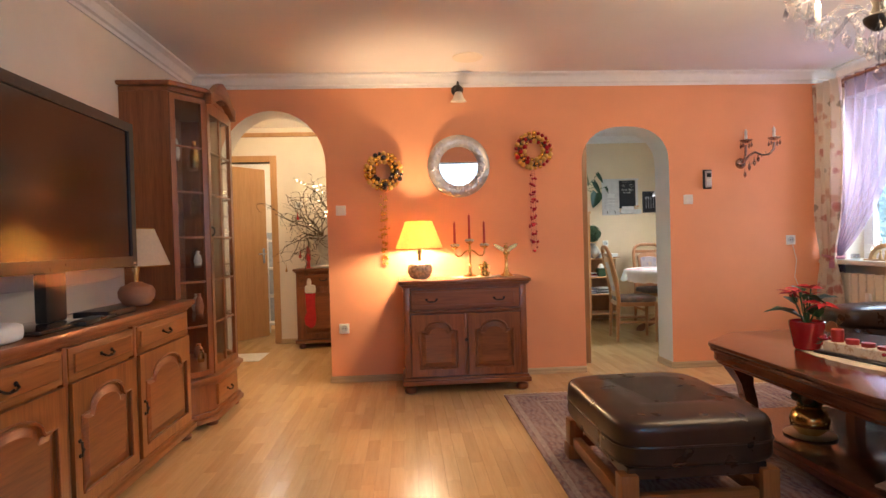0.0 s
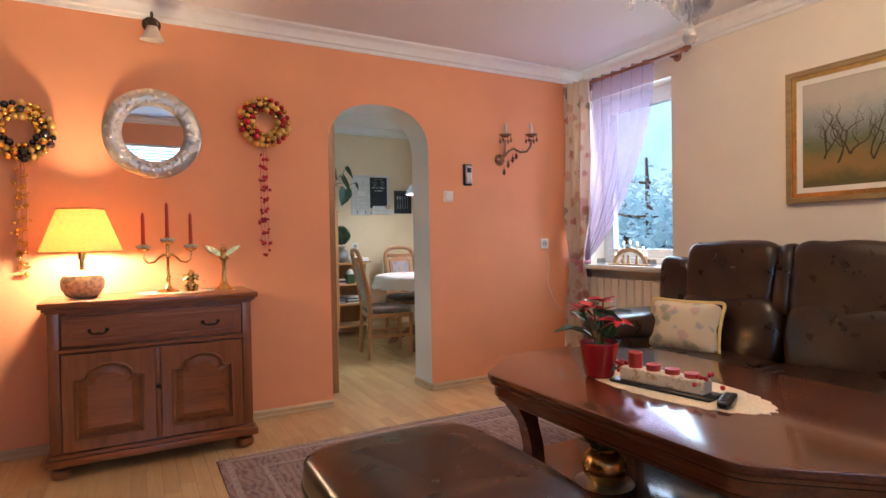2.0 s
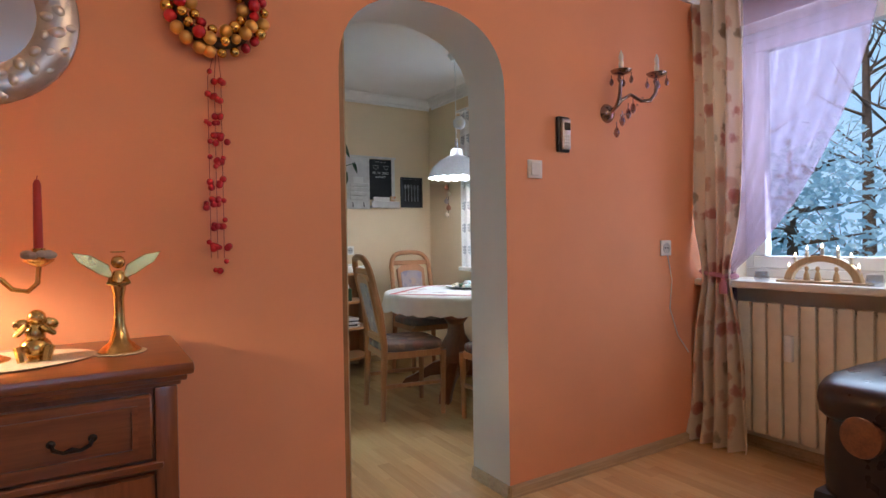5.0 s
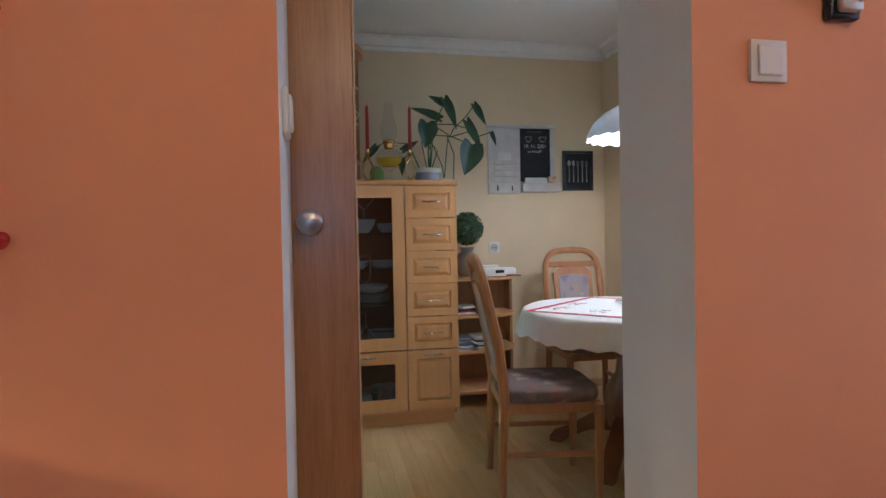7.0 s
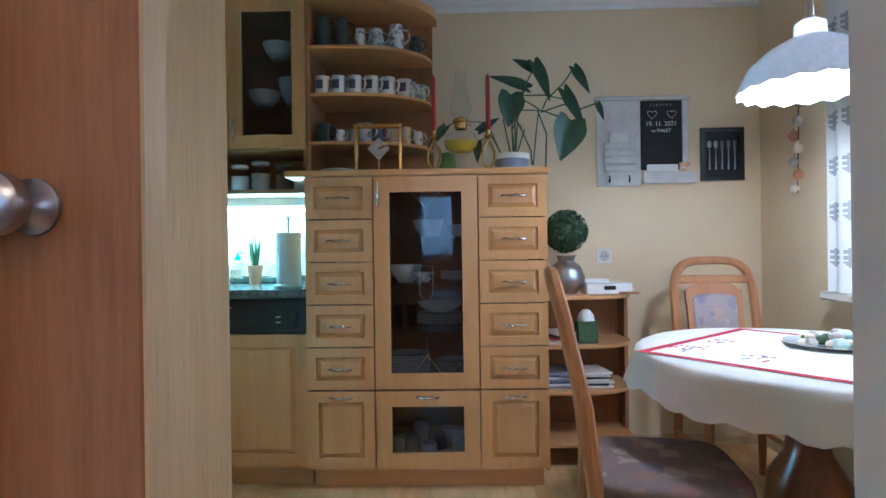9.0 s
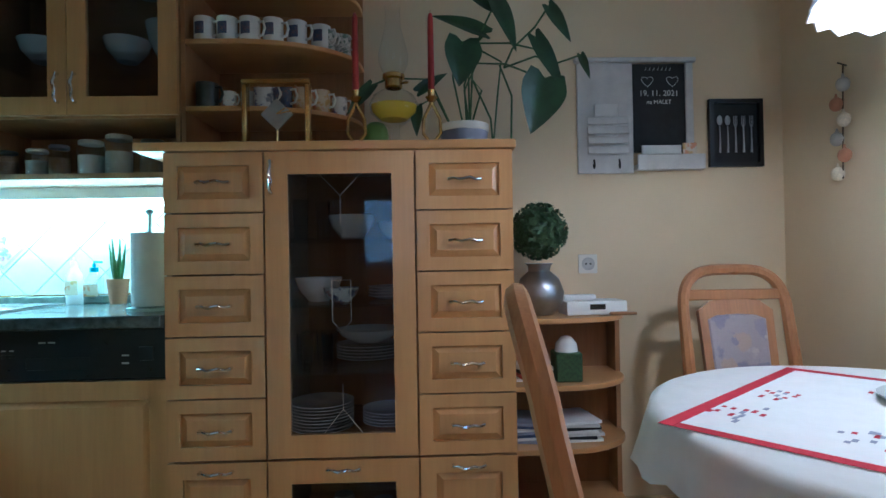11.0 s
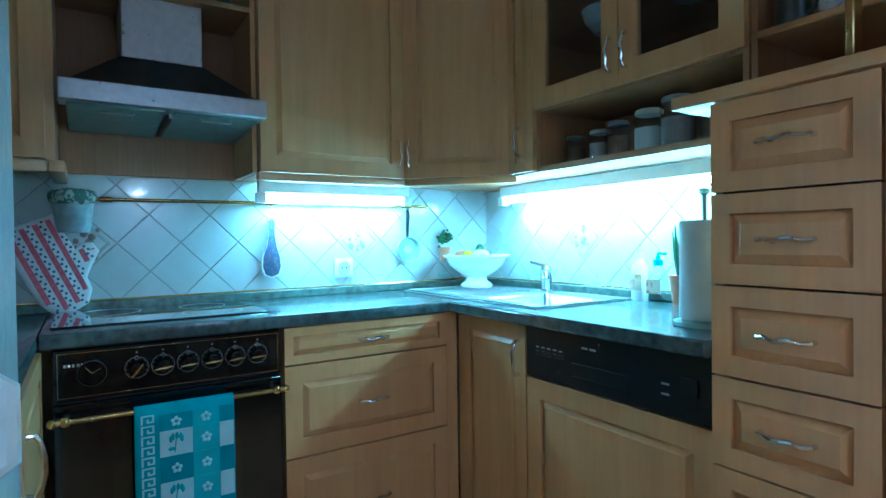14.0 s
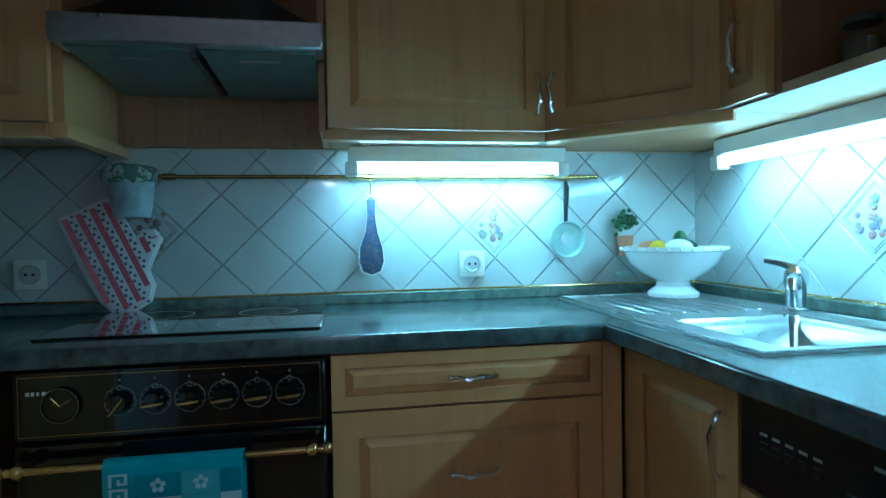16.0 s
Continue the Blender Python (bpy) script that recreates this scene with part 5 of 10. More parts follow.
def radiator():
    t = thing("radiator", (EAST - 0.02, 4.25, 0.11), "cream ribbed panel radiator under the window", "radiator")
    part("core", B(-0.075, -0.02, 0, 1.03, 0.02, 0.66, bev=0.01), "radiator", t)
    rib = None
    for k in range(13):
        y = 0.01 + k * 0.0785
        if rib is None:
            rib = part("rib", B(-0.098, -0.07, 0, 0.066, 0.0, 0.68, bev=0.012, seg=2), "radiator", t, "", (0, y, 0))
        else:
            again(rib, (0, y, 0), t)
    bm = bmesh.new()
    box(bm, -0.125, -0.096, 0.575, 0.615, 0.40, 0.53, bev=0.008, seg=2)
    part("heat_meter", bm, "whiteplastic", t, "white heat meter")
    for y in (0.1, 0.93):
        part("bracket", B(-0.03, 0.02, y, y + 0.03, 0.1, 0.6), "radiator", t)


radiator()


def curtain_rod():
    t = thing("curtain_rod", (3.94, 0, 2.385), "dark wooden curtain rod with turned finial", "curtain rod")
    bm = bmesh.new()
    tube(bm, [(0, 4.22, 0), (0, 5.31, 0)], 0.014, 12)
    part("rod", bm, "rustic", t)
    bm = bmesh.new()
    lathe(bm, [(0, -0.02), (0.016, -0.02), (0.022, 0), (0.014, 0.012), (0.024, 0.03), (0.022, 0.05), (0.012, 0.065), (0.014, 0.075), (0, 0.085)], 16, (0, 4.22, 0), Matrix.Rotation(math.pi / 2, 4, "X"))
    part("finial", bm, "rustic", t)
    for y in (4.33, 5.20):
        bm = bmesh.new()
        tube(bm, [(0.11, y, 0), (0, y, 0)], 0.012, 10)
        lathe(bm, [(0, 0), (0.03, 0), (0.03, 0.012), (0, 0.012)], 14, (0.11, y, 0), Matrix.Rotation(-math.pi / 2, 4, "Y"))
        part("bracket", bm, "rustic", t)


curtain_rod()


def cloth(name, rows, cols, fn, mat, label, category, thick=0.003, sub=None):
    bm = bmesh.new()
    g = [[bm.verts.new(fn(i / cols, j / rows)) for i in range(cols + 1)] for j in range(rows + 1)]
    for a, b in zip(g, g[1:]):
        for i in range(cols):
            bm.faces.new((a[i], a[i + 1], b[i + 1], b[i]))
    ob = solid(name, bm, mat, (0, 0, 0), label, category, sharp=180)
    s = ob.modifiers.new("thickness", "SOLIDIFY")
    s.thickness = thick
    return ob


def floral(u, v):
    z = 2.40 - 2.39 * v
    pinch = 1 - 0.42 * math.exp(-((z - 0.93) / 0.22) ** 2)
    flare = 1 + 0.25 * max(0, v - 0.75) / 0.25
    y = 5.19 + (u - 0.5) * 0.265 * pinch * flare
    x = 3.865 + 0.038 * pinch * math.sin(u * math.tau * 4.2 + 0.7 * math.sin(v * 5)) + 0.012 * math.sin(v * 9 + u * 7)
    return (x - 0.05 * max(0, v - 0.93) / 0.07 * u, y, z)


cloth("floral_curtain", 60, 64, floral, "floral", "cream rose-print curtain tied back beside the window", "curtain", 0.004)


def voile(u, v):
    """Hangs from the rod and sweeps aside to the tie."""
    top_y = 4.46 + u * 0.62
    z0, zt = 2.41, 0.95
    s = min(1.0, v / 0.72)
    z = z0 - (z0 - zt) * s
    pull = s ** 1.9
    edge = 5.14 + 0.10 * u
    y = top_y * (1 - pull) + edge * pull
    if u < 0.999:
        z -= 0.10 * math.sin(math.pi * s) * (1 - u) * pull
    if v > 0.72:
        q = (v - 0.72) / 0.28
        z = zt - q * 0.78
        y = edge + (u - 0.5) * 0.10 * q
    x = 3.955 + 0.026 * (1 - 0.5 * pull) * math.sin(u * math.tau * 6 + 2 * v)
    return (x, y, z)


cloth("voile_curtain", 60, 90, voile, "sheer", "sheer lilac voile curtain swept aside", "curtain", 0.0006)
tie = thing("curtain_tieback", (3.91, 5.20, 0.93), "pink curtain tieback with tassel", "tieback")
bm = bmesh.new()
tube(bm, [(0.062 * math.cos(a), 0.095 * math.sin(a), 0.012 * math.sin(a)) for a in (k * math.tau / 24 for k in range(25))], 0.012, 8, False)
part("band", bm, plain("rose_cord", (0.55, 0.25, 0.30), 0.8), tie)
bm = bmesh.new()
lathe(bm, [(0, 0), (0.022, 0), (0.02, 0.05), (0.008, 0.07), (0.013, 0.082), (0, 0.095)], 12, (-0.055, -0.06, -0.10))
part("tassel", bm, plain("rose_tassel", (0.58, 0.22, 0.28), 0.8), tie)
bm = bmesh.new()
tube(bm, [(3.645, FRONT - 0.006, 1.04), (3.68, FRONT - 0.007, 0.9), (3.66, FRONT - 0.007, 0.75), (3.72, FRONT - 0.01, 0.6), (3.8, FRONT - 0.02, 0.5)], 0.003, 6)
solid("power_cord", bm, "ivory", (0, 0, 0), "thin cream power cord from the socket", "cord")


def candle_arch():
    t = thing("candle_arch", pose(3.98, 4.72, 0.899, 0, 0, 90), "wooden candle arch with lit bulbs on the sill", "candle arch")
    bm = bmesh.new()
    n = 16
    o = [(0.17 * math.cos(math.pi * k / n), 0.135 * math.sin(math.pi * k / n)) for k in range(n + 1)]
    i = [(0.135 * math.cos(math.pi * k / n), 0.105 * math.sin(math.pi * k / n)) for k in range(n + 1)]
    prism(bm, o + i[::-1], -0.02, 0.02, "y", bev=0.003)
    part("arch", bm, "palewood", t)
    part("foot", B(-0.2, 0.2, -0.035, 0.035, -0.001, 0.012, bev=0.004), "palewood", t)
    for k in range(7):
        a = math.pi * (k + 0.5) / 7
        x, z = 0.155 * math.cos(a), 0.122 * math.sin(a)
        bm = bmesh.new()
        lathe(bm, [(0, 0), (0.008, 0), (0.008, 0.05), (0, 0.05)], 10)
        part("candle", bm, "ivory", t, "", (x, 0, z))
        bm = bmesh.new()
        lathe(bm, [(0, 0), (0.004, 0.002), (0.005, 0.01), (0, 0.024)], 8)
        part("bulb", bm, "dotglow", t, "lit bulb", (x, 0, z + 0.05))
    for x in (-0.06, 0.02, 0.07):
        bm = bmesh.new()
        lathe(bm, [(0, 0), (0.016, 0), (0.012, 0.03), (0.006, 0.045), (0.01, 0.055), (0.008, 0.066), (0, 0.07)], 10)
        part("figure", bm, "palewood", t, "small turned wooden figure", (x, 0.0, 0.012))


candle_arch()
for x, y in ((3.93, 4.98), (3.96, 4.50)):
    bm = bmesh.new()
    lathe(bm, [(0, 0), (0.03, 0), (0.036, 0.02), (0.03, 0.05), (0.027, 0.05), (0.03, 0.02), (0, 0.008)], 16)
    solid("glass_holder", bm, "crystal", (x, y, 0.899), "clear glass tealight holder on the window sill", "candle holder", "tealight holders on the sill")


def wall_painting():
    t = thing("painting", (EAST, 3.06, 1.675), "framed oil landscape with bare crooked trees", "painting")
    w, h = 0.50, 0.378
    def frame_ring(a, b, d0, d1, mat, name):
        bm = bmesh.new()
        o, i = rect(-w + a, w - a, -h + a, h - a), rect(-w + b, w - b, -h + b, h - b)
        ring(bm, o, i, -d0, -d1, "x")
        part(name, bm, mat, t)
    frame_ring(0, 0.03, 0.005, 0.040, "giltframe", "outer_frame")
    frame_ring(0.03, 0.055, 0.005, 0.032, "brass", "gilt_slip")
    frame_ring(0.055, 0.085, 0.005, 0.024, "ivory", "cream_slip")
    part("canvas", B(-0.018, -0.006, -w + 0.085, w - 0.085, -h + 0.085, h - 0.085), "painting", t)
    bm = bmesh.new()
    rng = random.Random(14)
    def limb(p, d, ln, r, depth):
        pts, q = [p], Vector(p)
        for k in range(4):
            d = (d + Vector((0, rng.uniform(-0.5, 0.5), rng.uniform(-0.25, 0.5)))).normalized()
            q = q + d * ln / 4
            pts.append(tuple(q))
        if all(abs(a[1]) < w - 0.095 and abs(a[2]) < h - 0.095 for a in pts):
            tube(bm, pts, [r, r * 0.9, r * 0.75, r * 0.6, r * 0.45], 5)
            if depth:
                for k in range(2):
                    limb(pts[2 + 2 * k], Vector((0, rng.uniform(-1, 1), 0.8)).normalized(), ln * 0.62, r * 0.55, depth - 1)
    for y, z, n in ((0.30, -0.14, 0.15), (0.23, -0.17, 0.17), (0.17, -0.13, 0.13), (0.06, -0.17, 0.14), (-0.06, -0.10, 0.12), (-0.16, -0.12, 0.17), (-0.24, -0.10, 0.12), (-0.31, -0.15, 0.14)):
        for k in range(2):
            limb((-0.019, y, z), Vector((0, rng.uniform(-0.7, 0.7), 0.8)).normalized(), n, 0.006, 3)
    for v in bm.verts:
        v.co.x = -0.0185 + (v.co.x + 0.0185) * 0.15
    part("painted_tree", bm, plain("umber_paint", (0.05, 0.035, 0.018), 0.5), t, "thick dark brush strokes")


wall_painting()


# ---- chandelier ----
def chandelier():
    t = thing("chandelier", (2.34, 2.93, 0), "five-armed crystal chandelier with lit candle bulbs", "chandelier")
    bm = bmesh.new()
    tube(bm, [(0, 0, 2.20), (0, 0, CEIL - 0.02)], 0.006, 8)
    lathe(bm, [(0, 0), (0.055, 0), (0.05, -0.02), (0.015, -0.04), (0, -0.04)], 20, (0, 0, CEIL))
    part("rod", bm, "chrome", t)
    bm = bmesh.new()
    lathe(bm, [(0, 1.99), (0.012, 1.99), (0.03, 2.005), (0.052, 2.03), (0.055, 2.05), (0.03, 2.065), (0.018, 2.10), (0.034, 2.15), (0.02, 2.19), (0.012, 2.22), (0, 2.22)], 20)
    part("hub", bm, "darkiron", t, "dark metal hub")
    for k in range(5):
        a = k * math.tau / 5 + 0.4
        c, s = math.cos(a), math.sin(a)
        bm = bmesh.new()
        tube(bm, [(c * r, s * r, z) for r, z in ((0.03, 2.06), (0.08, 2.10), (0.14, 2.11), (0.20, 2.06), (0.25, 2.045), (0.30, 2.08), (0.315, 2.13))], 0.010, 10)
        part("arm", bm, "crystal", t, "clear curved glass arm")
        e = (c * 0.315, s * 0.315, 2.13)
        bm = bmesh.new()
        lathe(bm, [(0, 0), (0.012, 0), (0.045, 0.015), (0.055, 0.028), (0.05, 0.028), (0.015, 0.012), (0, 0.012)], 20)
        part("cup", bm, "crystal", t, "", e)
        bm = bmesh.new()
        lathe(bm, [(0, 0), (0.012, 0), (0.012, 0.07), (0, 0.07)], 12)
        part("candle_tube", bm, "ivory", t, "", (e[0], e[1], e[2] + 0.012))
        bm = bmesh.new()
        lathe(bm, [(0.008, 0), (0.012, 0.012), (0.010, 0.028), (0.004, 0.045), (0, 0.055)], 12)
        part("bulb", bm, "candleglow", t, "lit candle bulb", (e[0], e[1], e[2] + 0.082))
        for i in range(6):
            b = i * math.tau / 6
            drop(t, e[0] + 0.05 * math.cos(b), e[1] + 0.05 * math.sin(b), e[2] - 0.055, 1.3)
        for r, z in ((0.10, 2.03), (0.17, 1.99), (0.24, 1.98)):
            drop(t, c * r, s * r, z, 1.5)
    rng = random.Random(21)
    for k in range(26):
        a, r = k * 2.4, 0.03 + 0.09 * (k / 26)
        drop(t, r * math.cos(a), r * math.sin(a), 1.86 + 0.10 * (k / 26) + rng.uniform(-0.01, 0.01), 1.5)
    bm = bmesh.new()
    lathe(bm, [(0, 1.775), (0.018, 1.79), (0.024, 1.81), (0.012, 1.835), (0.004, 1.85), (0.004, 1.99), (0, 1.99)], 8)
    part("finial_drop", bm, "crystal", t, "", sharp=20)
    bm = bmesh.new()
    for k in range(5):
        a0, a1 = k * math.tau / 5 + 0.4, (k + 1) * math.tau / 5 + 0.4
        for i in range(12):
            s = i / 11
            x, y = [0.26 * ((1 - s) * f(a0) + s * f(a1)) for f in (math.cos, math.sin)]
            ball(bm, (x, y, 2.10 - 0.08 * math.sin(math.pi * s)), 0.008, 6, 5)
    part("bead_garland", bm, "crystal", t)


chandelier()


# ---- west wall unit ----
def low_cabinet():
    t = thing("low_cabinet", pose(-1.04, 1.62, 0, 0, 0, 90), "honey oak low cabinet with arched doors and drawers", "cabinet")
    w, d = 2.52, 0.355
    part("body", B(0.0, w, 0.012, d, 0.10, 0.775, bev=0.003), "honeyv", t)
    bm = bmesh.new()
    box(bm, -0.01, w + 0.015, -0.035, d, 0.05, 0.085, bev=0.01, seg=2)
    box(bm, -0.005, w + 0.008, -0.015, d, 0.084, 0.105, bev=0.004)
    part("plinth", bm, "honey", t)
    moulded_top(t, "top", 0, w, 0, d, 0.775, 0.06, "rustic", 0.04)
    for x in (0.05, w / 2, w - 0.05):
        for y in (0.02, d - 0.05):
            bun_foot(t, x, y, 0.052, 0.045)
    cols = [(0.03, 0.60), (0.63, 1.26), (1.30, 1.82), (1.86, w - 0.03)]
    for x0, x1 in cols:
        dr = part("drawer", B(x0, x1, -0.012, 0.02, 0.635, 0.765, bev=0.006, seg=2), "honey", t)
        bm = bmesh.new()
        prism(bm, rect(x0 + 0.03, x1 - 0.03, 0.66, 0.74), -0.019, -0.011, "y", bev=0.006)
        part("raised_panel", bm, "honey", dr)
        bow_handle(dr, (x0 + x1) / 2, 0.705, -0.018, 0.085)
        door = panel_door(t, "door", x0 + 0.003, x1 - 0.003, 0.115, 0.625, "rustic", "honeyv", 0.085)
        bow_handle(door, x0 + 0.033, 0.36, -0.021, 0.06, upright=True)
    for x0, x1 in zip([c[1] for c in cols[:-1]], [c[0] for c in cols[1:]]):
        part("stile", B(x0 + 0.004, x1 - 0.004, -0.010, 0.03, 0.105, 0.775, bev=0.006, seg=2), "rusticv", t)


low_cabinet()


def vitrine():
    t = thing("display_cabinet", pose(-1.04, 4.14, 0, 0, 0, 90), "tall oak corner-cut display cabinet with glazed doors", "display cabinet")
    foot = [(0, 0.36), (0, 0.07), (0.20, -0.075), (0.70, -0.075), (0.90, 0.07), (0.90, 0.36)]
    def grown(o, g):
        cx, cy = 0.45, 0.36
        return [(cx + (x - cx) * (1 + g / 0.45), cy + (y - cy) * (1 + g / 0.43)) for x, y in o]
    bm = bmesh.new()
    prism(bm, foot, 0.07, 0.30, "z")
    part("base", bm, "rusticv", t)
    for z0, z1, g in ((0.04, 0.075, 0.035), (0.075, 0.10, 0.018), (0.275, 0.30, 0.02), (0.30, 0.325, 0.04)):
        bm = bmesh.new()
        prism(bm, grown(foot, g), z0, z1, "z", bev=0.006, seg=2)
        part("moulding", bm, "rustic", t)
    for x, y in ((0.05, 0.1), (0.22, -0.05), (0.68, -0.05), (0.85, 0.1)):
        bun_foot(t, x, y, 0.045, 0.04)
    part("drawer", B(0.25, 0.65, -0.092, -0.07, 0.12, 0.255, bev=0.006, seg=2), "honey", t)
    bow_handle(t, 0.45, 0.19, -0.094, 0.085)
    top = 2.10
    part("side", B(0, 0.022, 0.07, 0.36, 0.325, top, bev=0.002), "rusticv", t)
    part("side", B(0.878, 0.90, 0.07, 0.36, 0.325, top, bev=0.002), "rusticv", t)
    part("back", B(0.022, 0.878, 0.335, 0.36, 0.325, top), "rusticv", t)
    def glazed(p, q, name, arch_top, mid):
        """A glazed leaf between two plan points."""
        p, q = Vector((*p, 0)), Vector((*q, 0))
        ln = (q - p).length
        ang = math.atan2((q - p).y, (q - p).x)
        m = Matrix.Translation(p) @ Matrix.Rotation(ang, 4, "Z")
        z0, z1 = 0.335, top - 0.01
        o = rect(0, ln, z0, z1)
        bm = bmesh.new()
        r = 0.045 if mid else 0.035
        inner = rect(r, ln - r, z0 + r, z1 - r - (0.03 if arch_top else 0))
        ring(bm, o, inner, -0.012, 0.012, "y")
        leaf = part(name, bm, "rusticv", t, "", m)
        g = part("pane", B(r - 0.004, ln - r + 0.004, -0.003, 0.003, z0 + r - 0.004, z1 - r + 0.004), "glass", leaf, "clear glass")
        g.visible_shadow = False
        for k in range(1, 6):
            z = z0 + r + (z1 - z0 - 2 * r) * k / 6
            part("glazing_bar", B(r, ln - r, -0.009, 0.009, z - 0.007, z + 0.007, bev=0.003), "rustic", leaf)
        if mid:
            part("glazing_bar", B(ln / 2 - 0.007, ln / 2 + 0.007, -0.0085, 0.0085, z0 + r, z1 - r, bev=0.003), "rustic", leaf)
            bow_handle(leaf, 0.022, 1.25, -0.012, 0.05, upright=True)
    glazed((0, 0.07), (0.20, -0.075), "side_pane", False, False)
    glazed((0.205, -0.075), (0.695, -0.075), "glass_door", True, True)
    glazed((0.70, -0.075), (0.90, 0.07), "side_pane", False, False)
    for k, z in enumerate((0.33, 0.68, 1.02, 1.36, 1.70)):
        bm = bmesh.new()
        prism(bm, [(0.03, 0.33), (0.03, 0.09), (0.21, -0.045), (0.69, -0.045), (0.87, 0.09), (0.87, 0.33)], z, z + (0.016 if k == 0 else 0.008), "z")
        part("shelf", bm, "rustic" if k == 0 else "glass", t)
    bm = bmesh.new()
    prism(bm, grown(foot, 0.0), top, top + 0.03, "z", bev=0.004)
    prism(bm, grown(foot, 0.03), top + 0.03, top + 0.06, "z", bev=0.012, seg=2)
    part("cornice", bm, "rustic", t)
    bm = bmesh.new()
    o, i, n = [], [], 18
    for k in range(n + 1):
        s = k / n
        x = 0.19 + 0.52 * s
        o.append((x, top + 0.035 + 0.125 * math.sin(math.pi * s) ** 1.6))
        i.append((x, top - 0.04 + 0.085 * math.sin(math.pi * s) ** 1.6))
    prism(bm, o + i[::-1], -0.125, -0.075, "y", bev=0.012, seg=2)
    part("crown", bm, "rustic", t, "carved bonnet crown")
    return t


vitrine()
rng = random.Random(31)
V = pose(-1.04, 4.14, 0, 0, 0, 90)
for k, z in enumerate((0.346, 0.688, 1.028, 1.368, 1.708)):
    for i in range(4):
        h, r = rng.uniform(0.07, 0.2), rng.uniform(0.022, 0.04)
        bm = bmesh.new()
        lathe(bm, [(0, 0), (r * 0.8, 0), (r, h * 0.3), (r * 0.7, h * 0.7), (r * 0.35, h * 0.85), (r * 0.5, h), (0, h * 0.98)], 16)
        solid("vase" if i % 2 else "glass_vessel", bm, ("ivory", "crystal", "brass", "terracotta")[(i + k) % 4], V @ Matrix.Translation((0.18 + 0.18 * i, 0.12 + 0.08 * (i % 2), z)), "small ornamental vase behind the cabinet glass", "vase", "ornaments in the display cabinet")


def television():
    t = thing("television", pose(-1.14, 3.05, 0.836, 0, 0, 90), "large black flat television on a glass foot", "television")
    w = 0.64
    bm = bmesh.new()
    o, i = rect(-w, w, 0.225, 0.965), rect(-w + 0.045, w - 0.045, 0.275, 0.92)
    ring(bm, o, i, -0.028, 0.035)
    part("bezel", bm, "black", t)
    part("screen", B(-w + 0.044, w - 0.044, -0.018, 0.02, 0.274, 0.921), "tvscreen", t, "dark reflective screen")
    part("back_shell", B(-w + 0.1, w - 0.1, 0.03, 0.085, 0.28, 0.9, bev=0.02, seg=2), "black", t)
    bm = bmesh.new()
    prism(bm, [(-w, 0.19), (-w + 0.3, 0.165), (w - 0.3, 0.165), (w, 0.19), (w, 0.222), (-w, 0.222)], -0.024, -0.012, "y", bev=0.003)
    part("clear_strip", bm, "glass", t, "clear acrylic lower strip")
    part("neck", B(-0.07, 0.07, 0.0, 0.05, 0.02, 0.28, bev=0.012, seg=2), "black", t)
    part("foot", B(-0.28, 0.28, -0.10, 0.14, 0, 0.02, bev=0.008, seg=2), "screen", t)
    for x in (-w + 0.03, w - 0.03):
        part("bezel_button", B(x - 0.012, x + 0.012, -0.031, -0.026, 0.235, 0.245), "silver", t)


television()
table_lamp(-1.20, 3.86, 0.836, 0.93, "creamshade", "terracotta", "unlit table lamp with cream shade and terracotta foot")
bm = bmesh.new()
superball(bm, (0, 0, 0.035), (0.07, 0.085, 0.035), 0.5, 26, 12)
solid("white_box", bm, "whiteplastic", (-1.10, 2.62, 0.836), "small rounded white device on the cabinet", "device")
bm = bmesh.new()
box(bm, -0.03, 0.03, -0.11, 0.11, 0, 0.022, bev=0.006, seg=2)
solid("remote_control", bm, "black", pose(-1.06, 3.12, 0.836, 0, 0, 10), "black remote control on the cabinet top", "remote control")
bm = bmesh.new()
box(bm, -0.08, 0.08, -0.13, 0.13, 0, 0.03, bev=0.004)
solid("media_box", bm, "black", (-1.14, 3.42, 0.836), "flat black media box beside the television", "media player")


# ---- hall ----
def hall_door():
    t = tagged(new("door_1"), "open beech door leaf in a beech frame", "", "", "structure")
    for x0, x1 in ((HDOOR[0] - 0.075, HDOOR[0]), (HDOOR[1], HDOOR[1] + 0.075)):
        part("door_frame", B(x0, x1, HALLN - 0.014, HALLN + 0.134, 0, 2.205, bev=0.004), "doorwood", t)
    part("door_frame", B(HDOOR[0], HDOOR[1], HALLN - 0.014, HALLN + 0.134, 2.13, 2.205, bev=0.004), "doorwood", t)
    leaf = part("door_leaf", B(0, 0.555, -0.02, 0.02, 0.008, 2.12, bev=0.003), "doorwood", t, "", pose(HDOOR[0] + 0.01, HALLN + 0.15, 0, 0, 0, 52))
    bm = bmesh.new()
    tube(bm, [(0.5, -0.02, 1.05), (0.5, -0.06, 1.05), (0.39, -0.062, 1.05)], 0.009, 8)
    box(bm, 0.482, 0.518, -0.026, -0.02, 0.93, 1.12, bev=0.002)
    part("door_handle", bm, "chrome", leaf, "chrome lever handle")


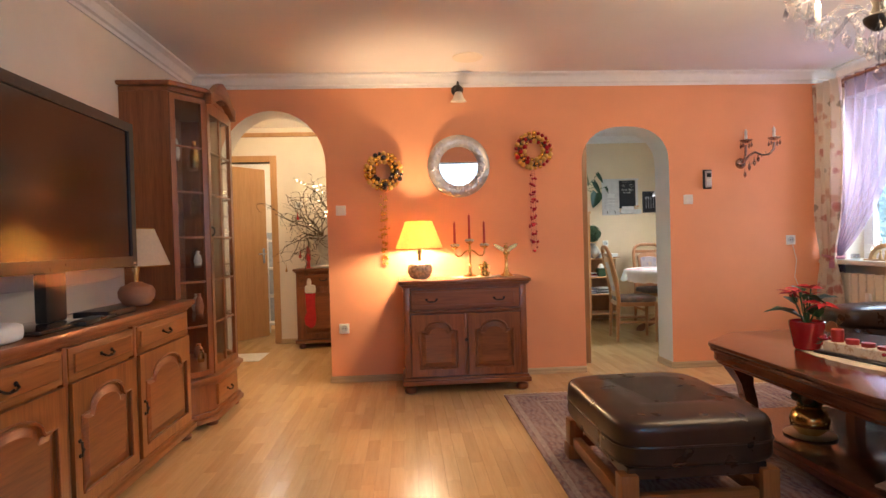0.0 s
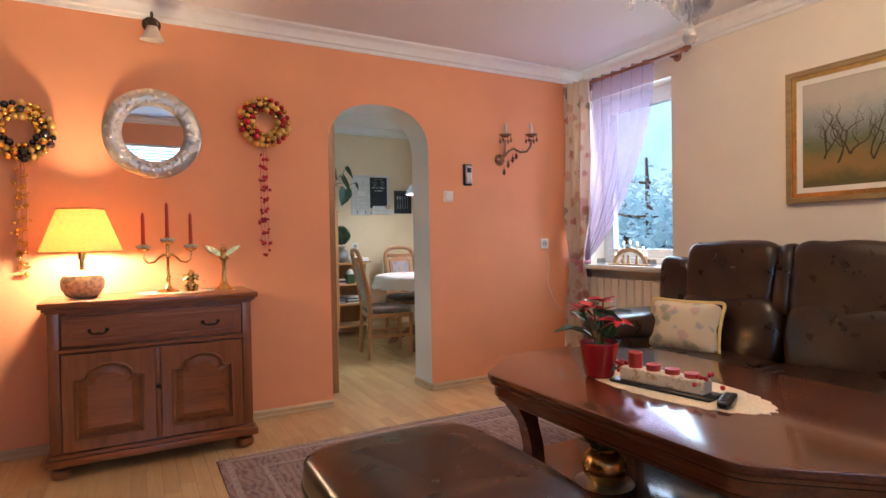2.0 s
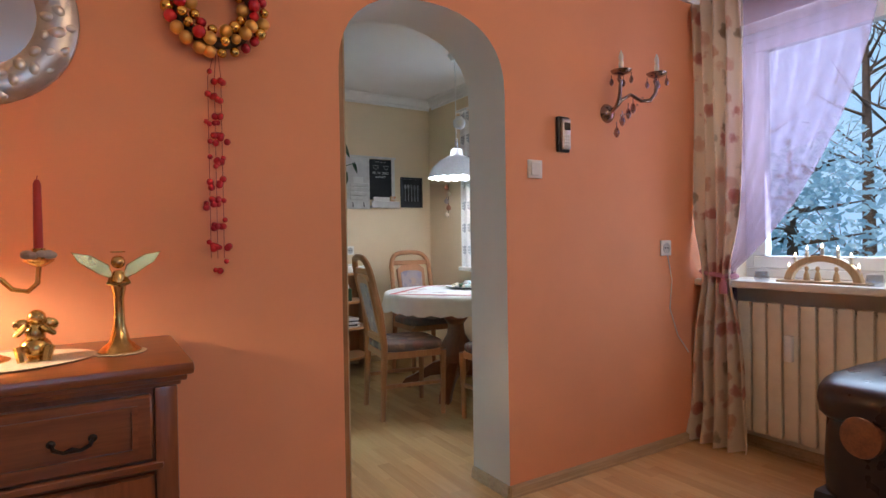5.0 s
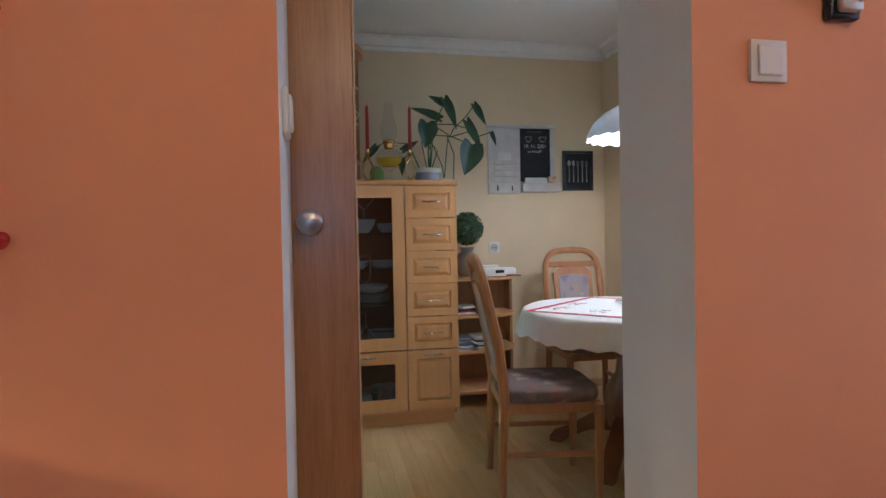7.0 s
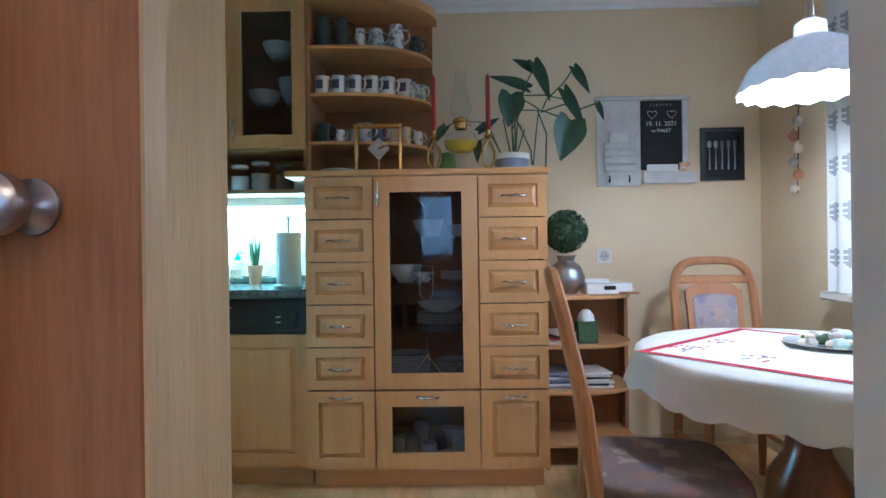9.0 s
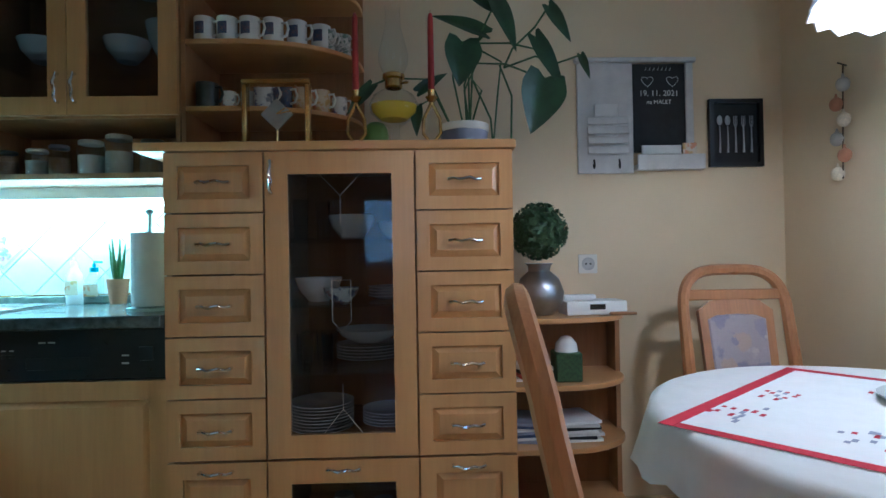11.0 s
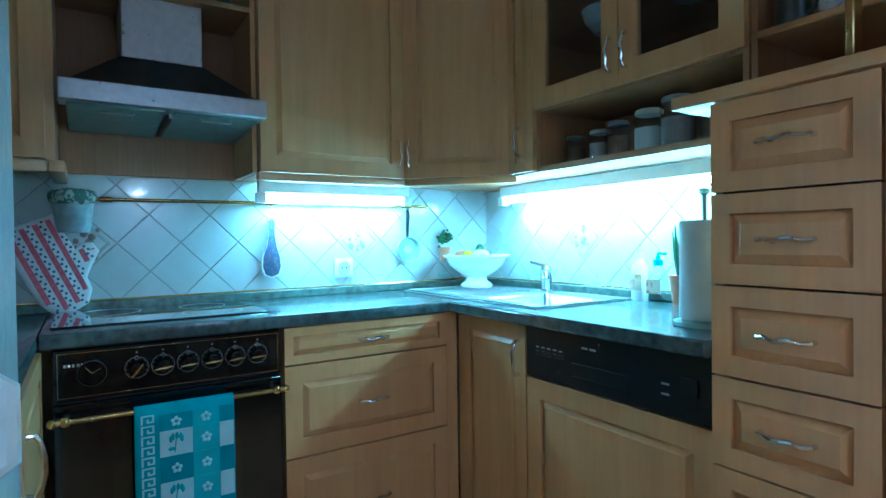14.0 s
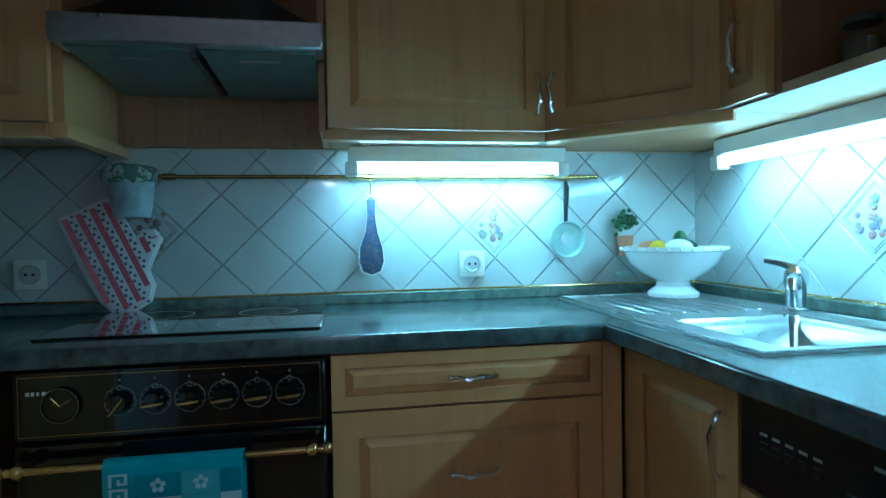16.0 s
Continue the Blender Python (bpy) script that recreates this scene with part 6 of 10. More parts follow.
hall_door()
setting("trim_hall", B(HALLW, KWEST - 0.12, HALLN - 0.03, HALLN - 0.001, 2.42, 2.47, bev=0.008), "doorwood", "wooden moulding below the hall ceiling")
sp = thing("recessed_spot", (-0.95, 6.35, CEIL - 0.012), "lit recessed ceiling spot in the hall", "lamp")
bm = bmesh.new()
lathe(bm, [(0.035, 0.004), (0.05, 0), (0.05, 0.011), (0.035, 0.011)], 24)
part("trim_ring", bm, "chrome", sp)
bm = bmesh.new()
lathe(bm, [(0, 0.005), (0.036, 0.005), (0.036, 0.011), (0, 0.011)], 20)
part("lens", bm, glow("spot_lens", (1.0, 0.85, 0.6), 12), sp, "glowing lens")


def hall_cabinet():
    t = thing("hall_cabinet", (-0.93, 6.93, 0), "small dark oak hall cabinet with moulded top", "cabinet")
    w, d = 0.60, 0.40
    part("body", B(0, w, 0.01, d, 0.10, 0.84, bev=0.003), "rusticv", t)
    moulded_top(t, "top", 0, w, 0, d, 0.84, 0.045, "rustic", 0.03)
    bm = bmesh.new()
    box(bm, -0.02, w + 0.02, -0.025, d, 0.06, 0.10, bev=0.01, seg=2)
    part("plinth", bm, "rustic", t)
    for x in (0.05, w - 0.05):
        for y in (0.04, d - 0.05):
            bun_foot(t, x, y, 0.06, 0.04)
    part("drawer", B(0.04, w - 0.04, -0.01, 0.02, 0.70, 0.82, bev=0.005), "rustic", t)
    bow_handle(t, w / 2, 0.765, -0.012)
    panel_door(t, "door", 0.04, w - 0.04, 0.12, 0.68, "rustic", "rusticv", 0.06)


hall_cabinet()
bm = bmesh.new()
prism(bm, [(-0.055, 0.16), (0.055, 0.17), (0.05, 0.02), (0.058, -0.12), (0.045, -0.20), (0.0, -0.23), (-0.06, -0.19), (-0.075, -0.12), (-0.045, -0.05)], -0.012, 0.012, "y", bev=0.01, seg=2)
st = thing("christmas_stocking", (-0.77, 6.895, 0.46), "red felt stocking with white cuff hanging on the cabinet", "stocking")
part("sock", bm, "stocking", st)
bm = bmesh.new()
superball(bm, (0, 0, 0.20), (0.06, 0.02, 0.05), 0.6, 20, 10, 0.006, 1, 30)
superball(bm, (-0.01, 0, 0.27), (0.025, 0.016, 0.05), 0.8, 14, 8)
part("cuff", bm, "fleece", st, "white fleece cuff")


def twig_vase():
    t = thing("twig_arrangement", (-0.62, 7.10, 0.885), "bare twigs with fairy lights in a stone vase", "dried arrangement")
    bm = bmesh.new()
    lathe(bm, [(0, 0), (0.07, 0), (0.09, 0.02), (0.06, 0.12), (0.10, 0.24), (0.13, 0.30), (0.12, 0.36), (0.10, 0.36), (0.10, 0.30), (0, 0.2)], 24)
    part("vase", bm, "stone", t)
    rng = random.Random(17)
    bm, lights = bmesh.new(), []
    def twig(p, d, ln, r, depth):
        pts, q = [tuple(p)], Vector(p)
        for k in range(5):
            d = (d + Vector((rng.uniform(-0.9, 0.9), rng.uniform(-0.6, 0.6), rng.uniform(-0.6, 0.45)))).normalized()
            q = q + d * ln / 5
            q.x, q.y = min(q.x, 0.40), min(q.y, 0.22)
            pts.append(tuple(q))
        tube(bm, pts, [r, r * 0.85, r * 0.7, r * 0.6, r * 0.5, r * 0.4], 5)
        for k in (2, 3, 4, 5):
            if depth < 2 and rng.random() < 0.42:
                lights.append(pts[k])
        if depth:
            for k in range(3):
                twig(pts[2 + k], (d + Vector((rng.uniform(-0.9, 0.9), rng.uniform(-0.5, 0.5), rng.uniform(-0.3, 0.6)))).normalized(), ln * 0.6, r * 0.6, depth - 1)
    for k in range(20):
        a = rng.uniform(0, math.tau)
        twig((0.03 * math.cos(a), 0.03 * math.sin(a), 0.3), Vector((-0.42 + 0.5 * math.cos(a), 0.3 * math.sin(a), 1)).normalized(), rng.uniform(0.50, 0.72), 0.008, 2)
    part("twig", bm, "twig", t)
    b2 = bmesh.new()
    ball(b2, (0, 0, 0), 0.008, 8, 6)
    me = finish(b2, "fairy_light", "dotglow")
    for p in lights[:60]:
        o = new("fairy_light", me)
        o.parent = t
        o.location = p
    for k in range(12):
        p = rng.choice(lights)
        b3 = bmesh.new()
        lathe(b3, [(0, 0), (0.014, 0.01), (0.012, 0.03), (0.004, 0.05), (0.002, 0.09), (0, 0.09)], 8)
        part("ornament", b3, ("stocking", "lace", "brass")[k % 3], t, "hanging ornament", (p[0], p[1], p[2] - 0.09))


twig_vase()
bm = bmesh.new()
lathe(bm, [(0, 0), (0.035, 0), (0.035, 0.01), (0.02, 0.015), (0.016, 0.08), (0.026, 0.10), (0.024, 0.15), (0.012, 0.165), (0.02, 0.18), (0.022, 0.2), (0.017, 0.21), (0.015, 0.25), (0, 0.252)], 14)
solid("nutcracker_figurine", bm, "stocking", (-0.80, 7.02, 0.885), "red wooden nutcracker figurine on the hall cabinet", "figurine")
bm = bmesh.new()
superball(bm, (0, 0, 0.02), (0.15, 0.11, 0.022), 0.7, 30, 8, 0.012, 3, 20)
solid("fleece_mat", bm, "fleece", (-0.66, 7.10, 0.883), "white fleece mat under the vase", "mat")
socket(pose(-0.95, HALLN, 1.62), "white wall socket beside the hall door")


def wire_shelf():
    t = thing("bathroom_rack", (-1.40, 8.15, 0), "white wire bathroom rack with four shelves", "rack")
    for x in (-0.14, 0.14):
        for y in (-0.1, 0.1):
            bm = bmesh.new()
            tube(bm, [(x, y, 0), (x, y, 1.25)], 0.008, 8)
            part("post", bm, "whiteplastic", t)
    for z in (0.12, 0.48, 0.84, 1.2):
        bm = bmesh.new()
        box(bm, -0.14, 0.14, -0.1, 0.1, z, z + 0.03, bev=0.006)
        part("shelf", bm, "whiteplastic", t)


wire_shelf()
setting("trim_threshold", B(-1.55, -1.20, 6.35, 6.75, 0.0, 0.008, bev=0.003), "fleece", "small white bath mat")


# ---- sliding kitchen door ----
def sliding_door():
    t = tagged(new("door_2"), "oak veneered sliding door pushed open behind the wall", "", "", "structure")
    part("door_leaf", B(1.12, 1.936, BACK + 0.012, BACK + 0.052, 0.008, 2.16, bev=0.003), "oak", t)
    part("leaf_edge", B(1.936, 1.940, BACK + 0.013, BACK + 0.051, 0.008, 2.16), "palewood", t, "pale wood edge strip")
    bm = bmesh.new()
    lathe(bm, [(0, 0.058), (0.018, 0.058), (0.026, 0.052), (0.027, 0.040), (0.018, 0.032), (0.014, 0.02), (0.020, 0.008), (0.026, 0.004), (0.026, 0), (0, 0)], 24, (1.838, BACK + 0.012, 1.152), Matrix.Rotation(math.pi / 2, 4, "X"))
    part("door_handle", bm, "pewterknob", t, "round brushed metal knob")
    part("rail", B(0.9, 2.75, BACK + 0.008, BACK + 0.058, 2.17, 2.21), "chrome", t)


sliding_door()


# ---- kitchen ----
MAT.update({
    "beech": wood("beech_front", (0.59, 0.295, 0.110), (0.69, 0.37, 0.152), 0.30, 0.7, "z", 0.25, streak=0.09),
    "beechx": wood("beech_front_cross", (0.59, 0.295, 0.110), (0.69, 0.37, 0.152), 0.30, 0.7, "x", 0.25, streak=0.09),
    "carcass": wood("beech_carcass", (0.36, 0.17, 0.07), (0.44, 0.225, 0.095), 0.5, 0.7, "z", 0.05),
    "worktop": plain("green_grey_worktop", (0.075, 0.095, 0.092), 0.22, var=0.5, scale=26, coat=0.25),
    "upstand": plain("green_marbled_upstand", (0.12, 0.15, 0.125), 0.3, var=0.5, scale=30),
    "oven": plain("black_enamel", (0.004, 0.004, 0.005), 0.10, var=0.1, bumps=0.0, coat=0.5),
    "panelblack": plain("satin_black_panel", (0.006, 0.007, 0.010), 0.30, var=0.15),
    "hob": plain("black_ceramic_glass", (0.006, 0.007, 0.008), 0.05, var=0.1, bumps=0.0, coat=0.8),
    "steel": plain("brushed_steel", (0.55, 0.56, 0.57), 0.30, 1.0, 0.08, scale=40),
    "fridge": plain("white_enamel", (0.80, 0.82, 0.82), 0.22, var=0.02, coat=0.3),
    "tile": plain("white_glazed_tile", (0.57, 0.59, 0.58), 0.16, var=0.06, scale=8, coat=0.4),
    "grout": plain("grey_grout", (0.40, 0.40, 0.38), 0.9),
    "china": plain("white_china", (0.80, 0.80, 0.78), 0.15, var=0.03, coat=0.5),
    "bluechina": blotch("blue_print_china", (0.78, 0.78, 0.77), [(0.05, 0.08, 0.25), (0.35, 0.08, 0.08), (0.10, 0.12, 0.20)], 0.2, 26, 0.5),
    "darkmug": plain("dark_stoneware", (0.05, 0.06, 0.05), 0.3, var=0.3),
    "orangemug": blotch("orange_print_china", (0.75, 0.62, 0.45), [(0.70, 0.20, 0.04), (0.65, 0.35, 0.05)], 0.2, 22, 0.6),
    "oil": plain("yellow_lamp_oil", (0.62, 0.42, 0.03), 0.1, var=0.05),
    "box": plain("boxwood_green", (0.03, 0.07, 0.025), 0.6, var=0.5, scale=80),
    "pewter": plain("hammered_pewter", (0.40, 0.41, 0.43), 0.33, 1.0, 0.15, bumps=0.4, fine=60),
    "cloth": plain("white_tablecloth", (0.82, 0.81, 0.78), 0.9, var=0.03, fine=500, bumps=0.2),
    "redband": plain("red_cloth_band", (0.50, 0.02, 0.04), 0.9, var=0.1),
    "chairwood": wood("chair_beech", (0.42, 0.17, 0.07), (0.55, 0.26, 0.11), 0.33, 1.1, "z", 0.25),
    "seat": blotch("brown_patterned_velour", (0.13, 0.075, 0.06), [(0.25, 0.14, 0.09), (0.10, 0.09, 0.12), (0.20, 0.07, 0.05), (0.30, 0.24, 0.18)], 0.85, 13, 0.55),
    "seatback": blotch("mauve_patterned_cloth", (0.42, 0.34, 0.36), [(0.60, 0.52, 0.48), (0.22, 0.20, 0.30), (0.52, 0.36, 0.26), (0.30, 0.26, 0.34)], 0.85, 15, 0.55),
    "checks": plain("white_cotton", (0.80, 0.80, 0.78), 0.9, var=0.03),
    "greycheck": plain("grey_print", (0.40, 0.42, 0.44), 0.9, var=0.1),
    "paper": plain("paper", (0.78, 0.77, 0.74), 0.8, var=0.05),
    "chalk": plain("chalkboard", (0.018, 0.02, 0.022), 0.75, var=0.2),
    "distress": plain("distressed_white_wood", (0.66, 0.64, 0.62), 0.7, var=0.12, scale=12),
    "bluepot": plain("grey_blue_pot", (0.26, 0.28, 0.36), 0.5),
    "bigleaf": plain("philodendron_leaf", (0.022, 0.065, 0.025), 0.33, var=0.35, scale=14),
    "mitt": plain("white_cotton_mitt", (0.78, 0.76, 0.76), 0.9, var=0.05, bumps=0.4, fine=90),
    "mittred": plain("rose_stripe", (0.62, 0.14, 0.18), 0.9, var=0.2, scale=90),
    "midteal": plain("mid_teal_cloth", (0.10, 0.42, 0.48), 0.9, var=0.1, fine=400, bumps=0.3),
    "deepteal": plain("deep_teal_cloth", (0.03, 0.24, 0.30), 0.9, var=0.1, fine=400, bumps=0.3),
    "teal": plain("teal_cloth", (0.05, 0.33, 0.39), 0.9, var=0.1, fine=400, bumps=0.3),
    "palecloth": plain("pale_blue_cloth", (0.50, 0.66, 0.70), 0.9, var=0.08, fine=400, bumps=0.3),
    "navy": blotch("navy_painted_ceramic", (0.02, 0.05, 0.14), [(0.30, 0.10, 0.05), (0.04, 0.10, 0.25), (0.28, 0.22, 0.10)], 0.25, 60, 0.4),
    "greenpot": blotch("green_white_pot", (0.70, 0.70, 0.66), [(0.03, 0.14, 0.09), (0.05, 0.10, 0.09)], 0.3, 40, 0.55),
    "sage": plain("sage_enamel", (0.45, 0.58, 0.55), 0.3),
    "tubeglow": glow("fluorescent_tube", TUBE, 48.0),
    "bulbglow": glow("pendant_bulb_glass", (0.93, 0.97, 1.0), 20.0),
    "porcelain": translucent("white_porcelain_shade", (0.80, 0.83, 0.88), 0.16, 0.25),
    "printgrey": plain("printed_scale", (0.30, 0.29, 0.25), 0.5),
    "darkchrome": plain("dark_chrome", (0.22, 0.22, 0.22), 0.2, 1.0),
    "spice": plain("spice", (0.20, 0.12, 0.06), 0.8, var=0.4),
    "clearbottle": glassy("clear_plastic", (0.93, 0.96, 0.97), edge=0.8, face=0.07),
    "lampglass": glassy("clear_lamp_glass", (0.96, 0.97, 0.97), edge=0.6, face=0.035),
    "doorglass": glassy("smoked_door_glass", (0.80, 0.85, 0.90), edge=0.5, face=0.025),
})


def chrome_handle(parent, x, z, y=0.0, w=0.10, upright=False, mat="chrome"):
    """A slender bowed handle with a thicker grip and flared ends."""
    bm = bmesh.new()
    tube(bm, [(-w / 2, 0, 0), (-w / 2, -0.014, 0), (-w * 0.36, -0.022, 0.003), (-w * 0.15, -0.026, -0.003), (w * 0.15, -0.027, 0.003), (w * 0.36, -0.022, -0.002), (w / 2, -0.014, 0), (w / 2, 0, 0)], [0.006, 0.0055, 0.0045, 0.006, 0.006, 0.0045, 0.0055, 0.006], 8)
    m = Matrix.Translation((x, y, z)) @ (Matrix.Rotation(math.pi / 2, 4, "Y") if upright else Matrix())
    return part("handle", bm, mat, parent, "bowed chrome handle", m)


def front(parent, name, x0, x1, z0, z1, y=0.0, rail=0.045, glass=False, mat="beech", field=True):
    """A framed beech front that faces -y, with a sunk bevelled panel or a pane."""
    bm = bmesh.new()
    o, i = rect(x0, x1, z0, z1), rect(x0 + rail, x1 - rail, z0 + rail, z1 - rail)
    ring(bm, o, i, y - 0.020, y)
    f = part(name, bm, mat, parent)
    if glass:
        p = part("pane", B(i[0][0] - 0.003, i[1][0] + 0.003, y - 0.012, y - 0.008, i[0][1] - 0.003, i[2][1] + 0.003), "doorglass", f, "faintly smoked glass pane")
        p.visible_shadow = False
        return f
    bm = bmesh.new()
    a, b = scaled(i, 0.0), scaled(i, min(0.022, (z1 - z0 - 2 * rail) * 0.28))
    va = [bm.verts.new((px, y - 0.008 if field else y - 0.019, pz)) for px, pz in a]
    vb = [bm.verts.new((px, y - 0.019 if field else y - 0.008, pz)) for px, pz in b]
    for k in range(4):
        bm.faces.new((va[k], va[(k + 1) % 4], vb[(k + 1) % 4], vb[k]))
    bm.faces.new(vb)
    bmesh.ops.recalc_face_normals(bm, faces=bm.faces)
    for fc in bm.faces:
        if fc.normal.y > 0.5:
            fc.normal_flip()
    part("panel", bm, mat, f, sharp=5)
    return f


def tall_cabinet():
    t = thing("dresser_cabinet", (1.53, 7.70, 0), "beech dresser cabinet with drawers and a glazed door", "cabinet")
    w, d = 1.11, 0.59
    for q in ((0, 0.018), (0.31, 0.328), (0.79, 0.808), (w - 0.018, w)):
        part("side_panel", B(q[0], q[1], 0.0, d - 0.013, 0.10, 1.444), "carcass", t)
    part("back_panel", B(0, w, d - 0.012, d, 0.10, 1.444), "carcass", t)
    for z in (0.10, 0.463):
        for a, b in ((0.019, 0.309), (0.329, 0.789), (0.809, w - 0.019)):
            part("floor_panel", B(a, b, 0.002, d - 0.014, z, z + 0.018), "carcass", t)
    part("plinth", B(0.02, w - 0.02, 0.05, 0.07, 0, 0.10), "beechx", t)
    part("top", B(-0.09, w + 0.012, -0.03, d, 1.445, 1.475, bev=0.008, seg=2), "beechx", t)
    for x0, x1 in ((0.002, 0.312), (0.798, w - 0.002)):
        for k in range(5):
            z1 = 1.442 - k * 0.1955
            f = front(t, "drawer", x0, x1, z1 - 0.1905, z1, 0.0, 0.042)
            chrome_handle(f, (x0 + x1) / 2, z1 - 0.096, -0.019)
        f = front(t, "door", x0, x1, 0.105, 0.461, 0.0, 0.05)
        chrome_handle(f, (x0 + x1) / 2, 0.435, -0.020)
    f = front(t, "glass_door", 0.318, 0.792, 0.470, 1.442, 0.0, 0.072, glass=True)
    chrome_handle(f, 0.34, 1.36, -0.020, 0.10, True)
    bm = bmesh.new()
    for pts in (((0.555, 0.70), (0.555, 0.62), (0.495, 0.545)), ((0.555, 0.62), (0.615, 0.545)), ((0.555, 1.21), (0.555, 1.30), (0.49, 1.37)), ((0.555, 1.30), (0.62, 1.37)), ((0.525, 1.03), (0.585, 1.03), (0.585, 0.90), (0.555, 0.865), (0.525, 0.90), (0.525, 1.03))):
        tube(bm, [(x, -0.013, z) for x, z in pts], 0.0012, 4)
    part("etched_line", bm, "frost", f, "etched lines on the glass")
    f = front(t, "glass_door", 0.318, 0.792, 0.105, 0.461, 0.0, 0.072, glass=True)
    chrome_handle(f, 0.555, 0.435, -0.020)
    for z in (0.72, 0.94, 1.16):
        part("shelf", B(0.33, 0.788, 0.03, d - 0.02, z, z + 0.008), "glass", t, "glass shelf")


tall_cabinet()


def plates(x, y, z, n, r, mat="china", name="plate_stack"):
    bm = bmesh.new()
    prof = []
    for k in range(n):
        zz = k * 0.011
        prof += [(r * 0.6, zz), (r, zz + 0.012), (r, zz + 0.015), (r * 0.93, zz + 0.012)]
    prof = [(0, 0)] + prof + [(0, n * 0.011)]
    lathe(bm, prof, 26)
    solid(name, bm, mat, (x, y, z), "stack of white china plates behind glass", "plates", "china in the dresser")


def bowl(x, y, z, r, h, mat="china", label="white china bowl behind glass", name="bowl"):
    bm = bmesh.new()
    lathe(bm, [(0, 0), (r * 0.45, 0), (r * 0.5, h * 0.08), (r * 0.85, h * 0.5), (r, h), (r - 0.004, h), (r * 0.8, h * 0.5), (0, h * 0.12)], 26)
    solid(name, bm, mat, (x, y, z), label, "bowl")


def drinking_glass(x, y, z, h=0.11, r=0.032):
    bm = bmesh.new()
    lathe(bm, [(0, 0), (r * 0.8, 0), (r, h), (r - 0.002, h), (r * 0.78, 0.006), (0, 0.006)], 16)
    solid("drinking_glass", bm, "lampglass", (x, y, z), "clear drinking glass behind cabinet glass", "glass", "glasses in the dresser")


plates(1.97, 7.95, 0.483, 9, 0.115)
plates(2.21, 8.0, 0.483, 5, 0.10)
plates(2.14, 7.98, 0.728, 5, 0.12)
bowl(2.14, 7.98, 0.79, 0.12, 0.05)
for k in range(4):
    drinking_glass(1.93 + 0.07 * (k % 2), 7.86 + 0.09 * (k // 2), 0.728)
bowl(1.97, 7.92, 0.948, 0.085, 0.085)
bowl(2.06, 7.85, 0.948, 0.062, 0.05, "bluechina", "white bowl with blue rim behind glass")
plates(2.22, 7.97, 0.948, 4, 0.08)
bowl(2.09, 7.93, 1.168, 0.085, 0.085)
bowl(2.24, 7.95, 1.168, 0.06, 0.06)
for k in range(3):
    drinking_glass(1.92 + 0.06 * k, 7.87 + 0.1 * (k % 2), 1.168, 0.14, 0.028)
rng = random.Random(77)
for k in range(9):
    bm = bmesh.new()
    h, r = rng.uniform(0.05, 0.13), rng.uniform(0.03, 0.05)
    lathe(bm, [(0, 0), (r, 0), (r, h * 0.85), (r * 0.8, h * 0.9), (r * 0.85, h), (0, h)], 14)
    solid("storage_jar", bm, rng.choice(("paper", "spice", "stone", "darkmug", "stone")), (1.93 + 0.05 * k, 7.80 + 0.12 * (k % 3), 0.119), "small storage jar behind the lower glass door", "jar", "jars in the dresser")


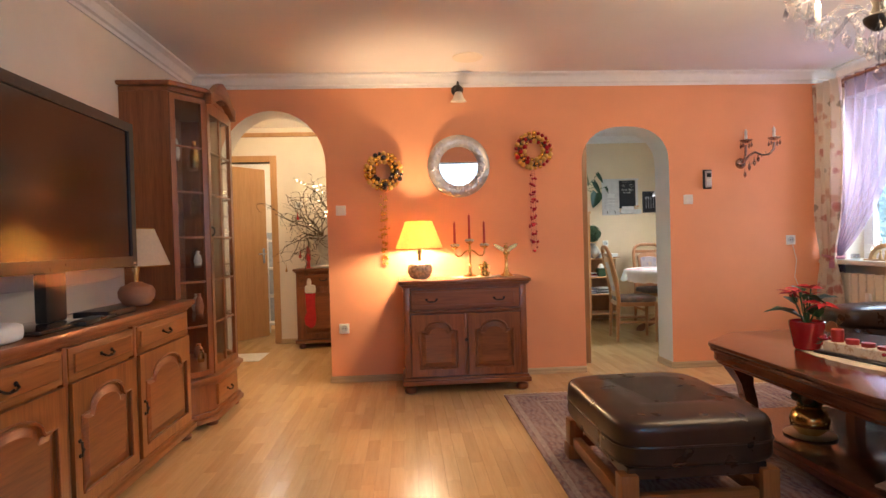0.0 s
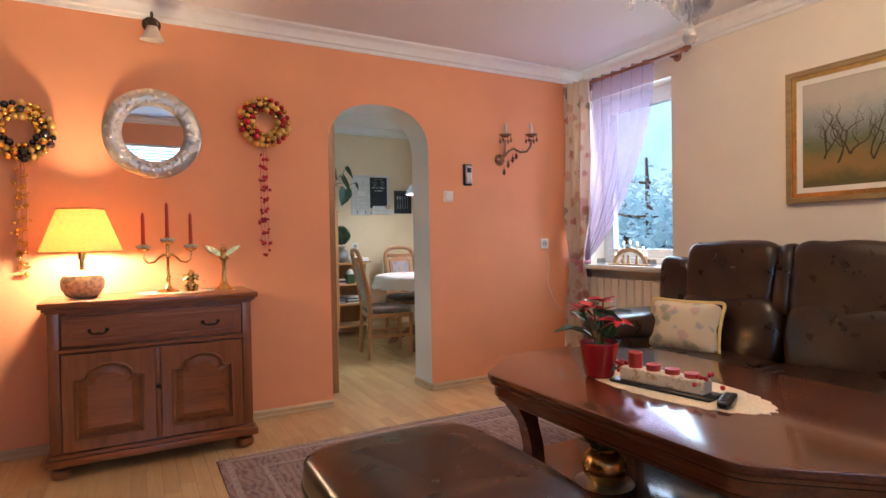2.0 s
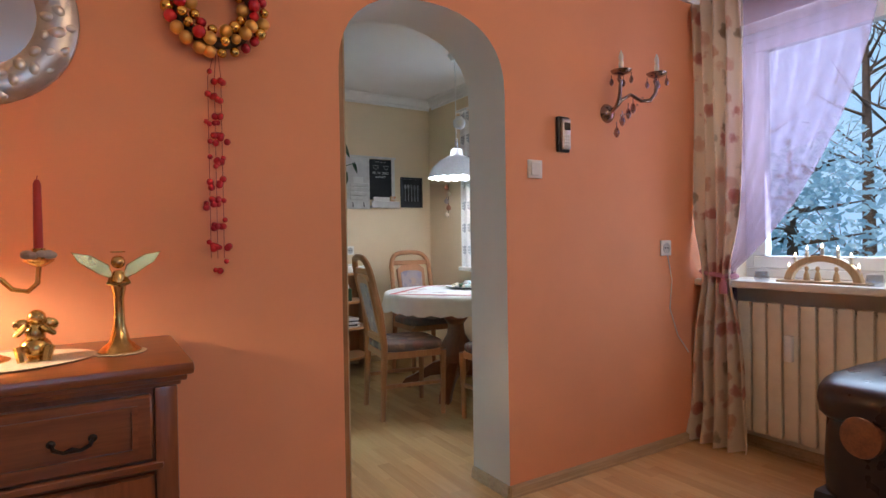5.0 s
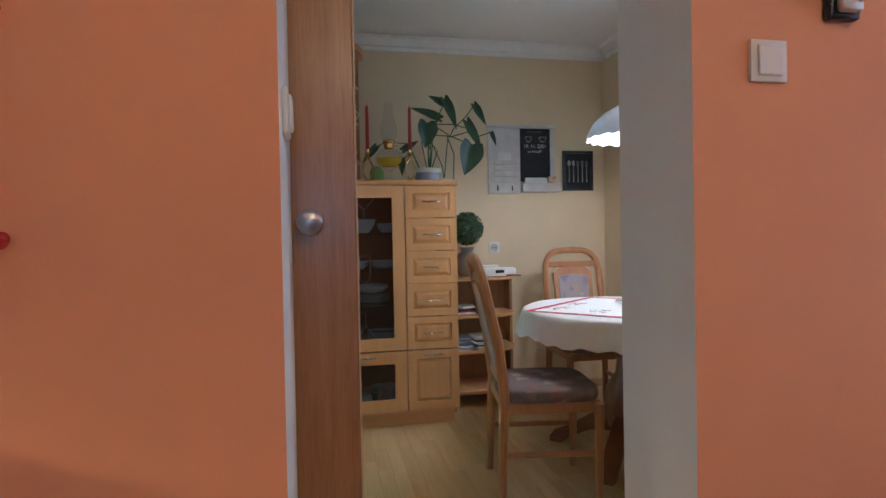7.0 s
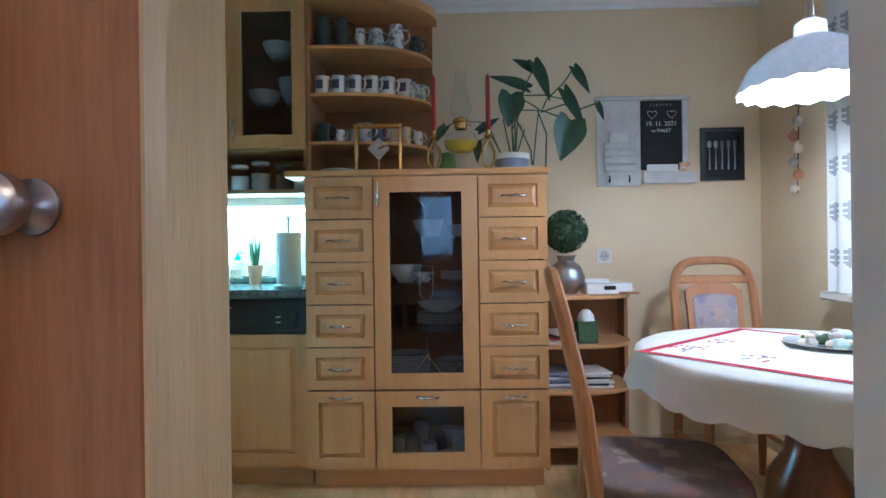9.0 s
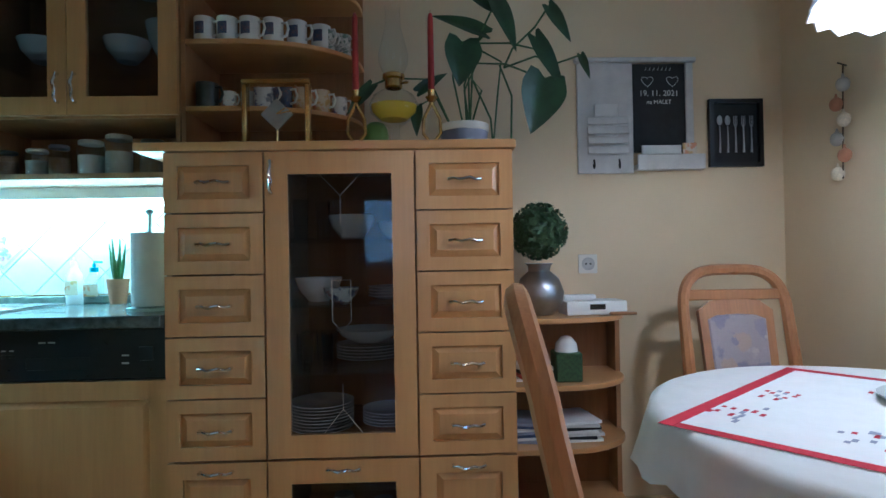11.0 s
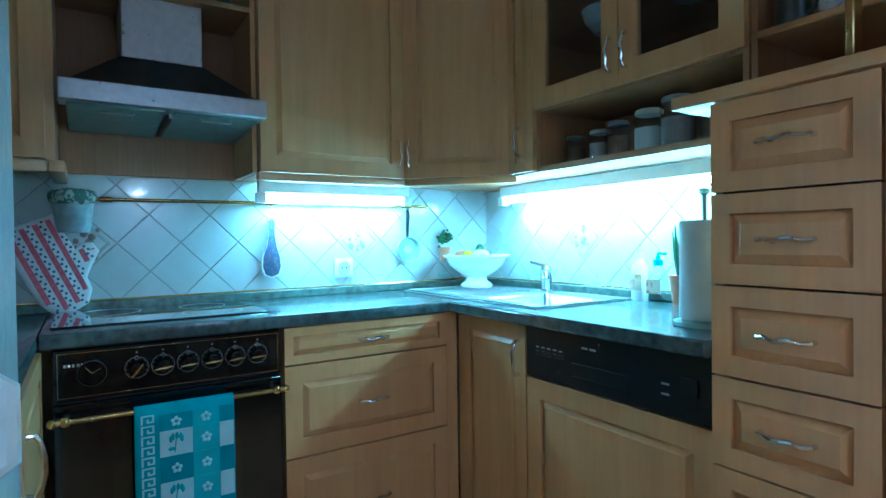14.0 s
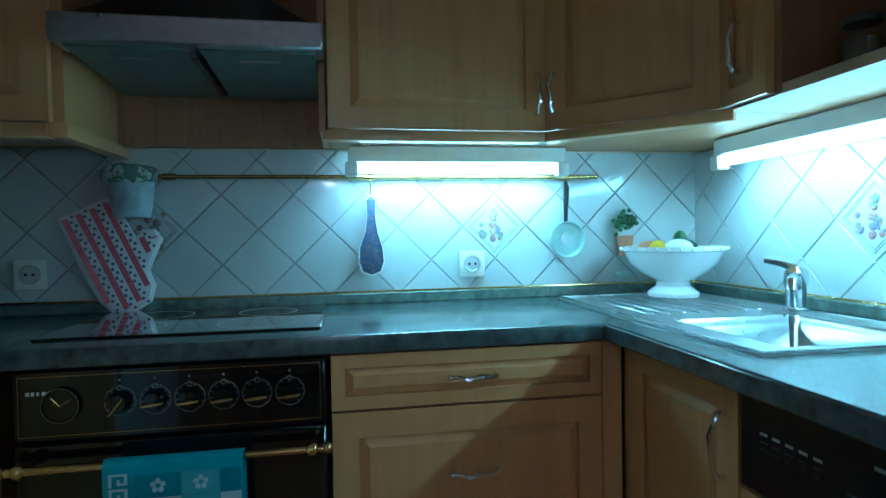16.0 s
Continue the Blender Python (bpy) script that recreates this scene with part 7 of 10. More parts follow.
# worktops, base units
def base_units():
    top = 0.932
    bm = bmesh.new()
    box(bm, KWEST + 0.012, 0.515, 6.43, 7.72, 0.893, top, bev=0.006, seg=2)
    part_w = setting("worktop_1", bm, "worktop", "dark green-grey laminate worktop along the wall")
    bm = bmesh.new()
    hx0, hx1, hy0, hy1 = 0.53, 0.87, 7.80, 8.13
    for q in ((KWEST + 0.012, hx0, 7.722, NORTH - 0.012), (hx0, hx1, 7.662, hy0), (hx0, hx1, hy1, NORTH - 0.012), (hx1, 1.528, 7.662, NORTH - 0.012), (0.517, hx0, 7.662, 7.722)):
        box(bm, *q, 0.893, top)
    box(bm, 0.50, 1.528, 7.656, 7.664, 0.895, top - 0.002, bev=0.003)
    setting("worktop_2", bm, "worktop", "dark green-grey laminate worktop with a sink")
    bm = bmesh.new()
    box(bm, KWEST + 0.012, 1.04, BACK + 0.012, 6.428, 0.893, top, bev=0.006, seg=2)
    setting("worktop_3", bm, "worktop", "dark green-grey laminate worktop beside the fridge")
    setting("trim_upstand_1", B(KWEST + 0.004, KWEST + 0.030, BACK + 0.01, NORTH - 0.004, top, 0.965, bev=0.004), "upstand", "green marbled upstand strip")
    setting("trim_upstand_2", B(KWEST + 0.031, 1.528, NORTH - 0.065, NORTH - 0.037, top, 0.965, bev=0.004), "upstand", "green marbled upstand strip")
    bm = bmesh.new()
    tube(bm, [(KWEST + 0.024, BACK + 0.02, 0.967), (KWEST + 0.024, NORTH - 0.058, 0.967), (1.528, NORTH - 0.058, 0.967)], 0.004, 6)
    setting("trim_gold", bm, "brass", "thin brass-coloured strip above the upstand")
    # drawers beside the oven; built facing -y and turned to face +x
    t = thing("drawer_unit", pose(0.485, 7.05, 0, 0, 0, 90), "beech base unit with three drawers", "cabinet")
    part("carcass", B(0.002, 0.605, 0.002, 0.50, 0.10, 0.892), "carcass", t)
    part("plinth", B(0.0, 0.61, 0.05, 0.07, 0, 0.10), "beechx", t)
    for z0, z1, field in ((0.772, 0.888, True), (0.476, 0.766, True), (0.105, 0.470, True)):
        f = front(t, "drawer", 0.003, 0.603, z0, z1, 0.0, 0.028 if z1 - z0 < 0.15 else 0.055)
        chrome_handle(f, 0.305, (z0 + z1) / 2 - (0.0 if z1 - z0 < 0.15 else 0.0), -0.021)
    part("filler", B(0.607, 0.658, -0.012, 0.02, 0.10, 0.892, bev=0.003), "beech", t, "narrow corner filler")
    t = thing("sink_unit", (0.512, 7.732, 0), "beech corner base unit with one door", "cabinet")
    part("carcass", B(0.0, 0.368, 0.002, 0.06, 0.10, 0.892), "carcass", t)
    part("plinth", B(-0.02, 0.38, 0.05, 0.07, 0, 0.10), "beechx", t)
    part("filler", B(-0.022, 0.002, -0.016, 0.02, 0.10, 0.892, bev=0.003), "beech", t, "narrow corner filler")
    f = front(t, "door", 0.003, 0.367, 0.105, 0.888, 0.0, 0.055)
    chrome_handle(f, 0.335, 0.775, -0.021, 0.11, True)
    t = thing("dishwasher", (0.882, 7.732, 0), "built-in dishwasher with black control panel and beech door", "dishwasher")
    part("body", B(0.004, 0.642, 0.004, 0.52, 0.10, 0.892), "steel", t)
    cp = part("control_panel", B(0.003, 0.643, -0.022, 0.004, 0.725, 0.888, bev=0.004), "panelblack", t, "black dishwasher control panel")
    part("grip_recess", B(0.20, 0.40, -0.0235, -0.02, 0.76, 0.80, bev=0.004), "black", cp)
    for k in range(5):
        part("button", B(0.05 + k * 0.025, 0.067 + k * 0.025, -0.0245, -0.021, 0.80, 0.812, bev=0.001), "black", cp)
        part("button_legend", B(0.05 + k * 0.025, 0.064 + k * 0.025, -0.0232, -0.0215, 0.822, 0.826), "frostgrey", cp, "pale printed legend")
    for x, z in ((0.24, 0.845), (0.27, 0.845), (0.50, 0.80), (0.50, 0.775)):
        part("printed_mark", B(x, x + 0.022, -0.0232, -0.0215, z, z + 0.005), "frostgrey", cp)
    part("dial", B(0.555, 0.60, -0.030, -0.021, 0.785, 0.83, bev=0.008, seg=2), "black", cp, "black selector dial")
    front(t, "door", 0.003, 0.643, 0.105, 0.720, 0.0, 0.06)
    part("plinth", B(0.0, 0.644, 0.05, 0.07, 0, 0.10), "beechx", t)
    t = thing("corner_unit", pose(1.04, 6.415, 0, 0, 0, 180), "beech corner base unit beside the oven", "cabinet")
    part("carcass", B(0.0, 0.55, 0.002, 0.72, 0.10, 0.892), "carcass", t)
    part("plinth", B(0.0, 0.55, 0.05, 0.07, 0, 0.10), "beechx", t)
    f = front(t, "door", 0.003, 0.53, 0.105, 0.888, 0.0, 0.055)
    chrome_handle(f, 0.04, 0.76, -0.021, 0.11, True)


base_units()


def oven():
    t = thing("oven", pose(0.485, 6.455, 0, 0, 0, 90), "black built-in retro oven with brass details", "oven")
    w = 0.588
    part("body", B(0, w, 0.004, 0.5, 0.10, 0.892), "black", t)
    cp = part("control_panel", B(0.002, w - 0.002, -0.022, 0.004, 0.752, 0.888, bev=0.003), "oven", t)
    bm = bmesh.new()
    o = rect(0.012, w - 0.012, 0.762, 0.878)
    ring(bm, o, scaled(o, 0.0012), -0.0232, -0.0215)
    part("gold_line", bm, "brass", cp, "thin gold outline")
    bm = bmesh.new()
    for k, ww in enumerate((0.008, 0.007, 0.006, 0.008, 0.006, 0.007)):
        box(bm, 0.026 + 0.0095 * k, 0.026 + 0.0095 * k + ww * 0.8, -0.0232, -0.0215, 0.842, 0.849)
    part("maker_mark", bm, "ivory", cp, "small pale maker's mark")
    turn = Matrix.Rotation(math.pi / 2, 4, "X")
    bm = bmesh.new()
    lathe(bm, [(0, 0.004), (0.030, 0.004), (0.032, 0.009), (0.034, 0.009), (0.034, 0)], 26, (0.088, -0.022, 0.822), turn)
    c = part("clock", bm, "darkchrome", cp, "round oven clock")
    bm = bmesh.new()
    lathe(bm, [(0, 0.0075), (0.030, 0.0075), (0.030, 0.004)], 24, (0.088, -0.022, 0.822), turn)
    part("dial", bm, "oven", c)
    bm = bmesh.new()
    for a in (0.5, 2.3):
        tube(bm, [(0.088, -0.031, 0.822), (0.088 + 0.022 * math.cos(a), -0.031, 0.822 + 0.022 * math.sin(a))], 0.0012, 5)
    part("clock_hand", bm, "brass", c)
    for k in range(6):
        x = 0.192 + k * 0.0645
        bm = bmesh.new()
        lathe(bm, [(0.0292, 0.0), (0.0292, 0.0010), (0.0284, 0.0010), (0.0284, 0)], 28, (x, -0.022, 0.822), turn)
        for i in range(10):
            a = i * math.tau / 12 - 0.9
            ball(bm, (x + 0.025 * math.cos(a), -0.0225, 0.822 + 0.025 * math.sin(a)), 0.0012, 5, 4)
        ring_part = part("scale_ring", bm, "printgrey", cp, "pale printed scale")
        bm = bmesh.new()
        lathe(bm, [(0, 0.020), (0.016, 0.019), (0.019, 0.012), (0.022, 0)], 24, (x, -0.022, 0.822), turn)
        kn = part("knob", bm, "oven", cp, "black rotary knob")
        bm = bmesh.new()
        d = 0.9 if k == 0 else 0.1
        tube(bm, [(x - 0.021 * math.cos(d), -0.044, 0.816 - 0.021 * math.sin(d)), (x, -0.045, 0.816), (x + 0.021 * math.cos(d), -0.044, 0.816 + 0.021 * math.sin(d))], [0.003, 0.0045, 0.003], 7)
        part("pointer", bm, "brass", kn, "brass pointer grip")
        bm = bmesh.new()
        lathe(bm, [(0.0055, 0), (0.0055, 0.001), (0.0045, 0.001), (0.0045, 0)], 14, (x, -0.022, 0.849), turn)
        box(bm, x - 0.002, x + 0.002, -0.0232, -0.022, 0.862, 0.866)
        part("symbol", bm, "printgrey", cp)
    d = part("door", B(0.002, w - 0.002, -0.022, 0.004, 0.16, 0.745, bev=0.004), "oven", t, "black glass oven door")
    bm = bmesh.new()
    prism(bm, [(0.13, 0.33), (w - 0.13, 0.33), (w - 0.13, 0.58), (w / 2 + 0.08, 0.61), (w / 2 - 0.08, 0.61), (0.13, 0.58)], -0.0235, -0.0215, "y")
    part("oven_window", bm, "screen", d, "dark oven window")
    bm = bmesh.new()
    tube(bm, [(-0.004, -0.062, 0.712), (w + 0.004, -0.062, 0.712)], 0.008, 12)
    bar = part("towel_bar", bm, "brass", d, "brass oven handle bar")
    for x in (0.03, w - 0.03):
        bm = bmesh.new()
        tube(bm, [(x, -0.02, 0.712), (x, -0.062, 0.712)], 0.007, 8)
        ball(bm, (x, -0.062, 0.712), 0.014, 12, 8)
        ball(bm, (x + (0.03 if x > 0.3 else -0.03), -0.062, 0.712), 0.012, 10, 8)
        part("bar_post", bm, "brass", bar)
    part("lower_drawer", B(0.002, w - 0.002, -0.022, 0.004, 0.105, 0.155, bev=0.003), "oven", t)


oven()


def hob():
    t = thing("ceramic_hob", (0, 0, 0.932), "black ceramic glass hob set in the worktop", "hob")
    part("glass_plate", B(0.0, 0.425, 6.45, 7.03, 0.0003, 0.006, bev=0.002), "hob", t)
    for x, y, r in ((0.12, 6.6, 0.09), (0.12, 6.88, 0.075), (0.31, 6.6, 0.075), (0.31, 6.88, 0.09)):
        bm = bmesh.new()
        lathe(bm, [(r, 0.0060), (r, 0.0064), (r - 0.002, 0.0064), (r - 0.002, 0.0060)], 36)
        part("ring_mark", bm, "steel", t, "", (x, y, 0))


hob()


def tea_towel():
    t = thing("tea_towel", (0.565, 6.76, 0), "teal tea towel with white squares hung on the oven bar", "towel")
    bm = bmesh.new()
    prof = [(-0.032, 0.40), (-0.034, 0.60), (-0.031, 0.70), (-0.020, 0.722), (-0.006, 0.725), (0.002, 0.714), (0.003, 0.60), (0.006, 0.28)]
    n = 14
    g = [[bm.verts.new((x + 0.003 * math.sin(i * 1.1 + z * 9) * (z < 0.7), -0.125 + 0.25 * i / n, z)) for i in range(n + 1)] for x, z in prof]
    for a, b in zip(g, g[1:]):
        for i in range(n):
            bm.faces.new((a[i], a[i + 1], b[i + 1], b[i]))
    o = part("cloth", bm, "teal", t, sharp=180)
    s = o.modifiers.new("thickness", "SOLIDIFY")
    s.thickness = 0.003
    cols = ((-0.068, 0.014), (0.014, 0.084), (0.084, 0.122))
    rows = ((0.655, 0.700), (0.585, 0.655), (0.515, 0.585), (0.445, 0.515), (0.405, 0.445))
    for r, (z0, z1) in enumerate(rows):
        for c, (y0, y1) in enumerate(cols):
            if (r + c) % 2:
                mat = "palecloth" if r % 2 else "midteal"
            else:
                mat = "midteal" if r % 2 else "deepteal"
            part("woven_square", B(0.010, 0.0112, y0 + 0.0004, y1 - 0.0004, z0 + 0.0004, z1 - 0.0004), mat, t)
            ink = "teal" if mat == "palecloth" else "palecloth"
            cy, cz = (y0 + y1) / 2, (z0 + z1) / 2
            if y1 - y0 < 0.05:
                continue
            bm = bmesh.new()
            if mat == "palecloth":
                for k, a in enumerate((-1.0, -0.45, 0.1, 0.6, 1.1)):
                    ball(bm, (0.0115, cy + 0.016 * math.sin(a) * (1 + 0.2 * (k % 2)), cz + 0.002 + 0.016 * math.cos(a)), 0.0085, 8, 5, (0.12, 0.55, 1.2))
                tube(bm, [(0.0115, cy - 0.004, cz - 0.026), (0.0115, cy, cz + 0.012)], 0.0016, 5)
                ball(bm, (0.0115, cy - 0.012, cz - 0.016), 0.007, 8, 5, (0.15, 1.3, 0.8))
            else:
                for k in range(5):
                    a = k * math.tau / 5 + 0.3
                    ball(bm, (0.0115, cy + 0.009 * math.cos(a), cz + 0.009 * math.sin(a)), 0.0055, 7, 4, (0.18, 1, 1))
            part("motif", bm, ink, t)
    for k in range(11):
        z = 0.70 - k * 0.028
        bm = bmesh.new()
        for q in ((-0.112, -0.080, z, z + 0.004), (-0.112, -0.107, z - 0.020, z), (-0.085, -0.080, z - 0.013, z), (-0.098, -0.080, z - 0.017, z - 0.013), (-0.098, -0.093, z - 0.013, z - 0.007)):
            box(bm, 0.010, 0.0115, *q)
        part("key_border", bm, "palecloth", t, "pale meander border")


tea_towel()


def sink():
    t = thing("sink", (0, 0, 0.932), "stainless steel sink with drainboard set in the worktop", "sink")
    x0, x1, y0, y1 = 0.03, 0.90, 7.74, 8.20
    hx0, hx1, hy0, hy1 = 0.54, 0.86, 7.81, 8.12
    bm = bmesh.new()
    for q in ((x0, hx0, y0, y1), (hx0, hx1, y0, hy0), (hx0, hx1, hy1, y1), (hx1, x1, y0, y1)):
        box(bm, *q, 0.0005, 0.005)
    part("rim", bm, "steel", t)
    bm = bmesh.new()
    lim = [(hx0, hx1, hy0, hy1, 0.004), (hx0 + 0.012, hx1 - 0.012, hy0 + 0.012, hy1 - 0.012, -0.01), (hx0 + 0.025, hx1 - 0.025, hy0 + 0.025, hy1 - 0.025, -0.13), (hx0 + 0.06, hx1 - 0.06, hy0 + 0.06, hy1 - 0.06, -0.15)]
    rings = [[bm.verts.new(p) for p in ((a, c, z), (b, c, z), (b, d, z), (a, d, z))] for a, b, c, d, z in lim]
    for a, b in zip(rings, rings[1:]):
        for i in range(4):
            bm.faces.new((a[i], b[i], b[(i + 1) % 4], a[(i + 1) % 4]))
    bm.faces.new(rings[-1])
    bmesh.ops.bevel(bm, geom=[e for e in bm.edges if not e.is_boundary], offset=0.012, segments=3, affect="EDGES", clamp_overlap=True)
    bmesh.ops.recalc_face_normals(bm, faces=bm.faces)
    for f in bm.faces:
        f.normal_flip()
    ob = part("bowl", bm, "steel", t, sharp=60)
    s = ob.modifiers.new("thickness", "SOLIDIFY")
    s.thickness = 0.002
    for k in range(8):
        part("drain_rib", B(0.10, 0.46, 7.80 + k * 0.042, 7.812 + k * 0.042, 0.0045, 0.0085, bev=0.002), "steel", t)
    bm = bmesh.new()
    o = rect(x0, x1, y0, y1)
    ring(bm, o, scaled(o, 0.008), 0.0045, 0.008, "z")
    part("raised_edge", bm, "chrome", t)
    t = thing("kitchen_tap", (0.50, 8.16, 0.937), "chrome single-lever kitchen tap", "tap")
    bm = bmesh.new()
    lathe(bm, [(0, 0), (0.026, 0), (0.026, 0.006), (0.021, 0.01), (0.023, 0.06), (0.026, 0.065), (0.026, 0.095), (0.016, 0.107), (0, 0.11)], 20)
    part("body", bm, "chrome", t)
    bm = bmesh.new()
    tube(bm, [(0.0, 0, 0.05), (0.03, -0.03, 0.075), (0.075, -0.075, 0.09), (0.11, -0.11, 0.083), (0.115, -0.115, 0.065)], [0.013, 0.012, 0.011, 0.011, 0.010], 10)
    part("spout", bm, "chrome", t)
    bm = bmesh.new()
    tube(bm, [(0, 0, 0.103), (-0.02, -0.02, 0.115), (-0.05, -0.045, 0.123)], [0.012, 0.009, 0.007], 8)
    part("lever", bm, "chrome", t)


sink()


# tiled splashbacks
def diamonds(name, origin, u, w, h, first, deco, label):
    """Diagonal square tiles on an upright rectangle; each tile is a piece of its own, cut at the edges."""
    back = bmesh.new()
    o, u = Vector(origin), Vector(u)
    n = Vector((0, 0, 1)).cross(u) * -1
    def at(a, z, d):
        return o + u * a + Vector((0, 0, z)) + n * d
    vs = [[back.verts.new(at(a, z, d)) for a, z in ((0, 0), (w, 0), (w, h), (0, h))] for d in (0, 0.004)]
    back.faces.new(vs[1]), back.faces.new(vs[0][::-1])
    for k in range(4):
        back.faces.new((vs[0][k], vs[0][(k + 1) % 4], vs[1][(k + 1) % 4], vs[1][k]))
    bmesh.ops.recalc_face_normals(back, faces=back.faces)
    wall_ob = setting(name, back, "grout", label)
    diag, gap = 0.2055, 0.0021
    half = diag / 2
    def clip(poly):
        for axis, lim, sign in ((0, 0, 1), (0, w, -1), (1, 0, 1), (1, h, -1)):
            out = []
            for k, p in enumerate(poly):
                q = poly[(k + 1) % len(poly)]
                a, b = sign * (p[axis] - lim), sign * (q[axis] - lim)
                if a >= 0:
                    out.append(p)
                if (a < 0) != (b < 0):
                    s = a / (a - b)
                    out.append((p[0] + (q[0] - p[0]) * s, p[1] + (q[1] - p[1]) * s))
            poly = out
            if not poly:
                return poly
        return poly
    for i in range(-int(first[0] / half) - 2, int((w - first[0]) / half) + 3):
        for j in range(-int(first[1] / half) - 2, int((h - first[1]) / half) + 3):
            if (i + j) % 2:
                continue
            cx, cz = first[0] + i * half, first[1] + j * half
            g = half - gap
            poly = clip([(cx - g, cz), (cx, cz - g), (cx + g, cz), (cx, cz + g)])
            if len(poly) < 3:
                continue
            area = sum(p[0] * q[1] - q[0] * p[1] for p, q in zip(poly, poly[1:] + poly[:1])) / 2
            if abs(area) < 0.0004:
                continue
            mx, mz = sum(p[0] for p in poly) / len(poly), sum(p[1] for p in poly) / len(poly)
            bm = bmesh.new()
            a = [bm.verts.new(at(p[0], p[1], 0.004)) for p in poly]
            b = [bm.verts.new(at(p[0], p[1], 0.0085)) for p in poly]
            c = [bm.verts.new(at(p[0] + (mx - p[0]) * 0.016, p[1] + (mz - p[1]) * 0.016, 0.010)) for p in poly]
            for q0, q1 in ((a, b), (b, c)):
                for k in range(len(poly)):
                    bm.faces.new((q0[k], q0[(k + 1) % len(poly)], q1[(k + 1) % len(poly)], q1[k]))
            bm.faces.new(c)
            bmesh.ops.recalc_face_normals(bm, faces=bm.faces)
            ob = part("tile", bm, "tile", wall_ob, sharp=4)
            if any(abs(cx - d[0]) < half * 0.6 and abs(cz - d[1]) < half * 0.6 for d in deco) and len(poly) == 4:
                tagged(ob, "tile with a painted fruit motif")
                q = random.Random(i * 7 + j)
                bm = bmesh.new()
                for k in range(16):
                    p = at(cx + q.gauss(0, 0.022), cz + q.gauss(0, 0.019), 0.0105)
                    ball(bm, p, q.uniform(0.007, 0.013), 8, 5, (0.16 if abs(n.x) > 0.5 else 1, 0.16 if abs(n.y) > 0.5 else 1, 1))
                mm = blotch("painted_fruit", (0.20, 0.12, 0.14), [(0.38, 0.10, 0.08), (0.42, 0.30, 0.10), (0.12, 0.13, 0.22), (0.12, 0.18, 0.08)], 0.3, 45, 0.9)
                part("fruit_motif", bm, mm, ob, "painted fruit")
                bm = bmesh.new()
                for e in (0.80, 0.72):
                    pts = [at(cx + dx * half * e, cz + dz * half * e, 0.0103) for dx, dz in ((1, 0), (0, 1), (-1, 0), (0, -1), (1, 0))]
                    tube(bm, pts, 0.0016, 4)
                part("motif_border", bm, "printgrey", ob)


diamonds("wall_splash_west", (KWEST, BACK, 0.965), (0, 1, 0), NORTH - BACK, 0.43, (7.555 - BACK, 0.197), [(7.555 - BACK, 0.197), (6.53 - BACK, 0.197)], "white diagonal tiled splashback")
diamonds("wall_splash_north", (KWEST, NORTH - 0.035, 0.965), (1, 0, 0), 1.58, 0.43, (0.668, 0.195), [(0.668, 0.195)], "white diagonal tiled splashback")


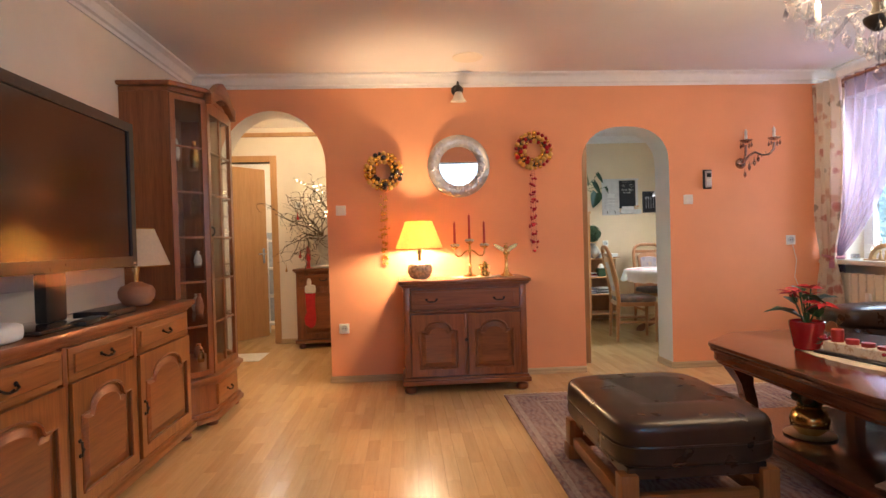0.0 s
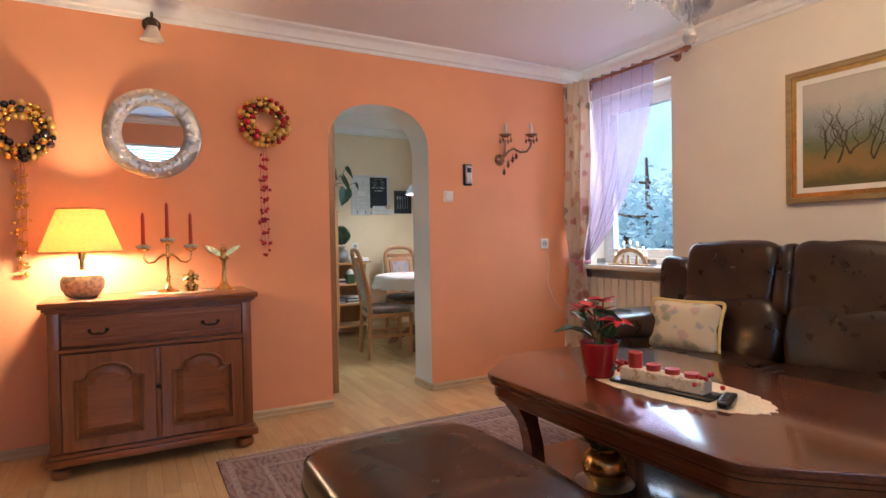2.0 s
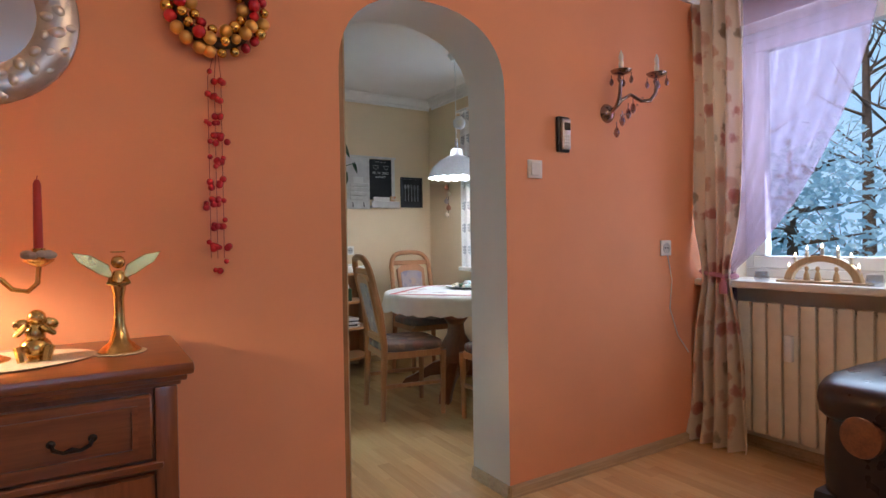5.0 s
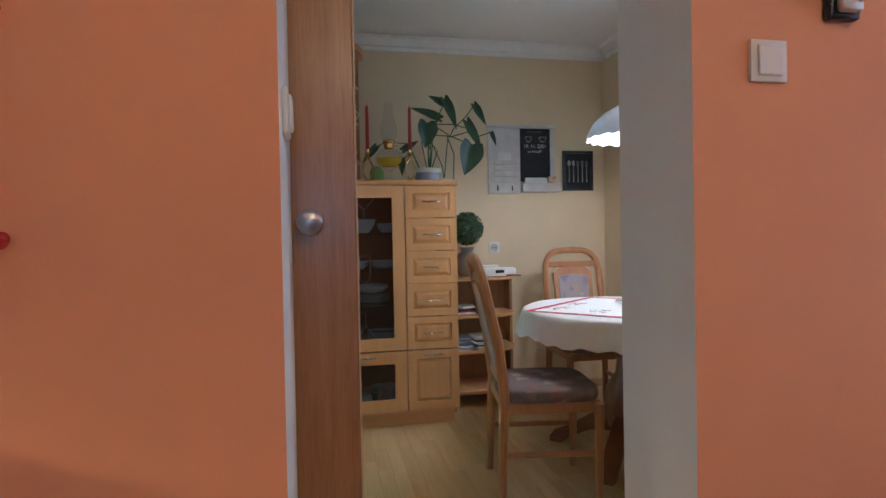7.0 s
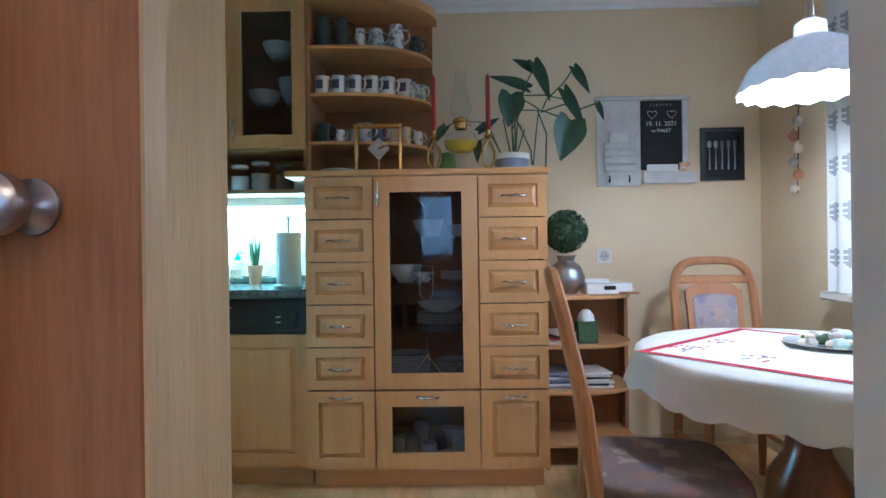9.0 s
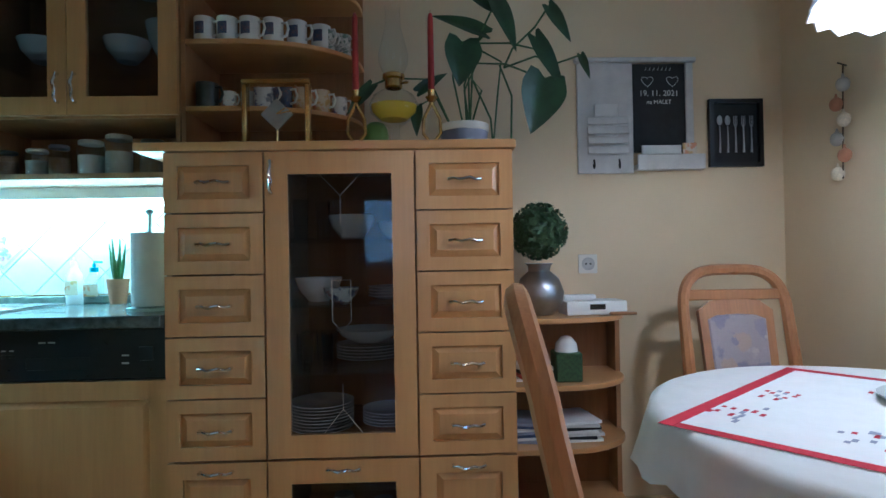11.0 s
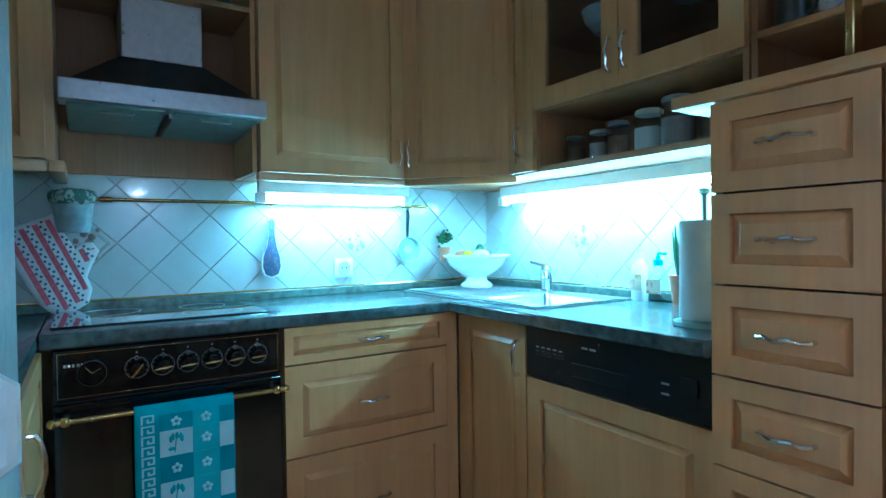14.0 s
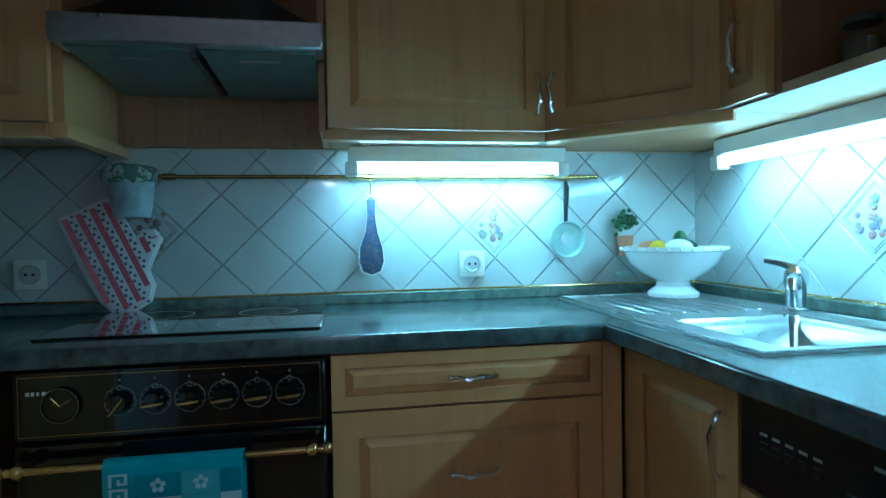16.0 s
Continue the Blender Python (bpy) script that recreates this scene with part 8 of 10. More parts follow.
# wall units
def wall_units():
    t = thing("wall_unit", pose(0.25, 7.05, 0, 0, 0, 90), "beech wall unit with one door", "cabinet", "wall units")
    part("carcass", B(0, 0.57, 0.002, 0.29, 1.40, 2.38), "carcass", t)
    f = front(t, "door", 0.003, 0.567, 1.405, 2.375, 0.0, 0.055)
    chrome_handle(f, 0.54, 1.50, -0.021, 0.10, True)
    bm = bmesh.new()
    box(bm, -0.012, 0.58, -0.045, -0.004, 1.372, 1.399, bev=0.006, seg=2)
    part("light_rail", bm, "beechx", t)
    t = thing("corner_wall_unit", (0, 0, 0), "diagonal beech corner wall unit", "cabinet", "wall units")
    bm = bmesh.new()
    prism(bm, [(KWEST + 0.015, 7.622), (0.248, 7.622), (0.556, 7.932), (0.556, NORTH - 0.005), (KWEST + 0.015, NORTH - 0.005)], 1.40, 2.38, "z")
    part("carcass", bm, "carcass", t)
    ln = math.hypot(0.308, 0.31)
    holder = Matrix.Translation((0.25, 7.622, 0)) @ Matrix.Rotation(math.atan2(0.31, 0.306), 4, "Z")
    f = front(t, "door", 0.01, ln - 0.01, 1.405, 2.375, -0.002, 0.055)
    f.matrix_basis = holder
    chrome_handle(f, 0.035, 1.50, -0.023, 0.10, True)
    o = part("light_rail", B(-0.02, ln + 0.02, -0.045, -0.004, 1.372, 1.399, bev=0.006, seg=2), "beechx", t, "", holder)
    t = thing("wall_unit", (0.56, 7.93, 0), "narrow beech wall unit with one door", "cabinet", "wall units")
    part("carcass", B(0, 0.145, 0.002, 0.36, 1.40, 2.38), "carcass", t)
    f = front(t, "door", 0.002, 0.143, 1.405, 2.375, 0.0, 0.035)
    chrome_handle(f, 0.07, 1.52, -0.021, 0.10, True)
    t = thing("glazed_wall_unit", (0.705, 7.93, 0), "beech wall unit with two glazed doors over a niche", "cabinet", "wall units")
    w = 0.775
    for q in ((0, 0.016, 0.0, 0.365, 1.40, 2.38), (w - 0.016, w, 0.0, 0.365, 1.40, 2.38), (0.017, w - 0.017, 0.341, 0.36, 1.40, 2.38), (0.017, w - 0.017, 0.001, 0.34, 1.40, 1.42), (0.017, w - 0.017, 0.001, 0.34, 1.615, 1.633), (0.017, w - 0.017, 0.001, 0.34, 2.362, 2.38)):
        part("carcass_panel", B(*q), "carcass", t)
    for x0, x1, hx in ((0.002, w / 2 - 0.002, w / 2 - 0.03), (w / 2 + 0.002, w - 0.002, w / 2 + 0.03)):
        f = front(t, "glass_door", x0, x1, 1.625, 2.375, 0.0, 0.065, glass=True)
        chrome_handle(f, hx, 1.72, -0.021, 0.10, True)
    for z in (1.86, 2.11):
        part("shelf", B(0.02, w - 0.02, 0.03, 0.335, z, z + 0.008), "glass", t)
    t = thing("open_shelf_unit", (1.485, 7.93, 0), "open beech end shelf with rounded boards", "shelf")
    def board(z, th, grow=0.0):
        pts = [(0, 0.365), (0, -grow)]
        for k in range(13):
            a = math.pi / 2 * k / 12
            pts.append((0.18 + 0.44 * math.sin(a) + grow * math.sin(a), 0.30 - 0.30 * math.cos(a) - grow * math.cos(a)))
        pts.append((0.62 + grow, 0.365))
        bm = bmesh.new()
        prism(bm, pts, z, z + th, "z", bev=0.003)
        return bm
    for z in (1.64, 1.885, 2.125):
        part("board", board(z, 0.018), "beechx", t)
    part("crown", board(2.36, 0.045, 0.03), "beechx", t)
    part("board", board(1.478, 0.012), "beechx", t)
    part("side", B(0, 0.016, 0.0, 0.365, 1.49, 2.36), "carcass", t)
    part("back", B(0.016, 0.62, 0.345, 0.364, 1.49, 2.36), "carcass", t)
    t = thing("wall_unit", pose(1.04, 6.0, 0, 0, 0, 180), "beech wall unit beside the hood", "cabinet", "wall units")
    part("carcass", B(0, 0.79, 0.0, 0.33, 1.40, 2.38), "carcass", t)
    front(t, "door", 0.003, 0.39, 1.405, 2.375, 0.0, 0.055)
    front(t, "door", 0.396, 0.787, 1.405, 2.375, 0.0, 0.055)
    t = thing("corner_wall_unit", (0, 0, 0), "diagonal beech corner wall unit beside the hood", "cabinet", "wall units")
    bm = bmesh.new()
    prism(bm, [(KWEST + 0.015, 6.468), (0.285, 6.468), (0.285, 6.00), (0.285, BACK + 0.01), (KWEST + 0.015, BACK + 0.01)], 1.40, 2.38, "z")
    part("carcass", bm, "beech", t)
    f = front(t, "door", 0.02, 0.40, 1.405, 2.375, 0.0, 0.055)
    f.matrix_basis = Matrix.Translation((0.287, 6.045, 0)) @ Matrix.Rotation(math.pi / 2, 4, "Z")
    bm = bmesh.new()
    box(bm, KWEST + 0.015, 0.325, 6.452, 6.492, 1.365, 1.399, bev=0.006, seg=2)
    box(bm, 0.287, 0.327, 6.0, 6.450, 1.365, 1.399, bev=0.006, seg=2)
    part("light_rail", bm, "beechx", t)
    for q in ((-0.03, 7.03, 7.046),):
        part("niche_side", B(KWEST + 0.015, 0.25, q[1], q[2], 1.40, 2.38), "beech", t)
    part("niche_shelf", B(KWEST + 0.015, 0.25, 6.468, 7.03, 1.95, 1.968), "carcass", t)
    part("niche_back", B(KWEST + 0.012, KWEST + 0.03, 6.468, 7.03, 1.40, 2.38), "carcass", t)


wall_units()


def cooker_hood():
    t = thing("cooker_hood", (KWEST + 0.032, 6.7625, 0), "stainless chimney cooker hood in a beech niche", "cooker hood")
    w, d = 0.2845, 0.396
    part("band", B(0.31, d, -w, w, 1.562, 1.624, bev=0.004), "steel", t)
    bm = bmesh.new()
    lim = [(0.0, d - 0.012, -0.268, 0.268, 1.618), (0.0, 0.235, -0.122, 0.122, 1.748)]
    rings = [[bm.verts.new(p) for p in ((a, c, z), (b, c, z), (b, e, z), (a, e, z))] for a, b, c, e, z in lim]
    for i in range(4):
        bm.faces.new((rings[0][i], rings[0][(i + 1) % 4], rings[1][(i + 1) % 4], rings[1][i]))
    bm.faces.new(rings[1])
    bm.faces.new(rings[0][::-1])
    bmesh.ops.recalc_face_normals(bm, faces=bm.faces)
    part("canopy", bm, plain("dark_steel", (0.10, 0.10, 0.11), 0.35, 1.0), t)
    part("chimney", B(0.0, 0.232, -0.119, 0.119, 1.748, 1.948, bev=0.003), "steel", t)
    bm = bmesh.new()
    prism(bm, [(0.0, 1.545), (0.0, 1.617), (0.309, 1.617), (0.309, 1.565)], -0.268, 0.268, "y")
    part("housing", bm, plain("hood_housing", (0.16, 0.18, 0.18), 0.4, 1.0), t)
    part("mid_bar", B(0.03, 0.37, -0.006, 0.006, 1.538, 1.556, bev=0.002), "darkchrome", t)
    tilt = Matrix.Translation((0.02, 0, 1.540)) @ Matrix.Rotation(radians(-3.5), 4, "Y")
    for s in (-1, 1):
        f = part("grease_filter", B(0.0, 0.352, s * 0.139 - 0.126, s * 0.139 + 0.126, -0.004, 0.004, bev=0.002), plain("filter_mesh", (0.20, 0.25, 0.22), 0.45, 0.6, bumps=0.5, fine=400), t, "mesh grease filter", tilt)
        bm = bmesh.new()
        y = s * 0.139
        tube(bm, [(0.312, y - 0.045, -0.004), (0.322, y - 0.045, -0.014), (0.322, y + 0.045, -0.014), (0.312, y + 0.045, -0.004)], 0.003, 6)
        part("filter_handle", bm, "steel", f)
    for k in range(7):
        bm = bmesh.new()
        lathe(bm, [(0, 0), (0.03, 0), (0.03, 0.16), (0.012, 0.19), (0.012, 0.22), (0, 0.22)], 12)
        solid("bottle", bm, "darkmug", (0.12, 6.52 + 0.075 * k, 1.968), "dark bottle standing above the cooker hood", "bottle", "bottles above the hood")


cooker_hood()
bm = bmesh.new()
lathe(bm, [(0, 0), (0.07, 0), (0.075, 0.006), (0.12, 0.05), (0.158, 0.125), (0.162, 0.132), (0.155, 0.130), (0.115, 0.055), (0.06, 0.014), (0, 0.012)], 36)
solid("serving_bowl", bm, "oven", (0.14, 6.03, 0.933), "dark glossy bowl on the corner worktop", "bowl")


def tube_lamp(m, length, label):
    t = thing("tube_lamp", m, label, "lamp", "under-cabinet lamps")
    part("housing", B(-length / 2 - 0.03, length / 2 + 0.03, -0.014, 0.014, 0.018, 0.064, bev=0.003), "whiteplastic", t)
    for s in (-1, 1):
        part("end_cap", B(s * (length / 2 + 0.02) - 0.018, s * (length / 2 + 0.02) + 0.018, -0.020, 0.020, -0.022, 0.018, bev=0.005, seg=2), "whiteplastic", t)
    bm = bmesh.new()
    tube(bm, [(-length / 2, 0, 0), (length / 2, 0, 0)], 0.012, 12)
    part("tube", bm, "tubeglow", t, "glowing fluorescent tube")


tube_lamp(pose(0.04, 7.43, 1.332, 0, 0, 90), 0.60, "lit fluorescent tube lamp under the wall unit")
tube_lamp(pose(0.83, 8.16, 1.332), 1.18, "long lit fluorescent tube lamp under the niche")

# splashback things on the west wall
rl = thing("utensil_rail", (0, 0, 0), "brass utensil rail on the tiled wall", "rail")
bm = bmesh.new()
tube(bm, [(-0.012, 6.55, 1.314), (-0.012, 7.89, 1.314)], 0.0065, 10)
part("rail", bm, "brass", rl)
for y in (6.6, 7.16, 7.78):
    bm = bmesh.new()
    tube(bm, [(-0.042, y, 1.314), (-0.012, y, 1.314)], 0.006, 8)
    tube(bm, [(-0.012, y - 0.018, 1.314), (-0.012, y + 0.018, 1.314)], 0.010, 10)
    part("bracket", bm, "brass", rl)


def spoon_rest():
    t = thing("spoon_rest", (-0.028, 7.165, 1.02), "navy painted ceramic spoon rest hanging on the rail", "spoon rest")
    bm = bmesh.new()
    o = [(0.0, 0.0), (0.026, 0.01), (0.036, 0.04), (0.032, 0.08), (0.018, 0.13), (0.012, 0.18), (0.014, 0.225), (0, 0.235), (-0.012, 0.225), (-0.010, 0.18), (-0.016, 0.13), (-0.034, 0.08), (-0.036, 0.04), (-0.026, 0.01)]
    prism(bm, o, 0.0, 0.012, "x", bev=0.004, seg=2)
    part("body", bm, "navy", t)
    bm = bmesh.new()
    ring(bm, [(y * 1.12, (z - 0.115) * 1.04 + 0.115) for y, z in o], o, 0.002, 0.014, "x")
    part("rim", bm, "china", t, "white rim")
    bm = bmesh.new()
    tube(bm, [(0.008, 0, 0.225), (0.02, 0, 0.26), (0.016, 0, 0.297)], 0.002, 6)
    part("hook", bm, "brass", t)


spoon_rest()


def small_pan():
    t = thing("hanging_pan", (-0.030, 7.785, 1.115), "small sage enamel pan hanging on the rail", "pan")
    bm = bmesh.new()
    lathe(bm, [(0, 0.012), (0.05, 0.012), (0.056, 0.03), (0.058, 0.03), (0.054, 0.0), (0, 0.0)], 28, (0.0, 0, 0), Matrix.Rotation(math.pi / 2, 4, "Y"))
    part("bowl", bm, "sage", t)
    bm = bmesh.new()
    prism(bm, [(0.02 * math.cos(a), 0.02 * math.sin(a)) for a in (k * math.tau / 20 for k in range(20))], 0.012, 0.016, "x")
    part("maker_disc", bm, "steel", t)
    bm = bmesh.new()
    tube(bm, [(0.012, 0.0, 0.055), (0.014, 0.0, 0.10), (0.016, 0.002, 0.165), (0.014, 0, 0.185)], [0.006, 0.008, 0.010, 0.005], 8)
    part("handle", bm, "black", t, "black handle")


small_pan()


def oven_mitt():
    t = thing("oven_mitt", pose(-0.033, 6.44, 1.09, 24, 0, 0), "white quilted oven mitt with rose stripes", "oven mitt")
    o = [(-0.075, 0.15), (0.07, 0.15), (0.078, 0.02), (0.105, 0.03), (0.135, 0.02), (0.14, -0.01), (0.10, -0.045), (0.07, -0.075), (0.066, -0.12), (0.04, -0.155), (-0.02, -0.165), (-0.06, -0.145), (-0.078, -0.10), (-0.082, 0.0)]
    bm = bmesh.new()
    prism(bm, o, 0.0, 0.022, "x", bev=0.009, seg=2)
    part("quilted_body", bm, "mitt", t)
    def inside(y, z):
        c = False
        for k in range(len(o)):
            (y0, z0), (y1, z1) = o[k], o[k - 1]
            if (z0 > z) != (z1 > z) and y < (y1 - y0) * (z - z0) / (z1 - z0) + y0:
                c = not c
        return c
    bm = bmesh.new()
    for y0 in (-0.068, -0.030, 0.008, 0.046, 0.090, 0.12):
        zs = [z for z in (k * 0.006 - 0.17 for k in range(55)) if inside(y0, z) and inside(y0 + 0.016, z)]
        if len(zs) > 2:
            box(bm, 0.0215, 0.0228, y0, y0 + 0.016, min(zs) + 0.008, max(zs) - 0.006)
    part("stripe", bm, "mittred", t, "printed rose stripes")
    bm = bmesh.new()
    ball(bm, (0, 0, 0), 0.0045, 6, 4, (0.3, 1, 1))
    me = finish(bm, "dot", plain("blue_dots", (0.12, 0.14, 0.22), 0.9))
    for y0 in (-0.049, -0.011, 0.027, 0.066, 0.108):
        for k in range(24):
            z = -0.155 + k * 0.0135
            if inside(y0, z) and inside(y0 + 0.008, z):
                spot = new("dot", me)
                spot.parent = t
                spot.location = (0.0222, y0 + 0.004 * (-1) ** k + 0.006, z)
    bm = bmesh.new()
    tube(bm, [(0.011, y, z) for y, z in o + o[:1]], 0.006, 6, False)
    part("piping", bm, "mitt", t)


oven_mitt()
wp = thing("wall_pot", (0.0, 6.505, 1.20), "green and white hanging herb pot on the rail", "pot")
bm = bmesh.new()
lathe(bm, [(0, 0), (0.045, 0), (0.052, 0.03), (0.058, 0.09), (0.06, 0.10), (0.054, 0.10), (0, 0.09)], 24)
part("pot", bm, plain("pale_glazed_pot", (0.38, 0.45, 0.46), 0.4, var=0.25, scale=30), wp)
bm = bmesh.new()
superball(bm, (0, 0, 0.115), (0.068, 0.068, 0.033), 0.8, 24, 10, 0.010, 5, 30)
part("cloth_cover", bm, blotch("green_leaf_print", (0.03, 0.13, 0.09), [(0.62, 0.64, 0.52), (0.05, 0.20, 0.14), (0.70, 0.70, 0.62)], 0.7, 34, 0.55), wp, "green leaf-print cloth cover")
bm = bmesh.new()
tube(bm, [(-0.045, 0, 0.08), (-0.03, 0, 0.114), (-0.012, 0.045, 0.114)], 0.004, 6)
part("hook", bm, "brass", wp)
socket(pose(KWEST + 0.0095, 6.227, 1.046, 0, 0, 90), "white wall socket on the tiles")
socket(pose(KWEST + 0.0095, 7.479, 1.044, 0, 0, 90), "white wall socket on the tiles")
wpl = thing("wall_plant", (-0.012, 7.985, 1.058), "tiny potted plant magnet on the tiles", "ornament")
bm = bmesh.new()
lathe(bm, [(0, 0), (0.020, 0), (0.027, 0.060), (0.029, 0.066), (0, 0.066)], 14)
part("pot", bm, "terracotta", wpl)
bm = bmesh.new()
rng = random.Random(3)
for k in range(70):
    d = Vector((rng.gauss(0, 1), rng.gauss(0, 1), rng.uniform(-0.2, 1.4))).normalized() * rng.uniform(0.02, 0.05)
    ball(bm, Vector((0.006, 0, 0.092)) + Vector((d.x * 0.35, d.y * 0.95, d.z * 1.15)), 0.0075, 5, 4)
part("foliage", bm, "leaf", wpl)
bm = bmesh.new()
superball(bm, (0, 0, 0.0), (0.008, 0.03, 0.012), 0.8, 16, 8)
solid("oval_label", bm, "sage", (-0.032, 7.985, 0.995), "small oval plaque on the tiles", "plaque")


# worktop things
def fruit_bowl():
    t = thing("fruit_bowl", (0.14, 8.06, 0.9405), "white footed porcelain bowl with vegetables", "bowl")
    bm = bmesh.new()
    lathe(bm, [(0, 0), (0.072, 0), (0.074, 0.012), (0.05, 0.03), (0.046, 0.045), (0.09, 0.07), (0.125, 0.10), (0.142, 0.135), (0.15, 0.138), (0.15, 0.150), (0.142, 0.150), (0.12, 0.11), (0, 0.075)], 36)
    part("bowl", bm, "china", t)
    bm = bmesh.new()
    for k in range(30):
        a = k * math.tau / 30
        ball(bm, (0.150 * math.cos(a), 0.150 * math.sin(a), 0.144), 0.0045, 6, 4)
    part("beaded_rim", bm, "china", t)
    for x, y, z, r, mat, sq in ((-0.05, -0.05, 0.14, 0.035, "terracotta", (1, 1, 0.8)), (0.06, -0.02, 0.145, 0.04, "china", (1.4, 0.9, 0.7)), (0.0, 0.03, 0.15, 0.038, "pine", (1.8, 0.7, 0.6)), (-0.04, 0.05, 0.155, 0.03, "leaf", (0.8, 0.8, 1.4)), (0.02, -0.06, 0.142, 0.028, "oil", (1, 1, 1))):
        bm = bmesh.new()
        ball(bm, (x, y, z), r, 12, 8, sq)
        part("vegetable", bm, mat, t)


fruit_bowl()


def bottle(x, y, h, r, mat, cap, label, pump=False):
    t = thing("soap_bottle", (x, y, 0.9325), label, "bottle")
    bm = bmesh.new()
    lathe(bm, [(0, 0), (r, 0), (r * 1.02, h * 0.1), (r, h * 0.62), (r * 0.55, h * 0.76), (r * 0.42, h * 0.8), (0, h * 0.8)], 18)
    for v in bm.verts:
        v.co.y *= 0.7
    part("body", bm, mat, t)
    bm = bmesh.new()
    lathe(bm, [(0, h * 0.8), (r * 0.45, h * 0.8), (r * 0.45, h * 0.92), (r * 0.2, h * 0.93), (r * 0.2, h), (0, h)], 14)
    if pump:
        tube(bm, [(0, 0, h), (0, 0, h * 1.06), (r * 0.9, 0, h * 1.05)], 0.004, 8)
    part("cap", bm, cap, t)
    part("label_band", B(-r * 0.8, r * 0.8, -r * 0.74, -r * 0.70, h * 0.2, h * 0.5), "orangemug", t)


bottle(0.936, 8.20, 0.19, 0.032, "whiteplastic", "whiteplastic", "white dish soap bottle on the worktop")
bottle(1.02, 8.19, 0.16, 0.036, "clearbottle", plain("turquoise_plastic", (0.02, 0.35, 0.48), 0.3), "clear soap dispenser with turquoise pump", True)
pr = thing("paper_towel", (1.402, 7.86, 0.9325), "white paper towel roll on an upright holder", "paper towel")
bm = bmesh.new()
lathe(bm, [(0, 0), (0.075, 0), (0.075, 0.01), (0.01, 0.014), (0.006, 0.02), (0.006, 0.33), (0.012, 0.335), (0.012, 0.345), (0, 0.35)], 24)
part("holder", bm, "sage", pr)
bm = bmesh.new()
lathe(bm, [(0.02, 0.016), (0.058, 0.016), (0.06, 0.02), (0.06, 0.262), (0.057, 0.266), (0.02, 0.266)], 32)
part("roll", bm, "paper", pr)
cp = thing("potted_cactus", (1.12, 8.18, 0.9325), "slender potted succulent on the worktop", "potted plant")
bm = bmesh.new()
lathe(bm, [(0, 0), (0.03, 0), (0.04, 0.08), (0.043, 0.10), (0.038, 0.10), (0, 0.09)], 18)
part("pot", bm, "terracotta", cp)
bm = bmesh.new()
for k in range(7):
    a = k * 0.9
    tube(bm, [(0.01 * math.cos(a), 0.01 * math.sin(a), 0.09), (0.02 * math.cos(a), 0.02 * math.sin(a), 0.16), (0.03 * math.cos(a), 0.03 * math.sin(a), 0.22 + 0.02 * (k % 3))], [0.007, 0.008, 0.002], 7)
part("stem", bm, "leaf", cp)
def storage_jar(x, y, z, r, h, fill, lid):
    t = thing("storage_jar", (x, y, z), "clear glass storage jar with a lid in the niche", "jar", "jars in the niche")
    bm = bmesh.new()
    lathe(bm, [(0, 0), (r * 0.92, 0), (r, 0.008), (r, h * 0.80), (r * 0.82, h * 0.88), (r * 0.82, h * 0.92)], 20)
    part("glass", bm, "clearbottle", t)
    bm = bmesh.new()
    lathe(bm, [(0, 0.004), (r * 0.93, 0.004), (r * 0.93, h * 0.58), (0, h * 0.60)], 18)
    part("contents", bm, fill, t)
    bm = bmesh.new()
    lathe(bm, [(0, h * 0.88), (r * 0.88, h * 0.88), (r * 0.90, h * 0.90), (r * 0.90, h * 0.97), (r * 0.8, h), (0, h)], 20)
    part("lid", bm, lid, t)


for k, (x, r, h, fill, lid) in enumerate(((0.80, 0.036, 0.10, "spice", "darkmug"), (0.895, 0.040, 0.11, "stone", "frostgrey"), (0.99, 0.038, 0.12, "spice", "bluepot"), (1.095, 0.048, 0.14, "paper", "paper"), (1.21, 0.050, 0.155, "stone", "frostgrey"), (1.325, 0.046, 0.14, "spice", "darkmug"), (1.42, 0.036, 0.10, "paper", "sage"))):
    storage_jar(x, 8.03 + 0.02 * (k % 2), 1.4205, r, h, fill, lid)
for x, z in ((0.85, 1.634), (1.0, 1.634), (1.25, 1.634), (1.38, 1.869), (0.9, 1.869), (1.22, 1.869), (1.30, 2.119), (0.95, 2.119)):
    bowl(x, 8.08, z, 0.085, 0.08 if x != 1.38 else 0.14, "china", "white china bowl behind the glazed doors")


# open shelf mugs
def mug(x, y, z, k, mat, handle=True, label="printed white mug on the open shelf"):
    t = thing("mug", pose(x, y, z, 0, 0, -20), label, "mug", "mugs on the open shelf")
    bm = bmesh.new()
    lathe(bm, [(0, 0), (0.036 * k, 0), (0.038 * k, 0.004), (0.038 * k, 0.092 * k), (0.035 * k, 0.092 * k), (0.034 * k, 0.006), (0, 0.006)], 20)
    part("cup", bm, mat, t)
    bm = bmesh.new()
    tube(bm, [(0.036 * k, 0, 0.075 * k), (0.058 * k, 0, 0.075 * k), (0.066 * k, 0, 0.05 * k), (0.056 * k, 0, 0.026 * k), (0.036 * k, 0, 0.022 * k)], 0.005 * k, 7)
    part("handle", bm, "china" if mat != "darkmug" else mat, t)
    if mat == "china":
        bm = bmesh.new()
        pts = [(0.0385 * k * math.cos(a), 0.0385 * k * math.sin(a)) for a in (radians(-110 + 8 * i) for i in range(8))]
        inn = [(p[0] * 1.012, p[1] * 1.012) for p in pts]
        prism(bm, pts + inn[::-1], 0.025 * k, 0.07 * k, "z")
        part("print", bm, "navy", t, "dark blue and red print")


